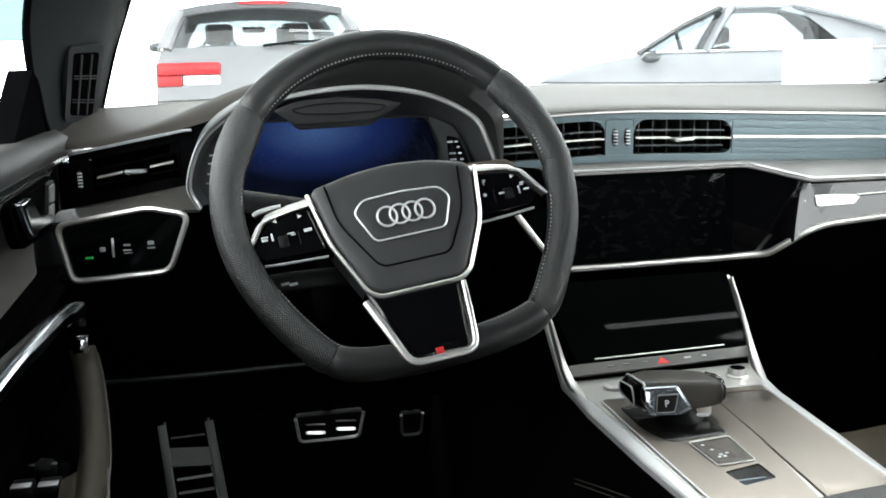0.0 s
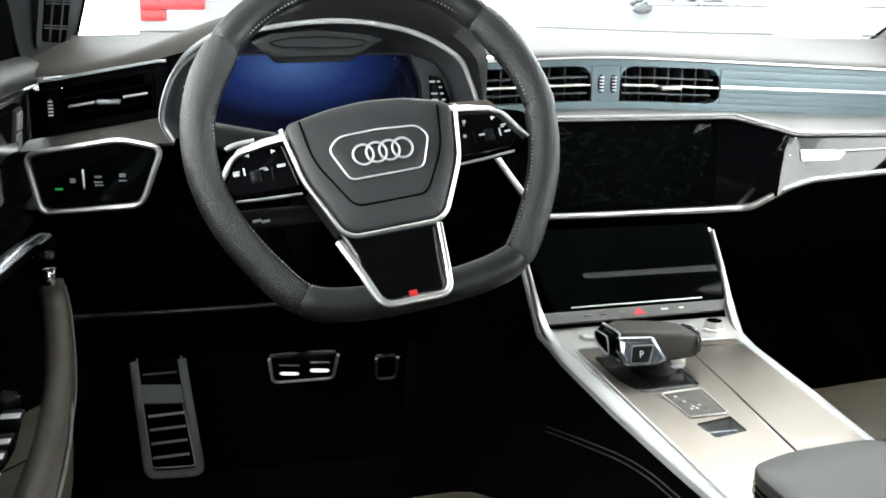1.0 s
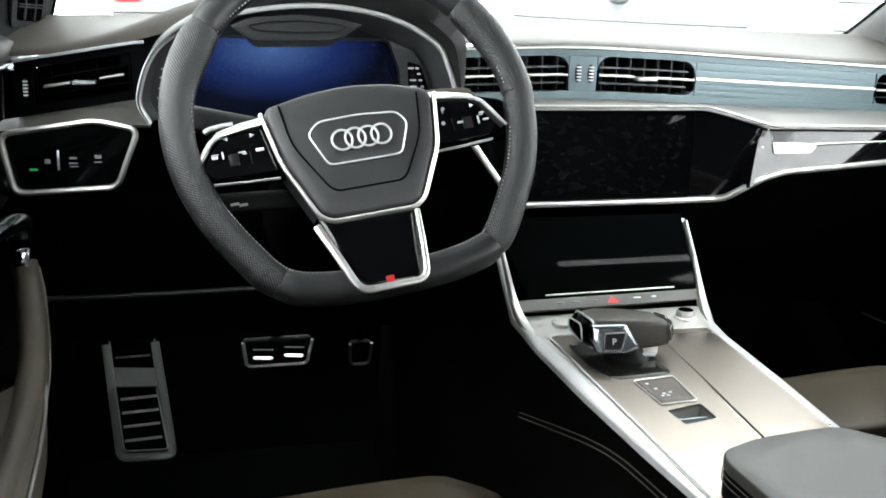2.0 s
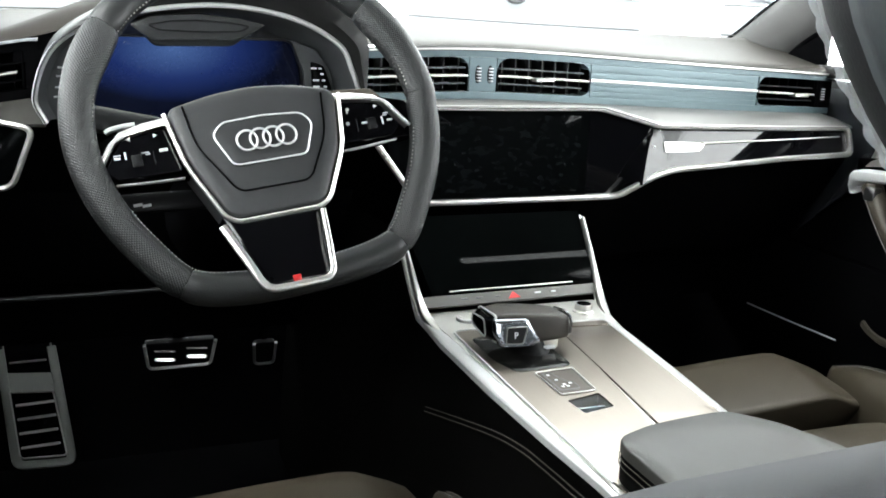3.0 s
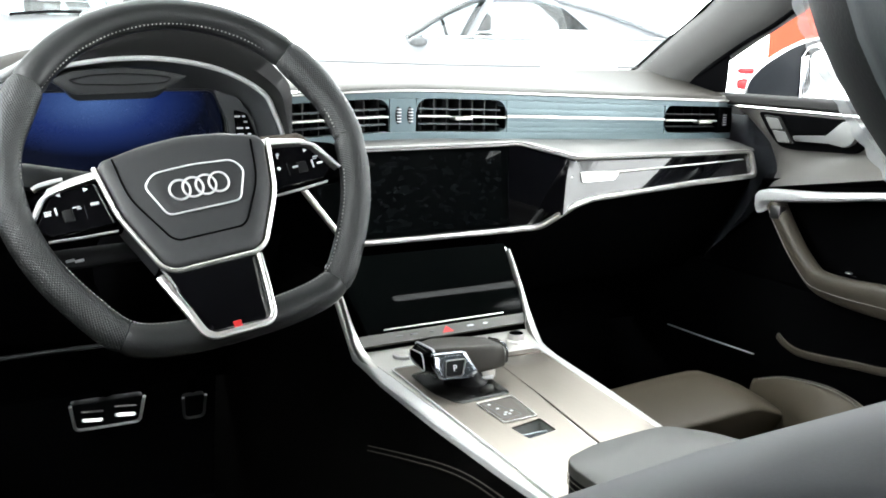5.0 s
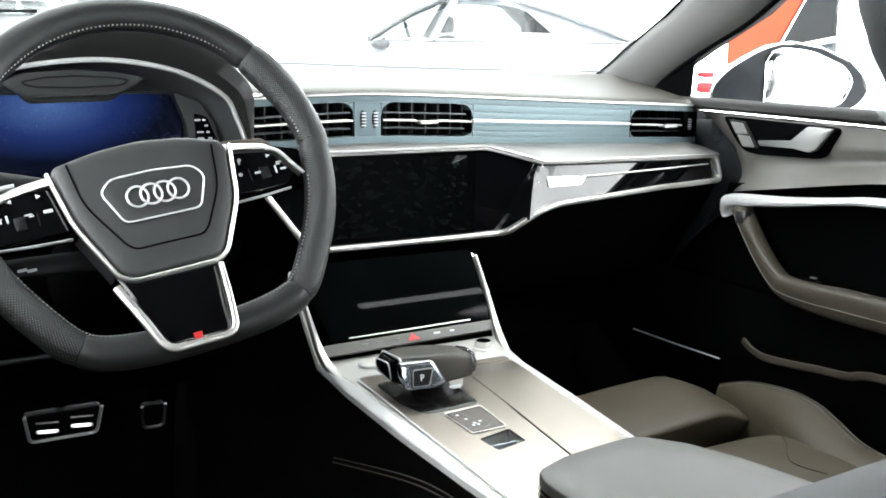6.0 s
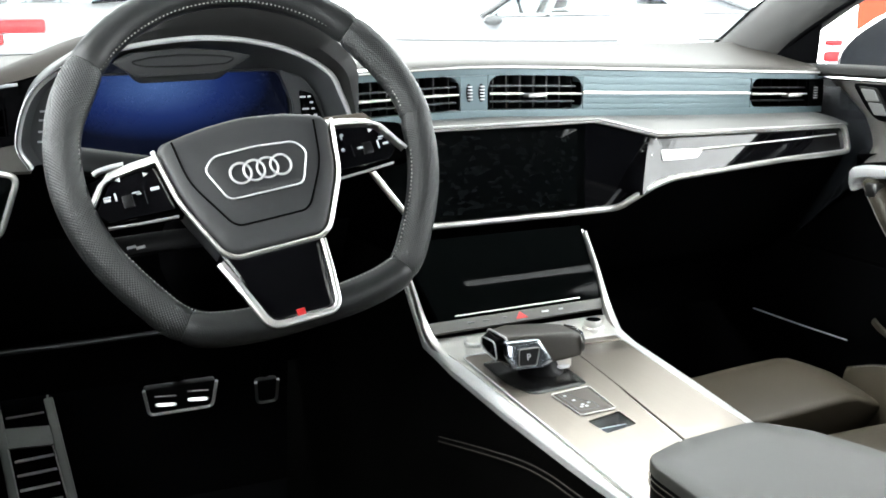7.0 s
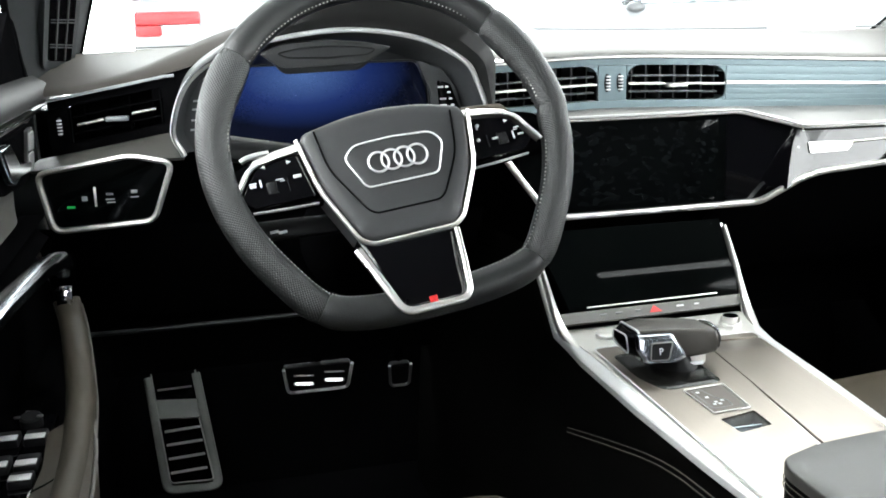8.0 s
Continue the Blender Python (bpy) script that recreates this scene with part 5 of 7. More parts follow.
        for x, y, ly in ((-0.379, 0.018, 0.026), (-0.3535, 0.016, 0.026), (-0.378, -0.040, 0.028), (-0.3525, -0.042, 0.028), (-0.3525, -0.076, 0.022)):
            bm = B()
            box(bm, (x - 0.0105, y - ly / 2, 0.624), (x + 0.0105, y + ly / 2, 0.634), 0.0025)
            sw = part("window_switch", bm, PLASTIC, pad, "black window switch with a silver tip")
            bm = B()
            box(bm, (x - 0.0095, y - ly / 2 + 0.001, 0.6335), (x + 0.0095, y - ly / 2 + 0.012, 0.6352), 0.0008)
            part("switch_tip", bm, SILVER, pad, "silver tip of a window switch")
        part("mirror_knob", disc(B(), (-0.364, 0.055, 0.638), (0.0, -0.2, 1), 0.011, 0.012, 20, 0.002), PLASTIC, pad, "round mirror knob")
        for x, y in ((-0.376, 0.052), (-0.367, 0.064), (-0.354, 0.050)):
            bm = B()
            box(bm, (x - 0.003, y - 0.002, 0.6375), (x + 0.003, y + 0.002, 0.6392), 0.0006)
            part("knob_mark", bm, PULLMETAL, pad)
    return door


car_door(-1)
car_door(1)

def xy2(poly, r):
    return [(p.x, p.y) for p in rounded(poly, r, 4)]


# demister vent beside the driver's window
dv = thing("window_vent", (-0.39, 0.6, 1.0), "narrow black upright demister vent by the window", "air vent")
VQ = [Vector(p) for p in ((-0.367, 0.516, 1.063), (-0.337, 0.587, 1.066), (-0.389, 0.572, 0.970), (-0.370, 0.699, 0.963))]
VN = (VQ[2] - VQ[0]).cross(VQ[1] - VQ[0]).normalized()
if VN.x < 0:
    VN = -VN


def on_vent(u, v, w):
    """u across 0..1, v down 0..1, w out of the pillar's face."""
    return VQ[0].lerp(VQ[1], u).lerp(VQ[2].lerp(VQ[3], u), v) + VN * w


bm = B()
slab(bm, xy2([(-0.12, -0.08), (1.12, -0.08), (1.12, 1.08), (-0.12, 1.08)], 0.12), 0.02, lambda u, v, w: on_vent(u, v, 0.007 + w), 0.001)
part("frame", bm, PILLAR, dv)
# opening is a flat dark plate; the shade inside it is painted
bm = B()
slab(bm, xy2([(0.05, 0.03), (0.95, 0.03), (0.95, 0.97), (0.05, 0.97)], 0.08), 0.004, lambda u, v, w: on_vent(u, v, 0.0078 + w), 0.0003)
part("opening", bm, DARK, dv)
for k in (0.30, 0.66):
    bm = B()
    slab(bm, [(k - 0.03, 0.05), (k + 0.03, 0.05), (k + 0.03, 0.95), (k - 0.03, 0.95)], 0.003, lambda u, v, w: on_vent(u, v, 0.0095 + w), 0.0003)
    part("slat", bm, PILLAR, dv)
for k in (0.36, 0.40, 0.72, 0.76):
    bm = B()
    slab(bm, [(0.07, k - 0.008), (0.93, k - 0.008), (0.93, k + 0.008), (0.07, k + 0.008)], 0.003, lambda u, v, w: on_vent(u, v, 0.0092 + w), 0.0003)
    part("cross_slat", bm, PILLAR, dv)

# outside mirrors
MIRRORPAINT = mat("dark_blue_black_paint", (0.007, 0.0085, 0.011), 0.2, spec=0.18, bump=0, rough_vary=0.3)
def outside_mirror(s):
    mr = thing("outside_mirror", tuple(mir(s, 0.95, 0.5, 0.95)), "dark door mirror with a chrome-edged rim and bright glass", "mirror", "door mirrors")
    A, U = mir(s, 0.93 if s > 0 else 1.12, 0.437, 0), Vector((s * 0.86, -0.5, 0))
    OUT = [(-0.123, 0.953), (-0.098, 0.984), (-0.060, 1.011), (-0.020, 1.033), (0.03, 1.041), (0.09, 1.031), (0.148, 1.006), (0.178, 0.975), (0.184, 0.95), (0.165, 0.922), (0.11, 0.905), (-0.02, 0.90), (-0.12, 0.915)]
    PANE = [(-0.020, 0.915), (-0.020, 1.010), (-0.008, 1.027), (0.012, 1.032), (0.07, 1.026), (0.134, 0.998), (0.152, 0.970), (0.135, 0.928), (0.09, 0.912)]
    face = [(p.x, p.y) for p in dense(rounded(OUT, 0.02, 4), 0.02)]
    nrm = Vector((-s * 0.5, -0.86, 0))
    def to(a, z, w):
        return A + U * a + nrm * w + Vector((0, 0, z))
    bm = B()
    rings = []
    for k, f, g in ((0.0, 1.0, 1.0), (0.015, 1.03, 1.03), (0.06, 1.0, 1.0), (0.11, 0.88, 0.93), (0.145, 0.66, 0.78), (0.16, 0.35, 0.45)):
        rings.append([to(a * f, 0.962 + (z - 0.962) * g, 0) + Vector((s * 0.9 * k, k, 0)) for a, z in face])
    loft(bm, rings)
    part("housing", bm, MIRRORPAINT, mr, "dark painted housing", smooth=60)
    bm = B()
    sweep(bm, [to(p.x, p.y, 0.003) for p in dense(rounded(PANE, 0.014, 4), 0.02)], 0.002, 0.003, closed=True, seg=8, up=tuple(nrm))
    part("rim", bm, CHROME, mr, "bright rim round the glass")
    bm = B()
    sweep(bm, [to(a, z, -0.012) for a, z in ((-0.108, 0.982), (-0.062, 1.014), (-0.020, 1.036), (0.03, 1.044), (0.09, 1.034), (0.15, 1.008), (0.182, 0.975))], 0.0019, 0.003, seg=8, up=tuple(nrm))
    part("top_line", bm, CHROME, mr, "bright line along the housing")
    bm = B()
    slab(bm, [(p.x, p.y) for p in rounded(PANE, 0.014, 4)], 0.008, lambda a, z, w: to(a, z, 0.002 + w), 0.001)
    part("mirror_glass", bm, CHROME, mr, "mirror glass reflecting the bright hall")
    arm = 0.95 if s > 0 else 1.1
    bm = B()
    loft(bm, [[mir(s, 0.79, 0.46, 0.895), mir(s, 0.79, 0.58, 0.895), mir(s, 0.79, 0.58, 0.92), mir(s, 0.79, 0.46, 0.92)], [mir(s, arm, 0.46, 0.90), mir(s, arm, 0.56, 0.90), mir(s, arm, 0.56, 0.925), mir(s, arm, 0.46, 0.925)]])
    part("arm", bm, PLASTIC, mr)


outside_mirror(-1)
outside_mirror(1)


# ---- centre console ----------------------------------------------------------
ZC = 0.630
console = thing("center_console", (0.36, -0.1, 0.4), "satin silver centre console with black screen and leather sides", "console")


def holed(bm, outer, holes, z, depth):
    loops = [outer] + holes
    es = []
    for lp in loops:
        vs = [bm.verts.new((p[0], p[1], z)) for p in lp]
        es += [bm.edges.new((vs[i], vs[(i + 1) % len(vs)])) for i in range(len(vs))]
    r = bmesh.ops.triangle_fill(bm, use_beauty=True, edges=es)
    fs = [f for f in r["geom"] if isinstance(f, bmesh.types.BMFace)]
    up = bmesh.ops.extrude_face_region(bm, geom=fs)
    for v in up["geom"]:
        if isinstance(v, bmesh.types.BMVert):
            v.co.z -= depth
    return bm


def xy(poly, r=0.006, n=3):
    return [(p.x, p.y) for p in rounded(poly, r, n)]


POCKET = xy([(0.2935, -0.143), (0.336, -0.133), (0.3345, -0.168), (0.2965, -0.176)], 0.003)
bm = B()
holed(bm, xy([(0.243, 0.16), (0.247, 0.06), (0.247, -0.32), (0.248, -0.60), (0.452, -0.60), (0.436, -0.30), (0.4355, -0.21), (0.4515, -0.084), (0.470, 0.08), (0.500, 0.165)], 0.01), [POCKET], ZC, 0.03)
part("frame", bm, ALU, console, "satin silver console frame", smooth=0)
bm = B()
holed(bm, xy([(0.256, 0.080), (0.3885, 0.076), (0.3735, -0.067), (0.349, -0.216), (0.346, -0.33), (0.2515, -0.33), (0.253, -0.10)], 0.008), [POCKET], ZC + 0.002, 0.004)
part("selector_plate", bm, BRUSH, console, "brushed metal plate round the selector", smooth=0)
bm = B()
sweep(bm, [(p.x, p.y, ZC + 0.002) for p in dense(rounded([(0.2495, -0.31, 0), (0.2515, -0.10, 0), (0.2545, 0.083, 0), (0.466, 0.081, 0), (0.4505, -0.070, 0), (0.4365, -0.203, 0)], 0.01, 4, False), 0.02, False)], 0.0013, 0.0010, seg=8)
part("border_line", bm, SILVER, console, "bright bevelled border line")
bm = B()
slab(bm, xy([(0.3878, 0.060), (0.4610, 0.057), (0.4470, -0.070), (0.4320, -0.2175), (0.402, -0.2250), (0.3545, -0.2255), (0.3743, -0.067)], 0.006), 0.006, lambda u, v, w: Vector((u, v, ZC + 0.0025 + w)), 0.0009)
part("tray_cover", bm, BRUSH, console, "brushed metal tray cover")
bm = B()
slab(bm, xy([(0.3905, 0.0775), (0.4630, 0.0765), (0.4622, 0.0625), (0.3885, 0.0650)], 0.003), 0.006, lambda u, v, w: Vector((u, v, ZC + 0.0022 + w)), 0.0008)
part("tray_head", bm, BRUSH, console, "narrow brushed strip above the tray cover")
bm = B()
slab(bm, xy([(0.356, -0.2270), (0.402, -0.2266), (0.4370, -0.2185), (0.4380, -0.2300), (0.41, -0.2390), (0.362, -0.2400)], 0.002), 0.004, lambda u, v, w: Vector((u, v, ZC + 0.0035 + w)), 0.001)
part("tray_lip", bm, BAND, console, "polished lip at the end of the tray")
bm = B()
box(bm, (0.288, -0.182, ZC - 0.045), (0.344, -0.122, ZC - 0.020))
box(bm, (0.296, -0.15, ZC - 0.031), (0.336, -0.147, ZC - 0.006))
part("pocket", bm, POCKETGREY, console, "grey-blue bottom of the key pocket", smooth=0)
bm = B()
slab(bm, xy([(0.2945, -0.070), (0.3400, -0.0655), (0.3345, -0.1255), (0.2955, -0.1275)], 0.003), 0.003, lambda u, v, w: Vector((u, v, ZC + 0.0035 + w)), 0.0008)
bp = part("button_plate", bm, TAUPE, console, "grey-brown plate with small buttons")
bm = B()
sweep(bm, [(p[0], p[1], ZC + 0.003) for p in xy([(0.2930, -0.068), (0.3418, -0.0635), (0.3362, -0.1275), (0.2940, -0.1295)], 0.003)], 0.0006, 0.0008, closed=True, seg=6)
part("plate_border", bm, ALU, bp, "chrome border")
for u, v in ((0.303, -0.080), (0.306, -0.094), (0.305, -0.112), (0.311, -0.112), (0.309, -0.107), (0.317, -0.105)):
    bm = B()
    box(bm, (u - 0.0017, v - 0.0015, ZC + 0.0034), (u + 0.0017, v + 0.0015, ZC + 0.0042), 0.0003)
    part("icon", bm, WHITE, bp)
bm = B()
sweep(bm, [(p[0], p[1], ZC + 0.0036) for p in xy([(0.2985, -0.074), (0.3095, -0.073), (0.3145, -0.098), (0.3225, -0.104), (0.3215, -0.1195), (0.2985, -0.1205)], 0.003)], 0.0004, 0.0004, closed=True, seg=5)
part("plate_outline", bm, PRINT, bp, "fine pale outline round the buttons")
# silver flanks and leather side walls
for s in (-1, 1):
    edge = [(-0.60, 0.256, 0.451), (-0.30, 0.256, 0.4365), (-0.21, 0.2505, 0.436), (-0.084, 0.2455, 0.4525), (0.06, 0.2450, 0.468), (0.12, 0.243, 0.487), (0.165, 0.2405, 0.503), (0.20, 0.2375, 0.511), (0.25, 0.2345, 0.512)]
    flank, wall = [], []
    for y, xl, xr in edge:
        x = xl if s < 0 else xr
        up = max(0.0, 1.2 * (y - 0.165))
        k = 1.0 - 0.7 * min(1.0, max(0.0, (y - 0.06) / 0.1))
        flank.append([(x - s * 0.004, y, ZC + up - 0.0005), (x + s * 0.010 * k, y, ZC - 0.0015 + up), (x + s * 0.0135 * k, y, ZC - 0.004 + up), (x + s * 0.0145 * k, y, ZC - 0.010 + up)])
        wall.append([(x + s * 0.0142 * k, y, ZC - 0.009 + up), (x + s * (0.0142 * k + 0.002), y, ZC - 0.03 + up * 0.8), (x + s * 0.028, y, 0.565), (x + s * 0.045, y, 0.45), (x + s * 0.055, y, 0.30), (x + s * 0.06, y, 0.16)])
    bm = B()
    loft(bm, flank, closed=False)
    part("flank", bm, SILVER, console, "satin silver flank")
    x = 0.2345 if s < 0 else 0.512
    for y in (0.42, 0.74):
        wall.append([(x + s * 0.0095, y, 0.715), (x + s * 0.022, y, 0.68), (x + s * 0.032, y, 0.55), (x + s * 0.045, y, 0.45), (x + s * 0.055, y, 0.30), (x + s * 0.06, y, 0.16)])
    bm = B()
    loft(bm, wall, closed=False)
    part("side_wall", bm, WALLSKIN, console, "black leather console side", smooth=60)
bm = B()
for drop, side in ((0.0, 0.0), (0.0055, 0.0012)):
    sweep(bm, smooth_line([(0.2145 - side, 0.058, 0.547 - drop), (0.2198 - side, -0.045, 0.576 - drop), (0.2272 - side, -0.12, 0.594 - drop), (0.2312 - side, -0.17, 0.602 - drop), (0.2343 - side, -0.214, 0.604 - drop), (0.2385 - side, -0.30, 0.606 - drop)], 8), 0.0008, seg=5)
part("stitching", bm, DIMTHREAD, console, "pale double seam on the console side")

# lower touch screen with its silver side struts
TLx, TRx = 0.234, 0.5095
def on_low(u, t, w):
    """u across 0..1, t up 0..1, w outwards."""
    a = Vector((0.262, 0.160, 0.6405)).lerp(Vector((0.504, 0.172, 0.6405)), u)
    b = Vector((TLx + 0.004, 0.247, 0.738)).lerp(Vector((TRx - 0.002, 0.247, 0.738)), u)
    return a.lerp(b, t) + Vector((0, -0.747, 0.665)) * w
low = thing("climate_screen", (0.38, 0.25, 0.68), "black glass climate touch screen, switched off", "screen")
bm = B()
def shoulder(u, v):
    """The lower half of the glass stands a little proud and rolls back above: an added step that catches a band of
    reflection.
    """
    k = min(1, max(0, (u - 0.17) / 0.06))
    rise = min(1, max(0, (v - 0.12) / 0.2))
    fall = min(1, max(0, (v - 0.37) / 0.17))
    sm = lambda q: q * q * (3 - 2 * q)
    return 0.0024 * sm(k) * sm(rise) * (1 - sm(fall))
grid(bm, lin(0, 1, 60), lin(0.10, 1, 90), lambda u, v: on_low(u, v, shoulder(u, v)), (0, 0.0045, -0.004))
part("screen_glass", bm, GLASSBLACK, low, smooth=40)
bm = B()
sweep(bm, [on_low(u, 0.125, 0.001) for u in lin(0.10, 0.86, 8)], 0.0012, seg=6)
part("screen_line", bm, ALU, low, "thin silver line along the lower edge")
bm = B()
slab(bm, xy([(-0.07, -0.03), (1.05, -0.03), (1.03, 0.085), (-0.06, 0.085)], 0.01), 0.006, lambda u, v, w: on_low(u, v, 0.0015 + w), 0.001)
strip = part("button_strip", bm, STRIPGREY, low, "grey button strip under the screen")
for u, k in ((0.17, 0.03), (0.26, 0.03), (0.37, 0.02), (0.62, 0.03), (0.72, 0.02)):
    bm = B()
    p = on_low(u, 0.03, 0.0016)
    box(bm, (p.x - k * 0.16, p.y - 0.001, p.z - 0.0006), (p.x + k * 0.16, p.y + 0.001, p.z + 0.0012), 0.0003)
    part("icon", bm, WHITE if u > 0.5 else PRINT, strip)
bm = B()
tri = [on_low(0.435, 0.0, 0.0022), on_low(0.505, 0.0, 0.0022), on_low(0.468, 0.07, 0.0022)]
bm.faces.new([bm.verts.new(p) for p in tri])
r = bmesh.ops.extrude_face_region(bm, geom=bm.faces[:])
for v in r["geom"]:
    if isinstance(v, bmesh.types.BMVert):
        v.co.z -= 0.001
part("hazard_triangle", bm, HAZ, strip, "red hazard warning triangle")
for s, pts in ((-1, ((0.2362, 0.239, 0.727), (0.2366, 0.232, 0.718), (0.2385, 0.205, 0.686), (0.2415, 0.172, 0.647), (0.2425, 0.135, 0.6285), (0.2445, 0.06, 0.6195))),
               (1, ((0.5107, 0.239, 0.7285), (0.5105, 0.234, 0.722), (0.510, 0.208, 0.690), (0.507, 0.173, 0.646), (0.493, 0.130, 0.6285), (0.472, 0.07, 0.6195)))):
    bm = B()
    sweep(bm, smooth_line(pts, 8), lambda t: 0.0022 + 0.009 * max(0, t - 0.35) if t < 0.8 else max(0.003, 0.0062 - 0.012 * (t - 0.8)), 0.006, seg=10, up=(0, -0.747, 0.665), square=3)
    part("strut", bm, ALU, console, "satin silver strut beside the screen")

# start button and volume knob
sb = thing("start_button", (0.2905, 0.123, ZC), "round silver engine start button", "button")
part("ring", disc(B(), (0.2905, 0.123, ZC + 0.005), (0, 0, 1), 0.0145, 0.008), SILVER, sb, "silver ring")
part("cap", disc(B(), (0.2905, 0.123, ZC + 0.006), (0, 0, 1), 0.012, 0.008), ALU, sb)
kb = thing("volume_knob", (0.4555, 0.118, ZC), "small knurled silver volume knob", "knob")
bm = B()
rings = []
for h, r in ((0, 0.0140), (0.003, 0.0140), (0.004, 0.0118), (0.010, 0.0114), (0.012, 0.0106)):
    rings.append([(0.4555 + (r + (0.0003 if k % 4 < 2 else 0)) * math.cos(2 * math.pi * k / 40), 0.118 + (r + (0.0003 if k % 4 < 2 else 0)) * math.sin(2 * math.pi * k / 40), ZC + h) for k in range(40)])
loft(bm, rings)
part("body", bm, ALU, kb)
part("top", disc(B(), (0.4555, 0.118, ZC + 0.0126), (0, 0, 1), 0.0102, 0.003), DARK, kb)

# gear selector
PLATEBLACK = mat("satin_black_plate", (0.005, 0.0048, 0.0045), 0.2, spec=0.10, bump=0.0, rough_vary=0.3)
sel = thing("gear_selector", (0.32, 0.0, ZC), "black leather gear selector lever with silver face", "gear selector")
# black plate, widened to the left to take in the lever's shadow and reflection
bm = B()
slab(bm, xy([(0.266, 0.054), (0.352, 0.060), (0.347, -0.056), (0.276, -0.062), (0.264, -0.02)], 0.012), 0.004, lambda u, v, w: Vector((u, v, ZC + 0.0022 + w)), 0.0004, 0.0002)
part("gaiter_plate", bm, PLATEBLACK, sel, "satin black base plate, widened to paint in the lever's shadow")
bm = B()
loft(bm, [[(0.322 + 0.022 * math.cos(q) * k, 0.018 + 0.032 * math.sin(q) * k, ZC + h) for q in lin(0, 2 * math.pi * 15 / 16, 16)] for h, k in ((0.002, 1.25), (0.008, 1.0), (0.022, 0.85))])
part("stem", bm, PLASTIC, sel)
def head_ring(x, y0, y1, z0, z1, r=0.006):
    P = rounded([(y0, z0), (y1, z0 + 0.003), (y1, z1 - 0.003), (y0 + 0.007, z1)], r, 4)
    return [(x, p.x, p.y) for p in P]
bm = B()
loft(bm, [head_ring(0.2715, 0.004, 0.045, 0.653, 0.670), head_ring(0.274, -0.004, 0.050, 0.648, 0.676), head_ring(0.295, -0.011, 0.053, 0.645, 0.6785), head_ring(0.325, -0.012, 0.051, 0.644, 0.677),
          head_ring(0.350, -0.011, 0.049, 0.645, 0.6745), head_ring(0.364, -0.009, 0.046, 0.646, 0.6725), head_ring(0.369, -0.005, 0.042, 0.649, 0.669)])
hd = part("lever_head", bm, HEADSKIN, sel, "leather-covered lever head", smooth=60)
bm = B()
loft(bm, [head_ring(0.2615, 0.010, 0.040, 0.655, 0.667, 0.004), head_ring(0.2640, 0.002, 0.045, 0.651, 0.6715, 0.005), head_ring(0.2740, -0.0060, 0.0505, 0.647, 0.6765)])
part("release_button", bm, GLOSS, hd, "glossy black release button on the lever's end", smooth=50)
for x, dx in ((0.2742, 0.0), (0.2632, 1.0)):
    bm = B()
    sweep(bm, head_ring(x, -0.0065 + 0.009 * dx, 0.051 - 0.006 * dx, 0.6465 + 0.005 * dx, 0.677 - 0.0055 * dx), 0.0013 - 0.0004 * dx, 0.0013 - 0.0004 * dx, closed=True, seg=8, up=(1, 0, 0))
    part("button_rim", bm, SILVER, hd, "bright rim round the release button")
to = lambda u, v, w: Vector((u - 0.013, -0.0105 - w + 0.25 * (v - 0.66), v))
bm = B()
slab(bm, xy([(0.2815, 0.6755), (0.2805, 0.660), (0.2865, 0.6455), (0.327, 0.6435), (0.3375, 0.6495), (0.3225, 0.6745)], 0.003), 0.009, lambda u, v, w: to(u, v, 0.004 + w), 0.002)
fp = part("face_frame", bm, DARKMETAL, hd, "polished chrome face frame, dark reflections painted in")
bm = B()
slab(bm, xy([(0.295, 0.6675), (0.2925, 0.6495), (0.314, 0.6485), (0.3205, 0.667)], 0.003), 0.004, lambda u, v, w: to(u, v, 0.006 + w), 0.001)
pb = part("park_button", bm, PLASTIC, fp, "dark park button")
bm = B()
sweep(bm, [to(p.x, p.y, 0.0062) for p in rounded([(0.295, 0.6675), (0.2925, 0.6495), (0.314, 0.6485), (0.3205, 0.667)], 0.003, 3)], 0.0007, closed=True, seg=6, up=(0, -1, 0))
part("button_border", bm, PEDALDIM, fp, "thin grey border round the park button")
font = bpy.data.curves.new("letter_p", "FONT")
font.body = "P"
font.size = 0.010
font.extrude = 0.0003
tmp = bpy.data.objects.new("letter_tmp", font)
scene.collection.objects.link(tmp)
me = bpy.data.meshes.new_from_object(tmp)
bpy.data.objects.remove(tmp)
bm = B()
bm.from_mesh(me)
for v in bm.verts:
    v.co = to(0.303 + v.co.x, 0.655 + v.co.y, 0.0065 + v.co.z)
part("letter", bm, WHITE, pb, "white letter P", smooth=0)
bm = B()
sweep(bm, [(0.3672, -0.008, 0.652), (0.3685, -0.006, 0.664), (0.3692, 0.0, 0.6705), (0.3695, 0.018, 0.6712), (0.3688, 0.040, 0.667)], 0.0014, 0.0028, seg=8)
part("end_trim", bm, CHROME, hd, "chrome edge at the lever's end")
bm = B()
box(bm, (0.326, -0.006, 0.634), (0.354, 0.018, 0.650), 0.003)
part("neck_trim", bm, ALU, sel, "silver neck of the lever")
# small plain white block at the front of the neck
bm = B()
box(bm, (0.329, -0.010, 0.6345), (0.349, -0.0055, 0.639), 0.0015)
part("neck_block", bm, WHITE, sel)

# armrest lid
lid = thing("armrest", (0.36, -0.45, 0.64), "dark grey leather armrest lid with stitched edge", "armrest")
LID = [(0.254, -0.312), (0.262, -0.294), (0.302, -0.279), (0.352, -0.273), (0.388, -0.271), (0.420, -0.306), (0.442, -0.358), (0.463, -0.435), (0.482, -0.60), (0.482, -0.75), (0.255, -0.75)]
lid_line = [(p.x, p.y) for p in dense(rounded(LID, 0.012, 3), 0.02)]
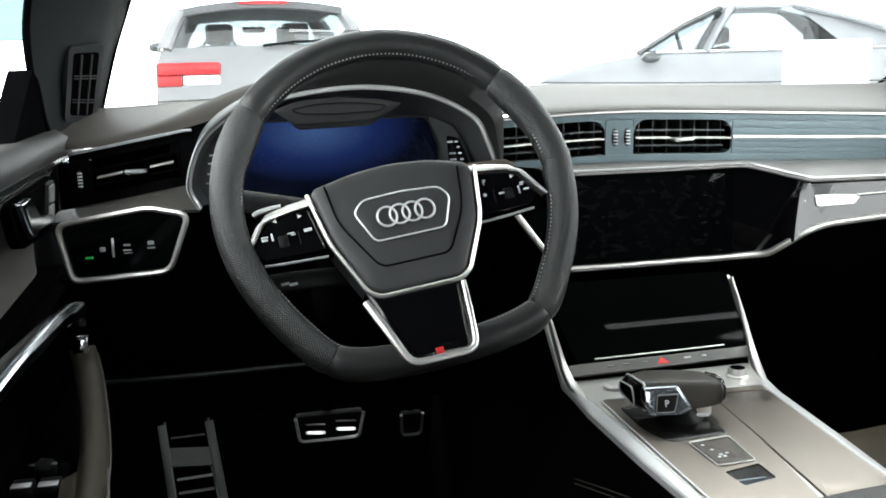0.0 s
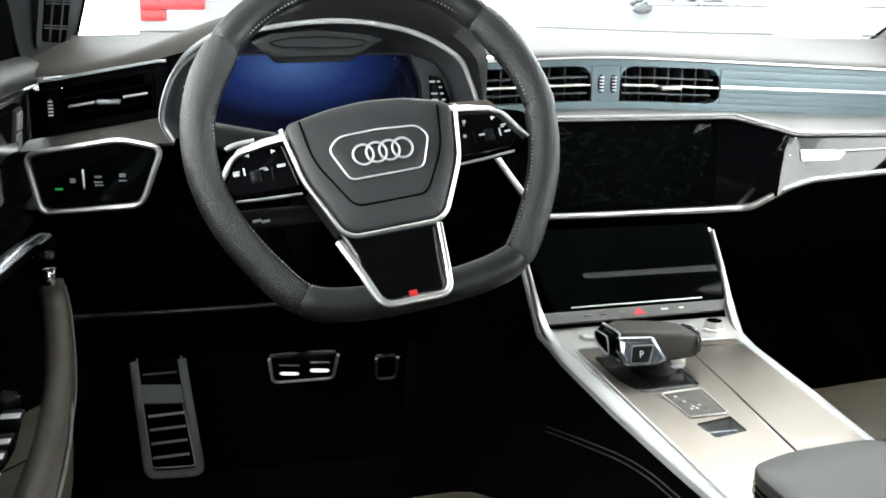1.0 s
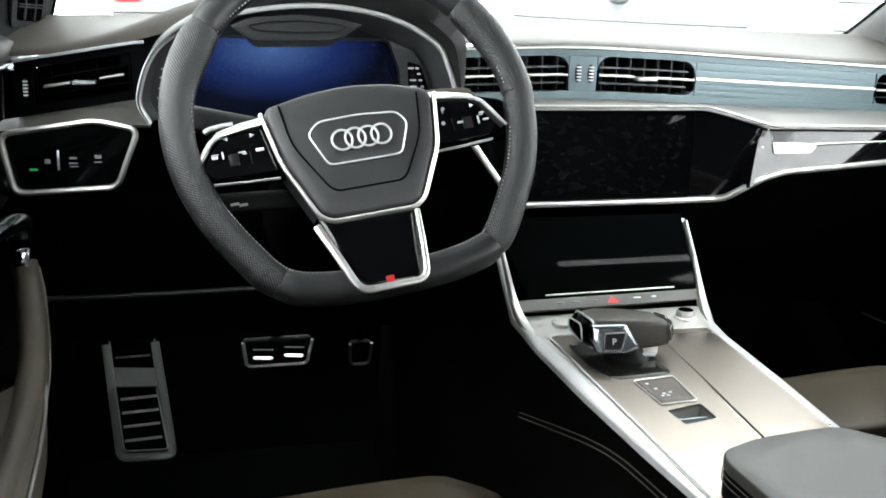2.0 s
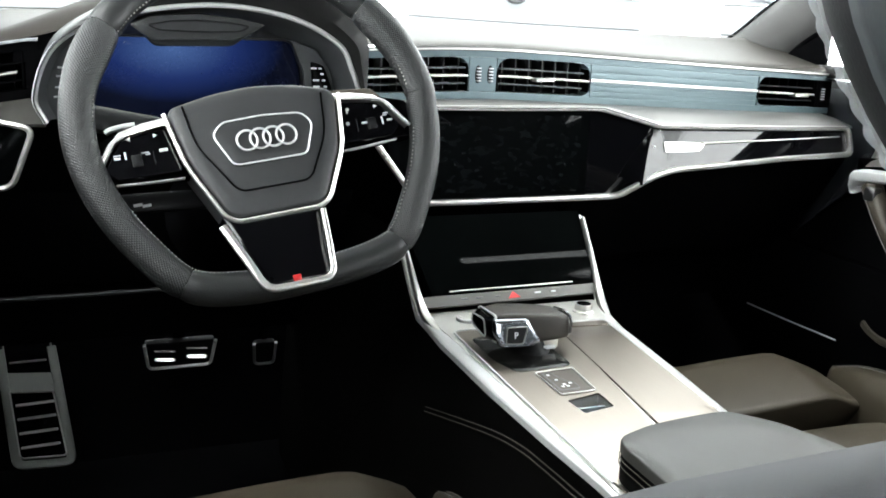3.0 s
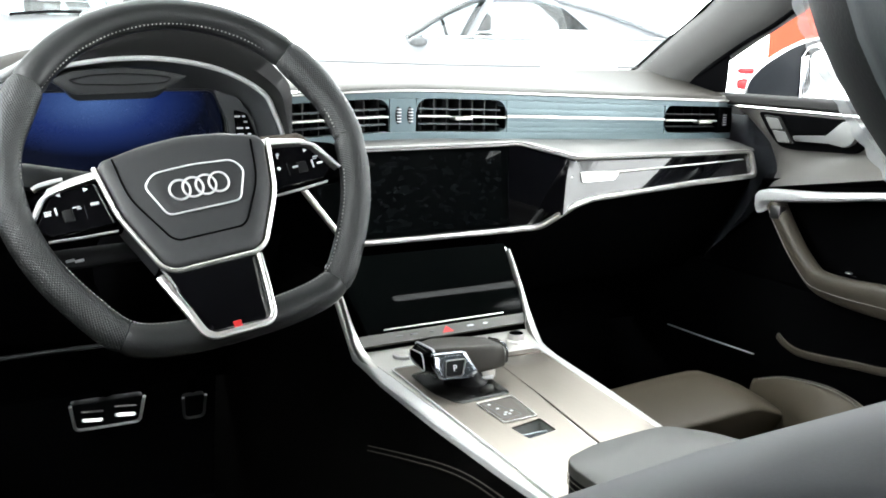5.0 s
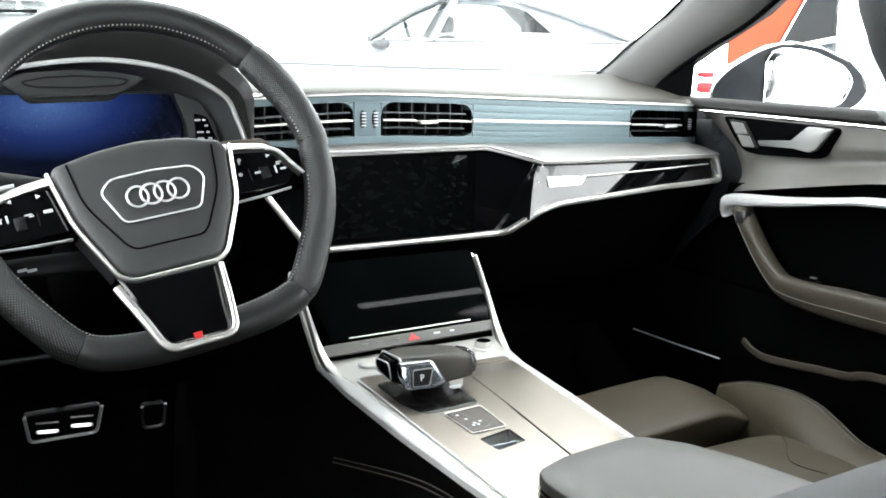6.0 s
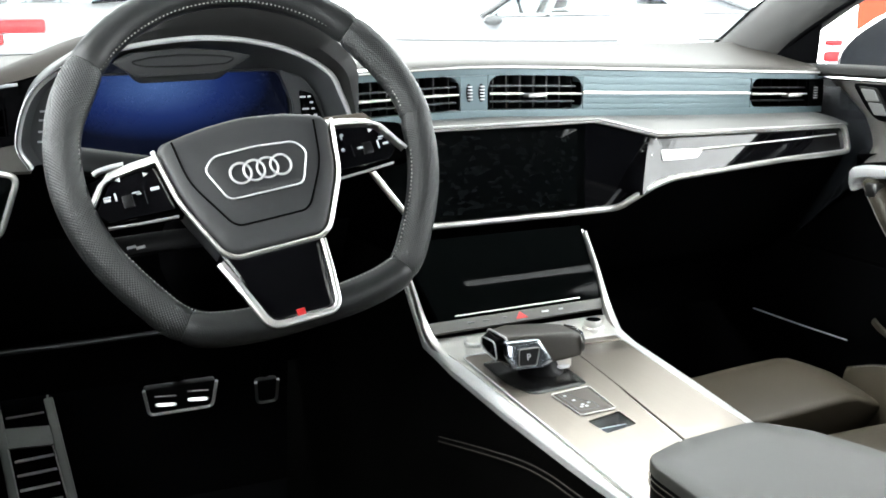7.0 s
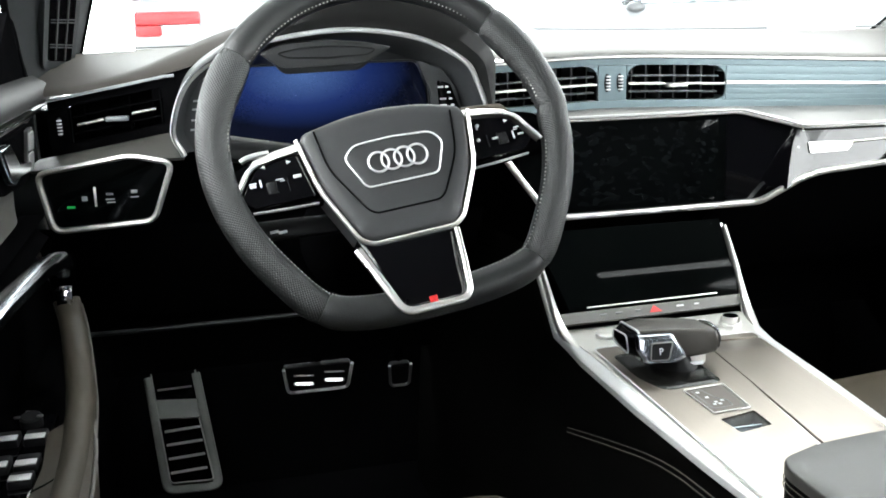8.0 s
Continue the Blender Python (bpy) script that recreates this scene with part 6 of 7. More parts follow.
bm = B()
slab(bm, lid_line, 0.010, lambda u, v, w: Vector((u, v, 0.667 + w)), 0.0028, 0.003, 6)
part("pad", bm, LIDSKIN, lid, smooth=45)
# lid side in blacker leather than the top, its shade painted in
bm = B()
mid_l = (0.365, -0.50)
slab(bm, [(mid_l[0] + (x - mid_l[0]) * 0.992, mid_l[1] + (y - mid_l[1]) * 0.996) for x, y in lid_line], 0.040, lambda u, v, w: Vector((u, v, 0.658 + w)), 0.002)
part("lid_side", bm, WALLSKIN, lid, "leather side of the lid, its shade painted black", smooth=45)
for z in (0.653, 0.647):
    bm = B()
    sweep(bm, [(p.x, p.y, z) for p in dense(rounded([(0.2548, -0.75, 0), (0.2538, -0.312, 0), (0.2616, -0.2945, 0), (0.302, -0.2795, 0), (0.388, -0.2715, 0)], 0.012, 3, False), 0.02, False)], 0.0006, seg=5)
    part("stitching", bm, DIMTHREAD, lid, "pale seam along the lid's edge")

# ---- pedals ------------------------------------------------------------------
PEDAL = mat("brushed_steel_pedal", (0.6, 0.6, 0.58), 0.3, 1.0, bump=0.1, vary=0.06)


BN = Vector((-0.21, -0.865, 0.455)).normalized()      # the bars are turned up to mirror the driver's window and look bright
BX = Vector((0, 0, 1)).cross(-BN).normalized() * -1
BY = BN.cross(BX).normalized()


def pedal(name, label, c, w, h, lean, pads, category, skin=SILVER):
    p = thing(name, tuple(c), label, category)
    c = Vector(c)
    up = Vector((0, math.sin(lean), math.cos(lean)))
    nrm = Vector((0, -math.cos(lean), math.sin(lean)))
    to = lambda u, v, d: c + Vector((u, 0, 0)) + up * v + nrm * d
    bm = B()
    slab(bm, xy([(-w * 0.5, h / 2), (-w * 0.44, -h / 2), (w * 0.44, -h / 2), (w * 0.5, h / 2)], 0.008), 0.012, to, 0.002)
    part("pad", bm, PLASTIC, p, "black rubber pad")
    bm = B()
    line = rounded([(-w * 0.5, h / 2), (-w * 0.44, -h / 2), (w * 0.44, -h / 2), (w * 0.5, h / 2)], 0.01, 4, False)
    sweep(bm, [to(q.x, q.y, 0.003) for q in line], 0.0028, 0.004, seg=8, up=BN, square=4)
    part("steel_frame", bm, skin, p, "steel frame")
    for u, v, a, b in pads:
        bm = B()
        mid = to(u, v, 0.006)
        slab(bm, xy([(-a / 2, b / 2), (-a / 2, -b / 2), (a / 2, -b / 2), (a / 2, b / 2)], 0.003), 0.005, lambda i, j, d: mid + BX * i + BY * j + BN * d, 0.0008)
        part("steel_bar", bm, PEDAL, p, "bright steel bar")
        # upper bar is a darker copy of the bar below, shade put in
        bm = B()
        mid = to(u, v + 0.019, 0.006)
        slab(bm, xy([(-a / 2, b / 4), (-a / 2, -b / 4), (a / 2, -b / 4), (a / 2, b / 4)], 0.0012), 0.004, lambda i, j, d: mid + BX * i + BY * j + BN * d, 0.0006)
        part("upper_bar", bm, STRIPGREY, p, "upper bar, a darker copy with shade painted in")
    bm = B()
    sweep(bm, [to(0, 0, -0.012), to(0, 0.12, -0.05), to(0, 0.25, -0.10)], 0.01, seg=8)
    part("lever", bm, DARK, p)


pedal("brake_pedal", "black brake pedal with bright steel bars", (-0.012, 0.685, 0.402), 0.120, 0.054, radians(-20), ((-0.026, -0.006, 0.036, 0.0056), (0.028, -0.004, 0.036, 0.0056)), "pedal")
# frame in the dim steel: footwell shade is in its colour
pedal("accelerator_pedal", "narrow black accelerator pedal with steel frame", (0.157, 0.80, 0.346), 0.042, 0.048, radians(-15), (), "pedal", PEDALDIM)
fr = thing("footrest", (-0.25, 0.72, 0.34), "steel footrest with black rubber ribs", "footrest")
A0, A1 = Vector((-0.262, 0.82, 0.434)), Vector((-0.2365, 0.62, 0.251))
ax = (A0 - A1)
nrm = Vector((0, -ax.z, ax.y)).normalized()
tof = lambda u, v, d: A1 + ax * v + Vector((u, 0, 0)) + nrm * d
bm = B()
slab(bm, xy([(-0.045, 1), (-0.047, 0.0), (0.045, 0.0), (0.038, 1)], 0.01), 0.006, tof, 0.001)
part("rubber_base", bm, DARK, fr)
AL = ax.length
def foot_frame(nm, pts, w, h, lift, m, lab, r=0.014):
    bm = B()
    path = dense([Vector(p) for p in rounded(pts, r, 5, False)], 0.012, False)
    sweep(bm, [tof(p.x, p.y / AL, lift) for p in path], w, h, seg=12, up=nrm, square=3.2)
    part(nm, bm, m, fr, lab)


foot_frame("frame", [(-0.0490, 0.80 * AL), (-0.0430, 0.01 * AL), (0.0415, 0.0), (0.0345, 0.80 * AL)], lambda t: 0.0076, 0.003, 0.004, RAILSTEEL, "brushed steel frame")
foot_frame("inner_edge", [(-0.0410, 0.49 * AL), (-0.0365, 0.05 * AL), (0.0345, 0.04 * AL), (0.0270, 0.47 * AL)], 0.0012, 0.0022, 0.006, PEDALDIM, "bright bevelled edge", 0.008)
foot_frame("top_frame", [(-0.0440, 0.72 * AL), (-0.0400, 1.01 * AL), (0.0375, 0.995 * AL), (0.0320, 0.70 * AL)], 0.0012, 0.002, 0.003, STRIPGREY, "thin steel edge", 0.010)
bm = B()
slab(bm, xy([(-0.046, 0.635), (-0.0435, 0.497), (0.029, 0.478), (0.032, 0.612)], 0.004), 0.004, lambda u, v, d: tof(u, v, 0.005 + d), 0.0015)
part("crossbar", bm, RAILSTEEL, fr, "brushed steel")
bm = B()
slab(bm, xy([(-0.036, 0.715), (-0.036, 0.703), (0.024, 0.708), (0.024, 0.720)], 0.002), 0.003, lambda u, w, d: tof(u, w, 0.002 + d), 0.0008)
part("rib", bm, STRIPGREY, fr, "steel rib, a darker copy with shade painted in")
# only the top rib is bright steel; the lower ones have shade painted in
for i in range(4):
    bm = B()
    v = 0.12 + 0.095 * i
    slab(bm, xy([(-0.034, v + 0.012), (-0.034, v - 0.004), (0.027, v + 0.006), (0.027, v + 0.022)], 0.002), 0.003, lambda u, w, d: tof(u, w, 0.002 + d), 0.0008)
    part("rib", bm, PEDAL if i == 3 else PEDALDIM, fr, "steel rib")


# ---- seats -------------------------------------------------------------------
def cushion_sheet(bm, x0, x1, y0, y1, top, crown, n=12, roll=0.03, depth=0.09):
    """A padded block: rounded edges, crowned top."""
    us, vs = lin(-1, 1, n), lin(-1, 1, n)
    def f(u, v):
        k = (1 - abs(u) ** 6) * (1 - abs(v) ** 6)
        return Vector(((x0 + x1) / 2 + (x1 - x0) / 2 * u, (y0 + y1) / 2 + (y1 - y0) / 2 * v, top - roll * (1 - k) + crown * (1 - u * u) * (1 - v * v)))
    grid(bm, us, vs, f, (0, 0, -depth))
    return bm


def outer_bolster(st, xc, dy):
    """The wide wing beside the cushion: a padded slope up to a piped crest."""
    crest = smooth_line([(xc + x, dy + y, z) for x, y, z in ((0.209, 0.155, 0.476), (0.205, 0.083, 0.503), (0.206, 0.005, 0.514), (0.201, -0.05, 0.512), (0.190, -0.09, 0.505), (0.172, -0.165, 0.492), (0.168, -0.29, 0.492))], 8)
    foot = smooth_line([(xc + x, dy + y, z) for x, y, z in ((0.192, 0.150, 0.446), (0.168, 0.075, 0.464), (0.149, 0.0, 0.472), (0.129, -0.05, 0.475), (0.114, -0.09, 0.476), (0.096, -0.158, 0.476), (0.094, -0.29, 0.476))], 8)
    bm = B()
    rings = []
    for f, c in zip(foot, crest):
        f, c = Vector(f), Vector(c)
        rings.append([f + Vector((0, 0, -0.07)), f, f.lerp(c, 0.25) + Vector((0, 0, 0.006)), f.lerp(c, 0.55) + Vector((0, 0, 0.009)), f.lerp(c, 0.85) + Vector((0, 0, 0.005)), c,
                      c + Vector((0.010, 0, -0.003)), c + Vector((0.022, 0, -0.014)), c + Vector((0.027, 0, -0.04)), c + Vector((0.027, 0, -0.14))])
    loft(bm, rings)
    bo = part("side_bolster", bm, SEAT, st, "broad leather side bolster", smooth=70)
    bm = B()
    sweep(bm, [Vector(c) + Vector((0, 0, 0.0006)) for c in crest], 0.0016, seg=6)
    part("piping", bm, DIMTHREAD, bo, "thin piping along the crest")
    for k in range(2, len(crest) - 1):
        a, b = Vector(crest[k]) + Vector((-0.008, 0, 0.0012)), Vector(crest[k + 1]) + Vector((-0.008, 0, 0.0012))
        bm = B()
        sweep(bm, [a.lerp(b, 0.1), a.lerp(b, 0.75)], 0.0008, seg=5)
        part("stitch", bm, THREAD, bo)


FILM = bpy.data.materials.new("cloudy_clear_plastic")
FILM.use_nodes = True
nt = FILM.node_tree
nt.nodes.clear()
o, tr, di, tl, ad, mx = (nt.nodes.new(k) for k in ("ShaderNodeOutputMaterial", "ShaderNodeBsdfTransparent", "ShaderNodeBsdfDiffuse", "ShaderNodeBsdfTranslucent", "ShaderNodeAddShader", "ShaderNodeMixShader"))
di.inputs[0].default_value = (0.35, 0.36, 0.37, 1)
tl.inputs[0].default_value = (0.45, 0.46, 0.47, 1)
mx.inputs[0].default_value = 0.3
nt.links.new(di.outputs[0], ad.inputs[0])
nt.links.new(tl.outputs[0], ad.inputs[1])
nt.links.new(tr.outputs[0], mx.inputs[1])
nt.links.new(ad.outputs[0], mx.inputs[2])
nt.links.new(mx.outputs[0], o.inputs[0])
# grey-green light on the headrest's back is put into this skin's colour
HEADBACK = mat("lit_headrest_skin", (0.05, 0.058, 0.062), 0.5, spec=0.3, bump=0.05, grain=1500, scale=14)


def front_seat(xc, dy, db, thigh, lab, covered=False, rise=0.0):
    """dy: where the cushion ends in front; db: shift of the backrest."""
    st = thing("front_seat", (xc, -0.4 + db, 0.3), lab, "car seat", "front seats")
    bm = B()
    cushion_sheet(bm, xc - 0.175, xc + 0.175, -0.42 + dy, 0.0 + dy, 0.462 + rise, 0.012, 18, 0.03)
    part("cushion", bm, SEAT, st, "leather seat cushion", smooth=70)
    if thigh:
        bm = B()
        us = lin(0, 1, 20)
        rings = [[(xc - 0.19 + 0.385 * u, dy + 0.085, 0.40) for u in us]]
        for y, z in ((0.040, 0.462), (0.041, 0.468), (0.050, 0.472), (0.10, 0.479), (0.15, 0.484), (0.178, 0.482), (0.196, 0.472), (0.204, 0.455), (0.200, 0.43), (0.17, 0.40)):
            rings.append([(xc - 0.19 + 0.385 * u, dy + y + 0.014 * math.sin(math.pi * u) * (y > 0.1), z + 0.007 * min(1, u * 4) + 0.009 * max(0.0, 1 - abs(u - 0.75) / 0.4) - 0.026 * max(0.0, (u - 0.78) / 0.22) - 0.018 * abs(2 * u - 1) ** 18) for u in us])
        loft(bm, rings, closed=False)
        part("thigh_support", bm, SEAT, st, "leather front thigh support", smooth=70)
    for s in (-1, 1):
        if thigh and s > 0:
            outer_bolster(st, xc, dy)
            continue
        bm = B()
        pts = smooth_line([(xc + s * 0.196, dy - 0.01 + 0.17 * thigh, 0.415), (xc + s * 0.204, dy - 0.03 + 0.155 * thigh, 0.445), (xc + s * 0.222, dy - 0.09 + 0.11 * thigh, 0.464), (xc + s * 0.230, dy - 0.15, 0.474), (xc + s * 0.230, dy - 0.42, 0.478)], 8)
        rad = lambda t: 0.02 + 0.028 * min(1, t * 2.5)
        sweep(bm, pts, lambda t: 0.016 + 0.026 * min(1, t * 2.5), rad, seg=16, up=(0, 0, 1), square=2.3)
        bo = part("side_bolster", bm, SEAT, st, "leather side bolster", smooth=70)
        bm = B()
        sweep(bm, [Vector(p) + Vector((s * 0.006, 0, rad(i / len(pts)) + 0.0002)) for i, p in enumerate(pts)], 0.0013, seg=6)
        part("piping", bm, DIMTHREAD, bo, "thin piping")
    bm = B()
    sweep(bm, smooth_line([(xc + 0.108, dy - 0.055, 0.4725 + rise), (xc + 0.080, dy - 0.10, 0.4735 + rise), (xc + 0.035, dy - 0.150, 0.4740 + rise), (xc + 0.045, dy - 0.20, 0.4745 + rise)], 8), 0.0007, seg=6)
    part("seam", bm, DIMTHREAD, st, "pale seam on the cushion")
    bm = B()
    rings = []
    for h, w, y, t in ((0.44, 0.20, -0.52, 0.07), (0.60, 0.21, -0.62, 0.07), (0.75, 0.215, -0.72, 0.06), (0.88, 0.20, -0.83, 0.055), (0.925, 0.19, -0.870, 0.05), (0.946, 0.160, -0.888, 0.044), (0.955, 0.138, -0.900, 0.033), (0.9575, 0.09, -0.908, 0.02)):
        ring = []
        for k in range(32):
            q = 2 * math.pi * k / 32
            c, sn = math.cos(q), math.sin(q)
            e = 0.55
            wing = 0.03 * (abs(c) ** 4) * (sn > -0.2) * min(1, (0.99 - h) * 5)
            ring.append((xc + w * 1.2 * math.copysign(abs(c) ** e, c), db + 0.014 + y + t * math.copysign(abs(sn) ** e, sn) + wing, h - 0.003 + 0.012 * (1 - abs(c))))
        rings.append(ring)
    loft(bm, rings)
    part("backrest", bm, SHOULDER, st, "dark leather backrest", smooth=70)
    def pad(h, deg, out=0.0):
        """A point of the headrest's skin at height h; deg runs round from the far side by way of the front."""
        u = min(1.0, max(0.001, (h - 0.9826) / 0.0492))
        k = 0.60 + 0.40 * (1 - (1 - u) ** 1.48) ** (1 / 1.48)
        if h > 1.12:
            k *= math.sqrt(max(0.05, 1 - ((h - 1.12) / 0.05) ** 2))
        c, sn = math.cos(math.radians(deg)), math.sin(math.radians(deg))
        return (xc + 0.0042 + (0.0973 * k + out) * math.copysign(abs(c) ** 0.774, c), db - 0.8836 + 0.3 * (h - 1.05) + (0.0636 * k + out) * math.copysign(abs(sn) ** 0.774, sn), h)
    hs = lin(0.9826, 1.032, 10) + [1.06, 1.09, 1.12, 1.145, 1.16, 1.168]
    bm = B()
    loft(bm, [[pad(h, d) for d in lin(0, 354, 60)] for h in hs])
    hr = part("headrest", bm, SEATDARK, st, "dark leather headrest", smooth=70)
    bm = B()
    loft(bm, [[pad(h, d, o) for d, o in [(162, -0.001), (163, 0.0006)] + [(q, 0.0008) for q in lin(166, 380, 37)] + [(383, 0.0006), (384, -0.001)]] for h in hs[1:]], closed=False, caps=False)
    part("back_panel", bm, HEADBACK, hr, "smooth headrest back, its grey-green light painted in", smooth=70)
    if covered:
        rnd = random.Random(4)
        lump = [rnd.uniform(0.6, 1.3) for _ in range(80)]
        bm = B()
        rings = []
        for h in lin(0.9826, 1.06, 120):
            w = (h - 0.9826) / 0.0034
            rings.append([pad(h, d, 0.0032 * o * (0.82 + 0.22 * lump[int(w)] * abs(math.sin(math.pi * w)))) for d, o in zip(lin(100, 143, 14), [0.2, 0.7] + [1.0] * 9 + [0.9, 0.6, 0.2])])
        loft(bm, rings, closed=False, caps=False)
        part("cover_edge", bm, FILM, hr, "crinkled clear plastic cover", smooth=70)
    for s in (-1, 1):
        bm = B()
        sweep(bm, [(xc + s * 0.035, db - 0.92, 0.93), (xc + s * 0.035, db - 0.92, 1.0)], 0.006, seg=8)
        part("post", bm, CHROME, hr, "chrome headrest post")


front_seat(0.0, -0.17, 0.0, 1, "brown-grey leather driver's seat behind the wheel", True)
front_seat(0.756, 0.03, 0.02, 1, "dark leather passenger seat with thigh support pulled out", rise=0.022)


# ---- cars and things in the hall ---------------------------------------------
CARGREY = mat("dark_grey_metallic_paint", (0.10, 0.102, 0.108), 0.45, 0.0, coat=0.15, bump=0)
CARBLUE = mat("blue_grey_metallic_paint", (0.15, 0.156, 0.167), 0.45, 0.0, coat=0.15, bump=0)
TINT = bpy.data.materials.new("clear_car_window")
TINT.use_nodes = True
nt = TINT.node_tree
nt.nodes.clear()
o, tr, gl, mx = (nt.nodes.new(k) for k in ("ShaderNodeOutputMaterial", "ShaderNodeBsdfTransparent", "ShaderNodeBsdfGlossy", "ShaderNodeMixShader"))
tr.inputs[0].default_value = (0.62, 0.65, 0.66, 1)
gl.inputs["Roughness"].default_value = 0.03
mx.inputs[0].default_value = 0.1
nt.links.new(tr.outputs[0], mx.inputs[1])
nt.links.new(gl.outputs[0], mx.inputs[2])
nt.links.new(mx.outputs[0], o.inputs[0])
CARTRIM = mat("dark_window_frame", (0.035, 0.037, 0.04), 0.5)
TINTDARK = TINT.copy()
TINTDARK.name = "shaded_car_window"
TINTDARK.node_tree.nodes["Transparent BSDF"].inputs[0].default_value = (0.56, 0.58, 0.59, 1)
TINTDARK.node_tree.nodes["Mix Shader"].inputs[0].default_value = 0.03
TAIL = mat("red_tail_lamp", (0.26, 0.006, 0.009), 0.3, spec=0.2, coat=0.1, bump=0)
TYRE = mat("black_tyre", (0.012, 0.012, 0.012), 0.8)


def parked_car(label, M, paint, L, hw, belt, roofz, xs, rear_lamps, seats=True, mid=(-0.09, -0.13), mirror_z=0.085, roof_skin=None, pane=TINT):
    """A whole car: x forward, y left. xs: bonnet line, windscreen base and top, rear window top and base."""
    car = thing("parked_car", tuple(M.translation), label, "car")
    T = lambda x, y, z: M @ Vector((x, y, z))
    xb, xa, xf, xr, xc = xs
    f, r = L / 2, -L / 2
    def section(x, w, zt, zl=0.22):
        h = zt - zl
        half = [(w * 0.96, zl), (w, zl + 0.25 * h), (w, zl + 0.6 * h), (w * 0.985, zl + 0.85 * h), (w * 0.94, zl + 0.97 * h), (w * 0.85, zt), (w * 0.4, zt + 0.012)]
        pts = [(x, a, b) for a, b in half] + [(x, -a, b) for a, b in half[::-1]]
        return [T(*p) for p in pts] + [T(x, -w * 0.9, zl - 0.02), T(x, w * 0.9, zl - 0.02)]
    bm = B()
    st = [(r, hw * 0.80, belt - 0.30), (r + 0.04, hw * 0.93, belt - 0.06), (r + 0.22, hw * 0.985, belt - 0.005), (xc, hw, belt), (0, hw, belt), (xa, hw, belt - 0.01), (xb, hw * 0.97, belt - 0.12), (f - 0.25, hw * 0.9, belt - 0.24), (f - 0.05, hw * 0.75, belt - 0.36), (f, hw * 0.6, belt - 0.45)]
    st.sort(key=lambda q: q[0])
    loft(bm, [section(*q) for q in st])
    part("body", bm, paint, car, smooth=50)
    wr = hw * 0.72
    top = lambda x: roofz - 0.05 * ((x - (xf + xr) / 2) / (xf - xr)) ** 2
    bm = B()
    grid(bm, lin(xr, xf, 10), lin(-1, 1, 9), lambda x, v: T(x, wr * v, top(x) - 0.035 * v * v), tuple(M.to_3x3() @ Vector((0, 0, -0.03))))
    part("roof", bm, roof_skin or paint, car, smooth=60)
    base = belt - 0.01
    for s in (-1, 1):
        pil = {"front_pillar": ((xa, s * hw * 0.93, base), (xf, s * wr, top(xf) - 0.04)), "middle_pillar": ((mid[0], s * hw * 0.95, base), (mid[1], s * wr, top(mid[1]) - 0.035)),
               "rear_pillar": ((xc, s * hw * 0.90, base), (xr, s * wr, top(xr) - 0.04))}
        for nm, (a, b) in pil.items():
            bm = B()
            m = [(a[i] + b[i]) / 2 + (0.03 if i == 2 else 0) for i in range(3)]
            w = 0.14 if nm == "front_pillar" else 0.07 if nm != "rear_pillar" else 0.10
            sweep(bm, [T(*p) for p in smooth_line([a, m, b], 6)], w * 0.7, 0.03, seg=8, square=3)
            part(nm, bm, CARTRIM if nm == "front_pillar" else paint, car)
        A, Bt, C = pil["front_pillar"], pil["middle_pillar"], pil["rear_pillar"]
        for a, b in ((A, Bt), (Bt, C)):
            bm = B()
            q = [T(*a[0]), T(*b[0]), T(*b[1]), T(*a[1])]
            off = (M.to_3x3() @ Vector((0, -s * 0.02, 0)))
            loft(bm, [[p + off for p in q], [p + off * 1.4 for p in q]])
            part("side_window", bm, pane, car).visible_shadow = False
        bm = B()
        sweep(bm, [T(xa, s * hw * 0.945, base + 0.005), T(0, s * hw * 0.96, base + 0.006), T(xc, s * hw * 0.92, base + 0.005)], 0.008, seg=6)
        part("window_trim", bm, CHROME, car, "chrome window line")
        # mirror
        bm = B()
        rings = []
        for d, k in ((0, 0.5), (0.04, 1), (0.10, 1.0), (0.15, 0.8), (0.17, 0.4)):
            rings.append([T(xa - 0.10 + 0.10 * k * math.cos(q) - 0.02, s * (hw * 1.0 + 0.04 + d), base + mirror_z + 0.055 * k * math.sin(q)) for q in lin(0, 2 * math.pi * 11 / 12, 12)])
        loft(bm, rings)
        sweep(bm, [T(xa - 0.16, s * hw * 0.95, base), T(xa - 0.16, s * (hw + 0.08), base + mirror_z - 0.02)], 0.025, seg=6)
        part("mirror", bm, CARTRIM, car)
        for x in (L * 0.30, -L * 0.29):
            wl = thing("wheel", (0, 0, 0))
            wl.parent = car
            wl.matrix_parent_inverse = Matrix.Translation(M.translation).inverted()
            for nm, r0, r1, mm in (("tyre", 0.25, 0.34, TYRE), ("rim", 0.03, 0.25, ALU)):
                bm = B()
                rings = []
                for y, rr in ((hw - 0.2, r0), (hw - 0.2, r1 - 0.02), (hw - 0.15, r1), (hw - 0.03, r1), (hw + 0.01, r1 - 0.03), (hw + 0.0, r0)):
                    rings.append([T(x + rr * math.cos(q), s * y, 0.34 + rr * math.sin(q)) for q in lin(0, 2 * math.pi * 23 / 24, 24)])
                loft(bm, rings)
                part(nm, bm, mm, wl)
    for nm, a, b in (("windscreen", (xa, hw * 0.9, base), (xf, wr * 0.97, top(xf) - 0.02)), ("rear_window", (xc, hw * 0.86, base), (xr, wr * 0.97, top(xr) - 0.02))):
        bm = B()
        q = [T(*a), T(a[0], -a[1], a[2]), T(b[0], -b[1], b[2]), T(*b)]
        off = M.to_3x3() @ Vector((0, 0, 0.006))
        loft(bm, [q, [p + off for p in q]])
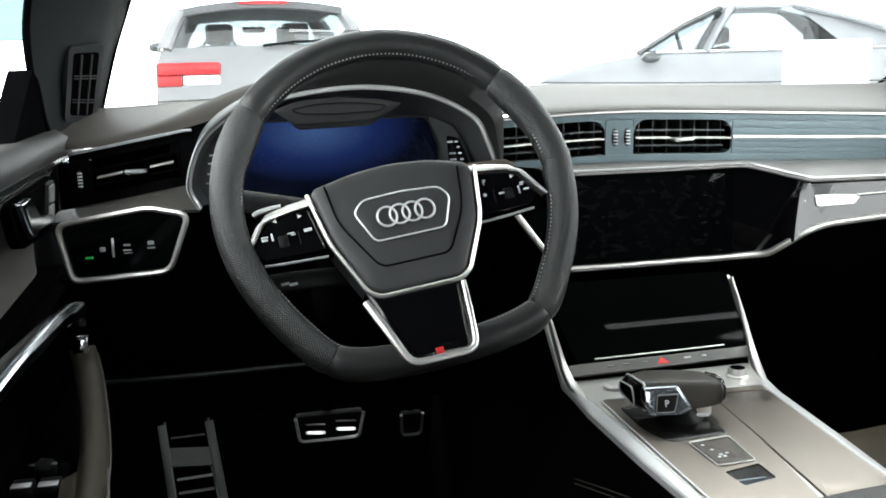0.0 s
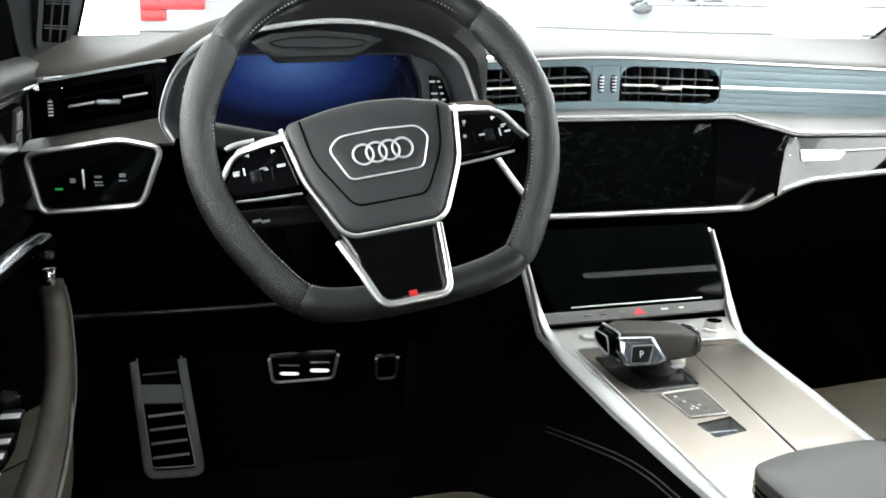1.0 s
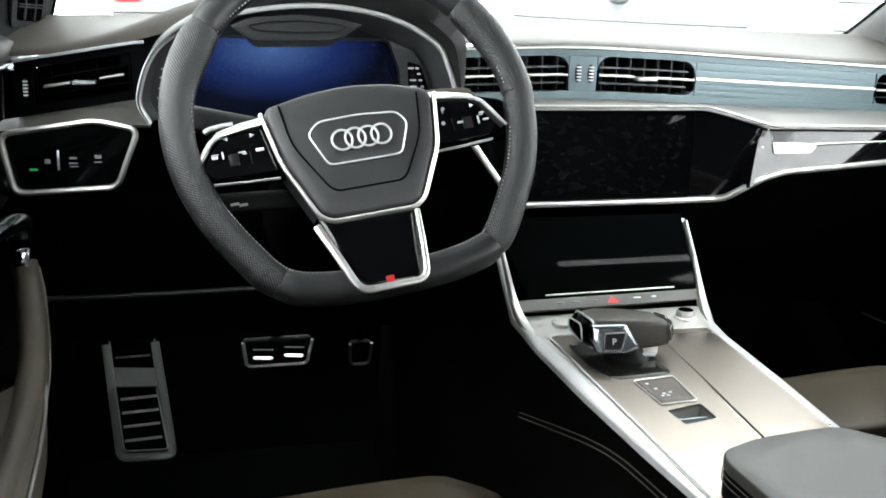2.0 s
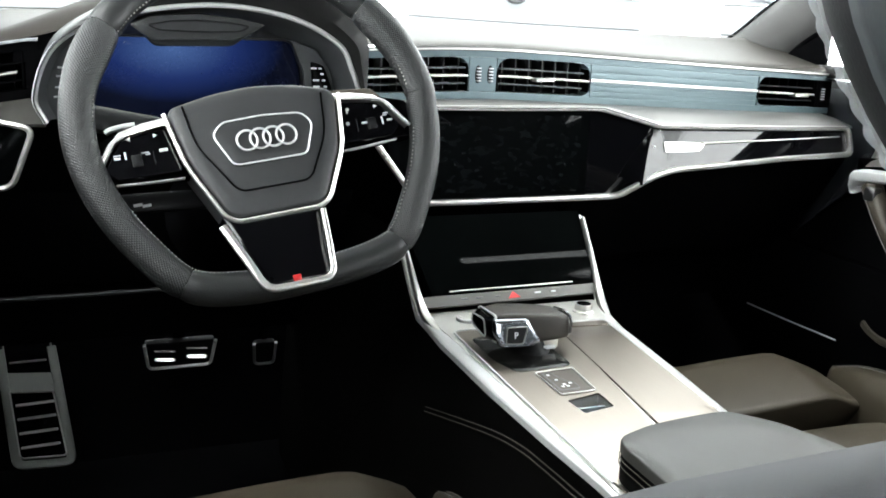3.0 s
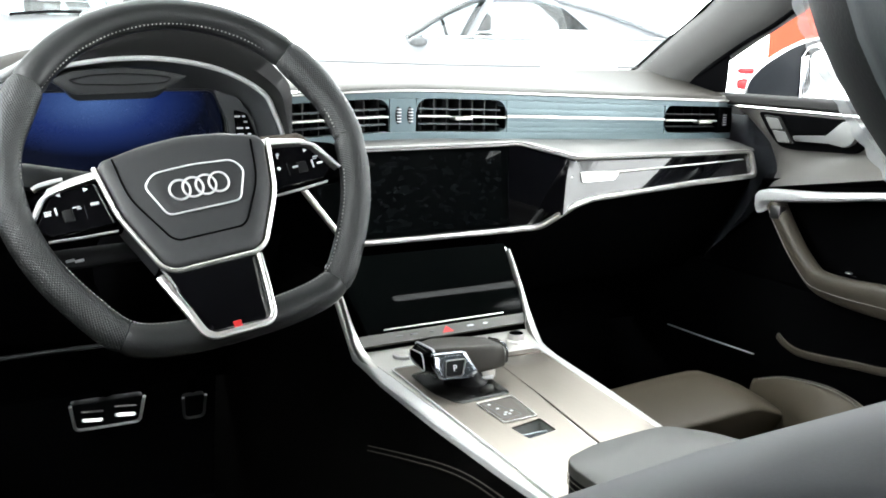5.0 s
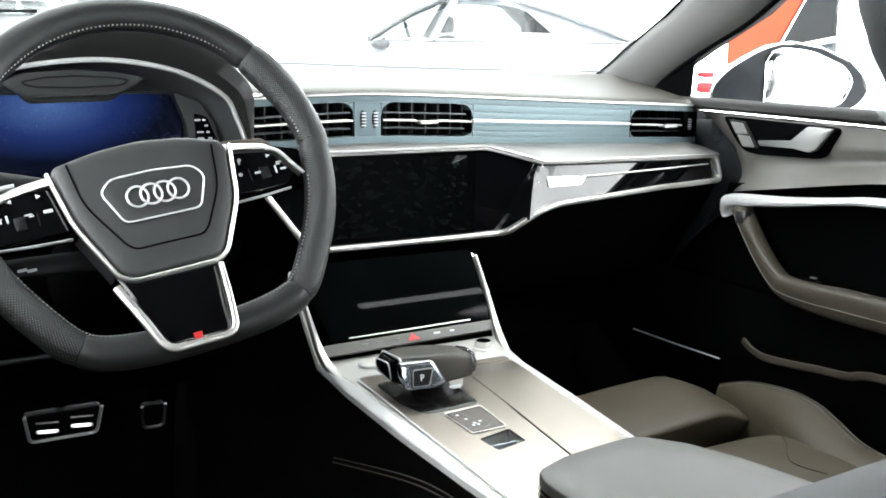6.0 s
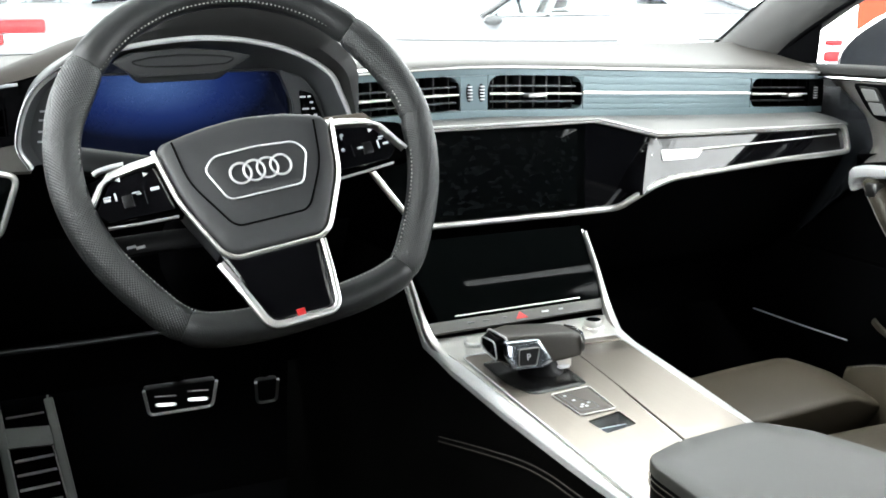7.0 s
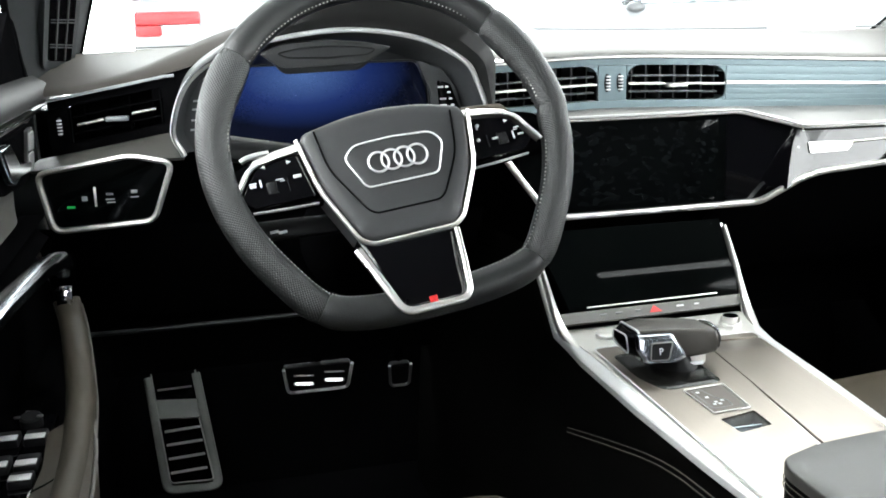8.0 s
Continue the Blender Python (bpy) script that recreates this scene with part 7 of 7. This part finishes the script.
        part(nm, bm, TINT, car).visible_shadow = False
    if seats:
        for x in (0.05 * L, -0.16 * L):
            for s in (-1, 1):
                bm = B()
                box(bm, (x - 0.07, s * 0.36 - 0.24, 0.5), (x + 0.07, s * 0.36 + 0.24, belt + 0.05), 0.05, M)
                box(bm, (x - 0.05, s * 0.36 - 0.13, belt + 0.07), (x + 0.05, s * 0.36 + 0.13, belt + 0.25), 0.04, M)
                part("inner_seat", bm, SEATDARK, car)
        bm = B()
        box(bm, (xf + 0.12, -0.12, roofz - 0.16), (xf + 0.15, 0.12, roofz - 0.10), 0.02, M)
        part("inside_mirror", bm, PLASTIC, car)
        bm = B()
        c = Vector((xa - 0.45, 0.36, belt + 0.02))
        sweep(bm, [M @ (c + Vector((0.06 * math.sin(q), 0.18 * math.cos(q), 0.17 * math.sin(q)))) for q in lin(0, 2 * math.pi * 23 / 24, 24)], 0.015, closed=True, seg=6, up=(0.3, 0, 1))
        part("inner_wheel", bm, PLASTIC, car)
    for y0, y1, z0, z1, mm in rear_lamps:
        bm = B()
        box(bm, (r - 0.02, y0, z0), (r + 0.16, y1, z1), 0.02, M)
        part("tail_lamp", bm, mm, car, "rear lamp")
    return car, T


# dark hatchback, seen from behind
MH = Matrix.Translation((0.23, 9.4, 0)) @ Matrix.Rotation(radians(90), 4, "Z")
hatch, T = parked_car("dark grey hatchback with red tail lamps, seen from behind", MH, CARGREY, 4.3, 0.90, 1.205, 1.565, (1.15, 0.85, 0.20, -1.85, -2.08),
                      [(0.375, 0.885, 0.99, 1.09, TAIL), (-0.885, -0.375, 0.99, 1.09, TAIL), (0.68, 0.886, 0.90, 0.989, TAIL), (-0.886, -0.68, 0.90, 0.989, TAIL), (0.38, 0.675, 0.91, 0.985, WHITE), (-0.675, -0.38, 0.91, 0.985, WHITE)], roof_skin=CARTRIM)
bm = B()
grid(bm, lin(-2.12, -1.75, 5), lin(-1, 1, 9), lambda x, v: T(x, 0.64 * v, 1.582 - 0.06 * v * v - 0.02 * (x + 1.75) ** 2), (0, 0, -0.06))
part("spoiler", bm, CARTRIM, hatch, "dark roof spoiler")
bm = B()
box(bm, (-2.14, -0.2, 1.545), (-2.09, 0.2, 1.572), 0.005, MH)
part("brake_lamp", bm, TAIL, hatch, "red high brake lamp")
bm = B()
sweep(bm, [T(-2.12, 0.02, 1.215), T(-2.11, -0.25, 1.24), T(-2.09, -0.5, 1.245)], 0.02, 0.012, seg=8)
part("rear_wiper", bm, DARK, hatch, "black rear wiper")
bm = B()
box(bm, (-2.17, -0.26, 0.72), (-2.13, 0.26, 0.83), 0.01, MH)
part("plate_panel", bm, WHITE, hatch)

# blue-grey fastback, side on
MF = Matrix.Translation((5.55, 8.98, 0)) @ Matrix.Rotation(radians(155.5), 4, "Z")
fast, T = parked_car("blue-grey metallic fastback car, side on", MF, CARBLUE, 4.7, 0.93, 1.10, 1.59, (1.75, 1.13, 0.31, -0.42, -1.8),
                     [(0.4, 0.9, 0.82, 0.93, TAIL), (-0.9, -0.4, 0.82, 0.93, TAIL)], mid=(0.45, 0.18), mirror_z=-0.05, pane=TINTDARK)
for s in (-1, 1):
    q = [(-0.42, s * 0.67, 1.545), (-0.95, s * 0.865, 1.09), (-1.8, s * 0.83, 1.09), (-1.16, s * 0.75, 1.29), (-0.8, s * 0.70, 1.46)]
    bm = B()
    loft(bm, [[T(*p) for p in q], [T(p[0], p[1] - s * 0.03, p[2]) for p in q]])
    part("quarter_panel", bm, CARBLUE, fast, smooth=0)

bd = thing("sign_board", (5.0, 6.65, 0), "plain white sign board on thin grey legs", "sign board")
bm = B()
box(bm, (4.60, 6.64, 0.74), (5.46, 6.67, 1.155), 0.01)
part("board", bm, WHITE, bd)
for x in (4.7, 5.36):
    bm = B()
    box(bm, (x - 0.02, 6.675, 0), (x + 0.02, 6.70, 1.1), 0.005)
    part("leg", bm, PEDALDIM, bd)

# banner wall, grey screen and white post beyond the passenger window
ORANGE = mat("orange_red_banner", (0.22, 0.029, 0.012), 0.75, spec=0.1, bump=0.1, grain=300, scale=3)
GREYW = mat("mid_grey_panel", (0.017, 0.018, 0.0185), 0.8, spec=0.05, scale=3, bump=0.1)
TEAL = mat("teal_grey_panel", (0.10, 0.17, 0.18), 0.6, scale=3, bump=0.1)


def slanted(name, label, cat, pts, m, thick=(0.08, 0, 0)):
    ob = thing(name, tuple(pts[0][:2]) + (0,), label, cat)
    bm = B()
    t = Vector(thick)
    q = [Vector(p) for p in pts]
    loft(bm, [q, [p + t for p in q]])
    part("panel", bm, m, ob, smooth=0)
    return ob


slanted("banner", "large orange-red fabric banner with a slanted edge", "banner", [(12.39, 11.71, 0.0), (12.39, 10.82, 0.0), (12.39, 10.66, 1.08), (12.39, 9.42, 3.02), (12.39, 11.71, 3.02)], ORANGE)
slanted("display_wall", "dark grey display wall with a slanted edge", "display wall", [(12.41, 10.76, 0.0), (12.41, 9.46, 0.0), (12.41, 9.54, 1.74), (12.41, 8.79, 3.99), (12.41, 10.57, 1.08)], GREYW)
slanted("partition", "teal-grey partition panel beside the hall", "partition", [(-2.6, 15.2, 1.53), (-8.5, 15.2, 1.53), (-8.5, 15.2, 4.0), (-2.6, 15.2, 4.0)], TEAL, (0, 0.1, 0))
CARWHITE = mat("white_car_paint", (0.62, 0.66, 0.70), 0.35, 0.0, coat=0.3, bump=0)
MW = Matrix.Translation((9.59, 6.22, 0)) @ Matrix.Rotation(radians(-50), 4, "Z")
parked_car("low white coupe with red tail lamps, rear corner in view", MW, CARWHITE, 4.2, 0.90, 0.86, 1.21, (1.2, 0.9, 0.25, -0.75, -1.75),
           [(0.60, 0.896, 0.56, 0.67, TAIL), (-0.896, -0.60, 0.56, 0.67, TAIL), (0.66, 0.896, 0.73, 0.79, TAIL), (-0.896, -0.66, 0.73, 0.79, TAIL)], seats=False)
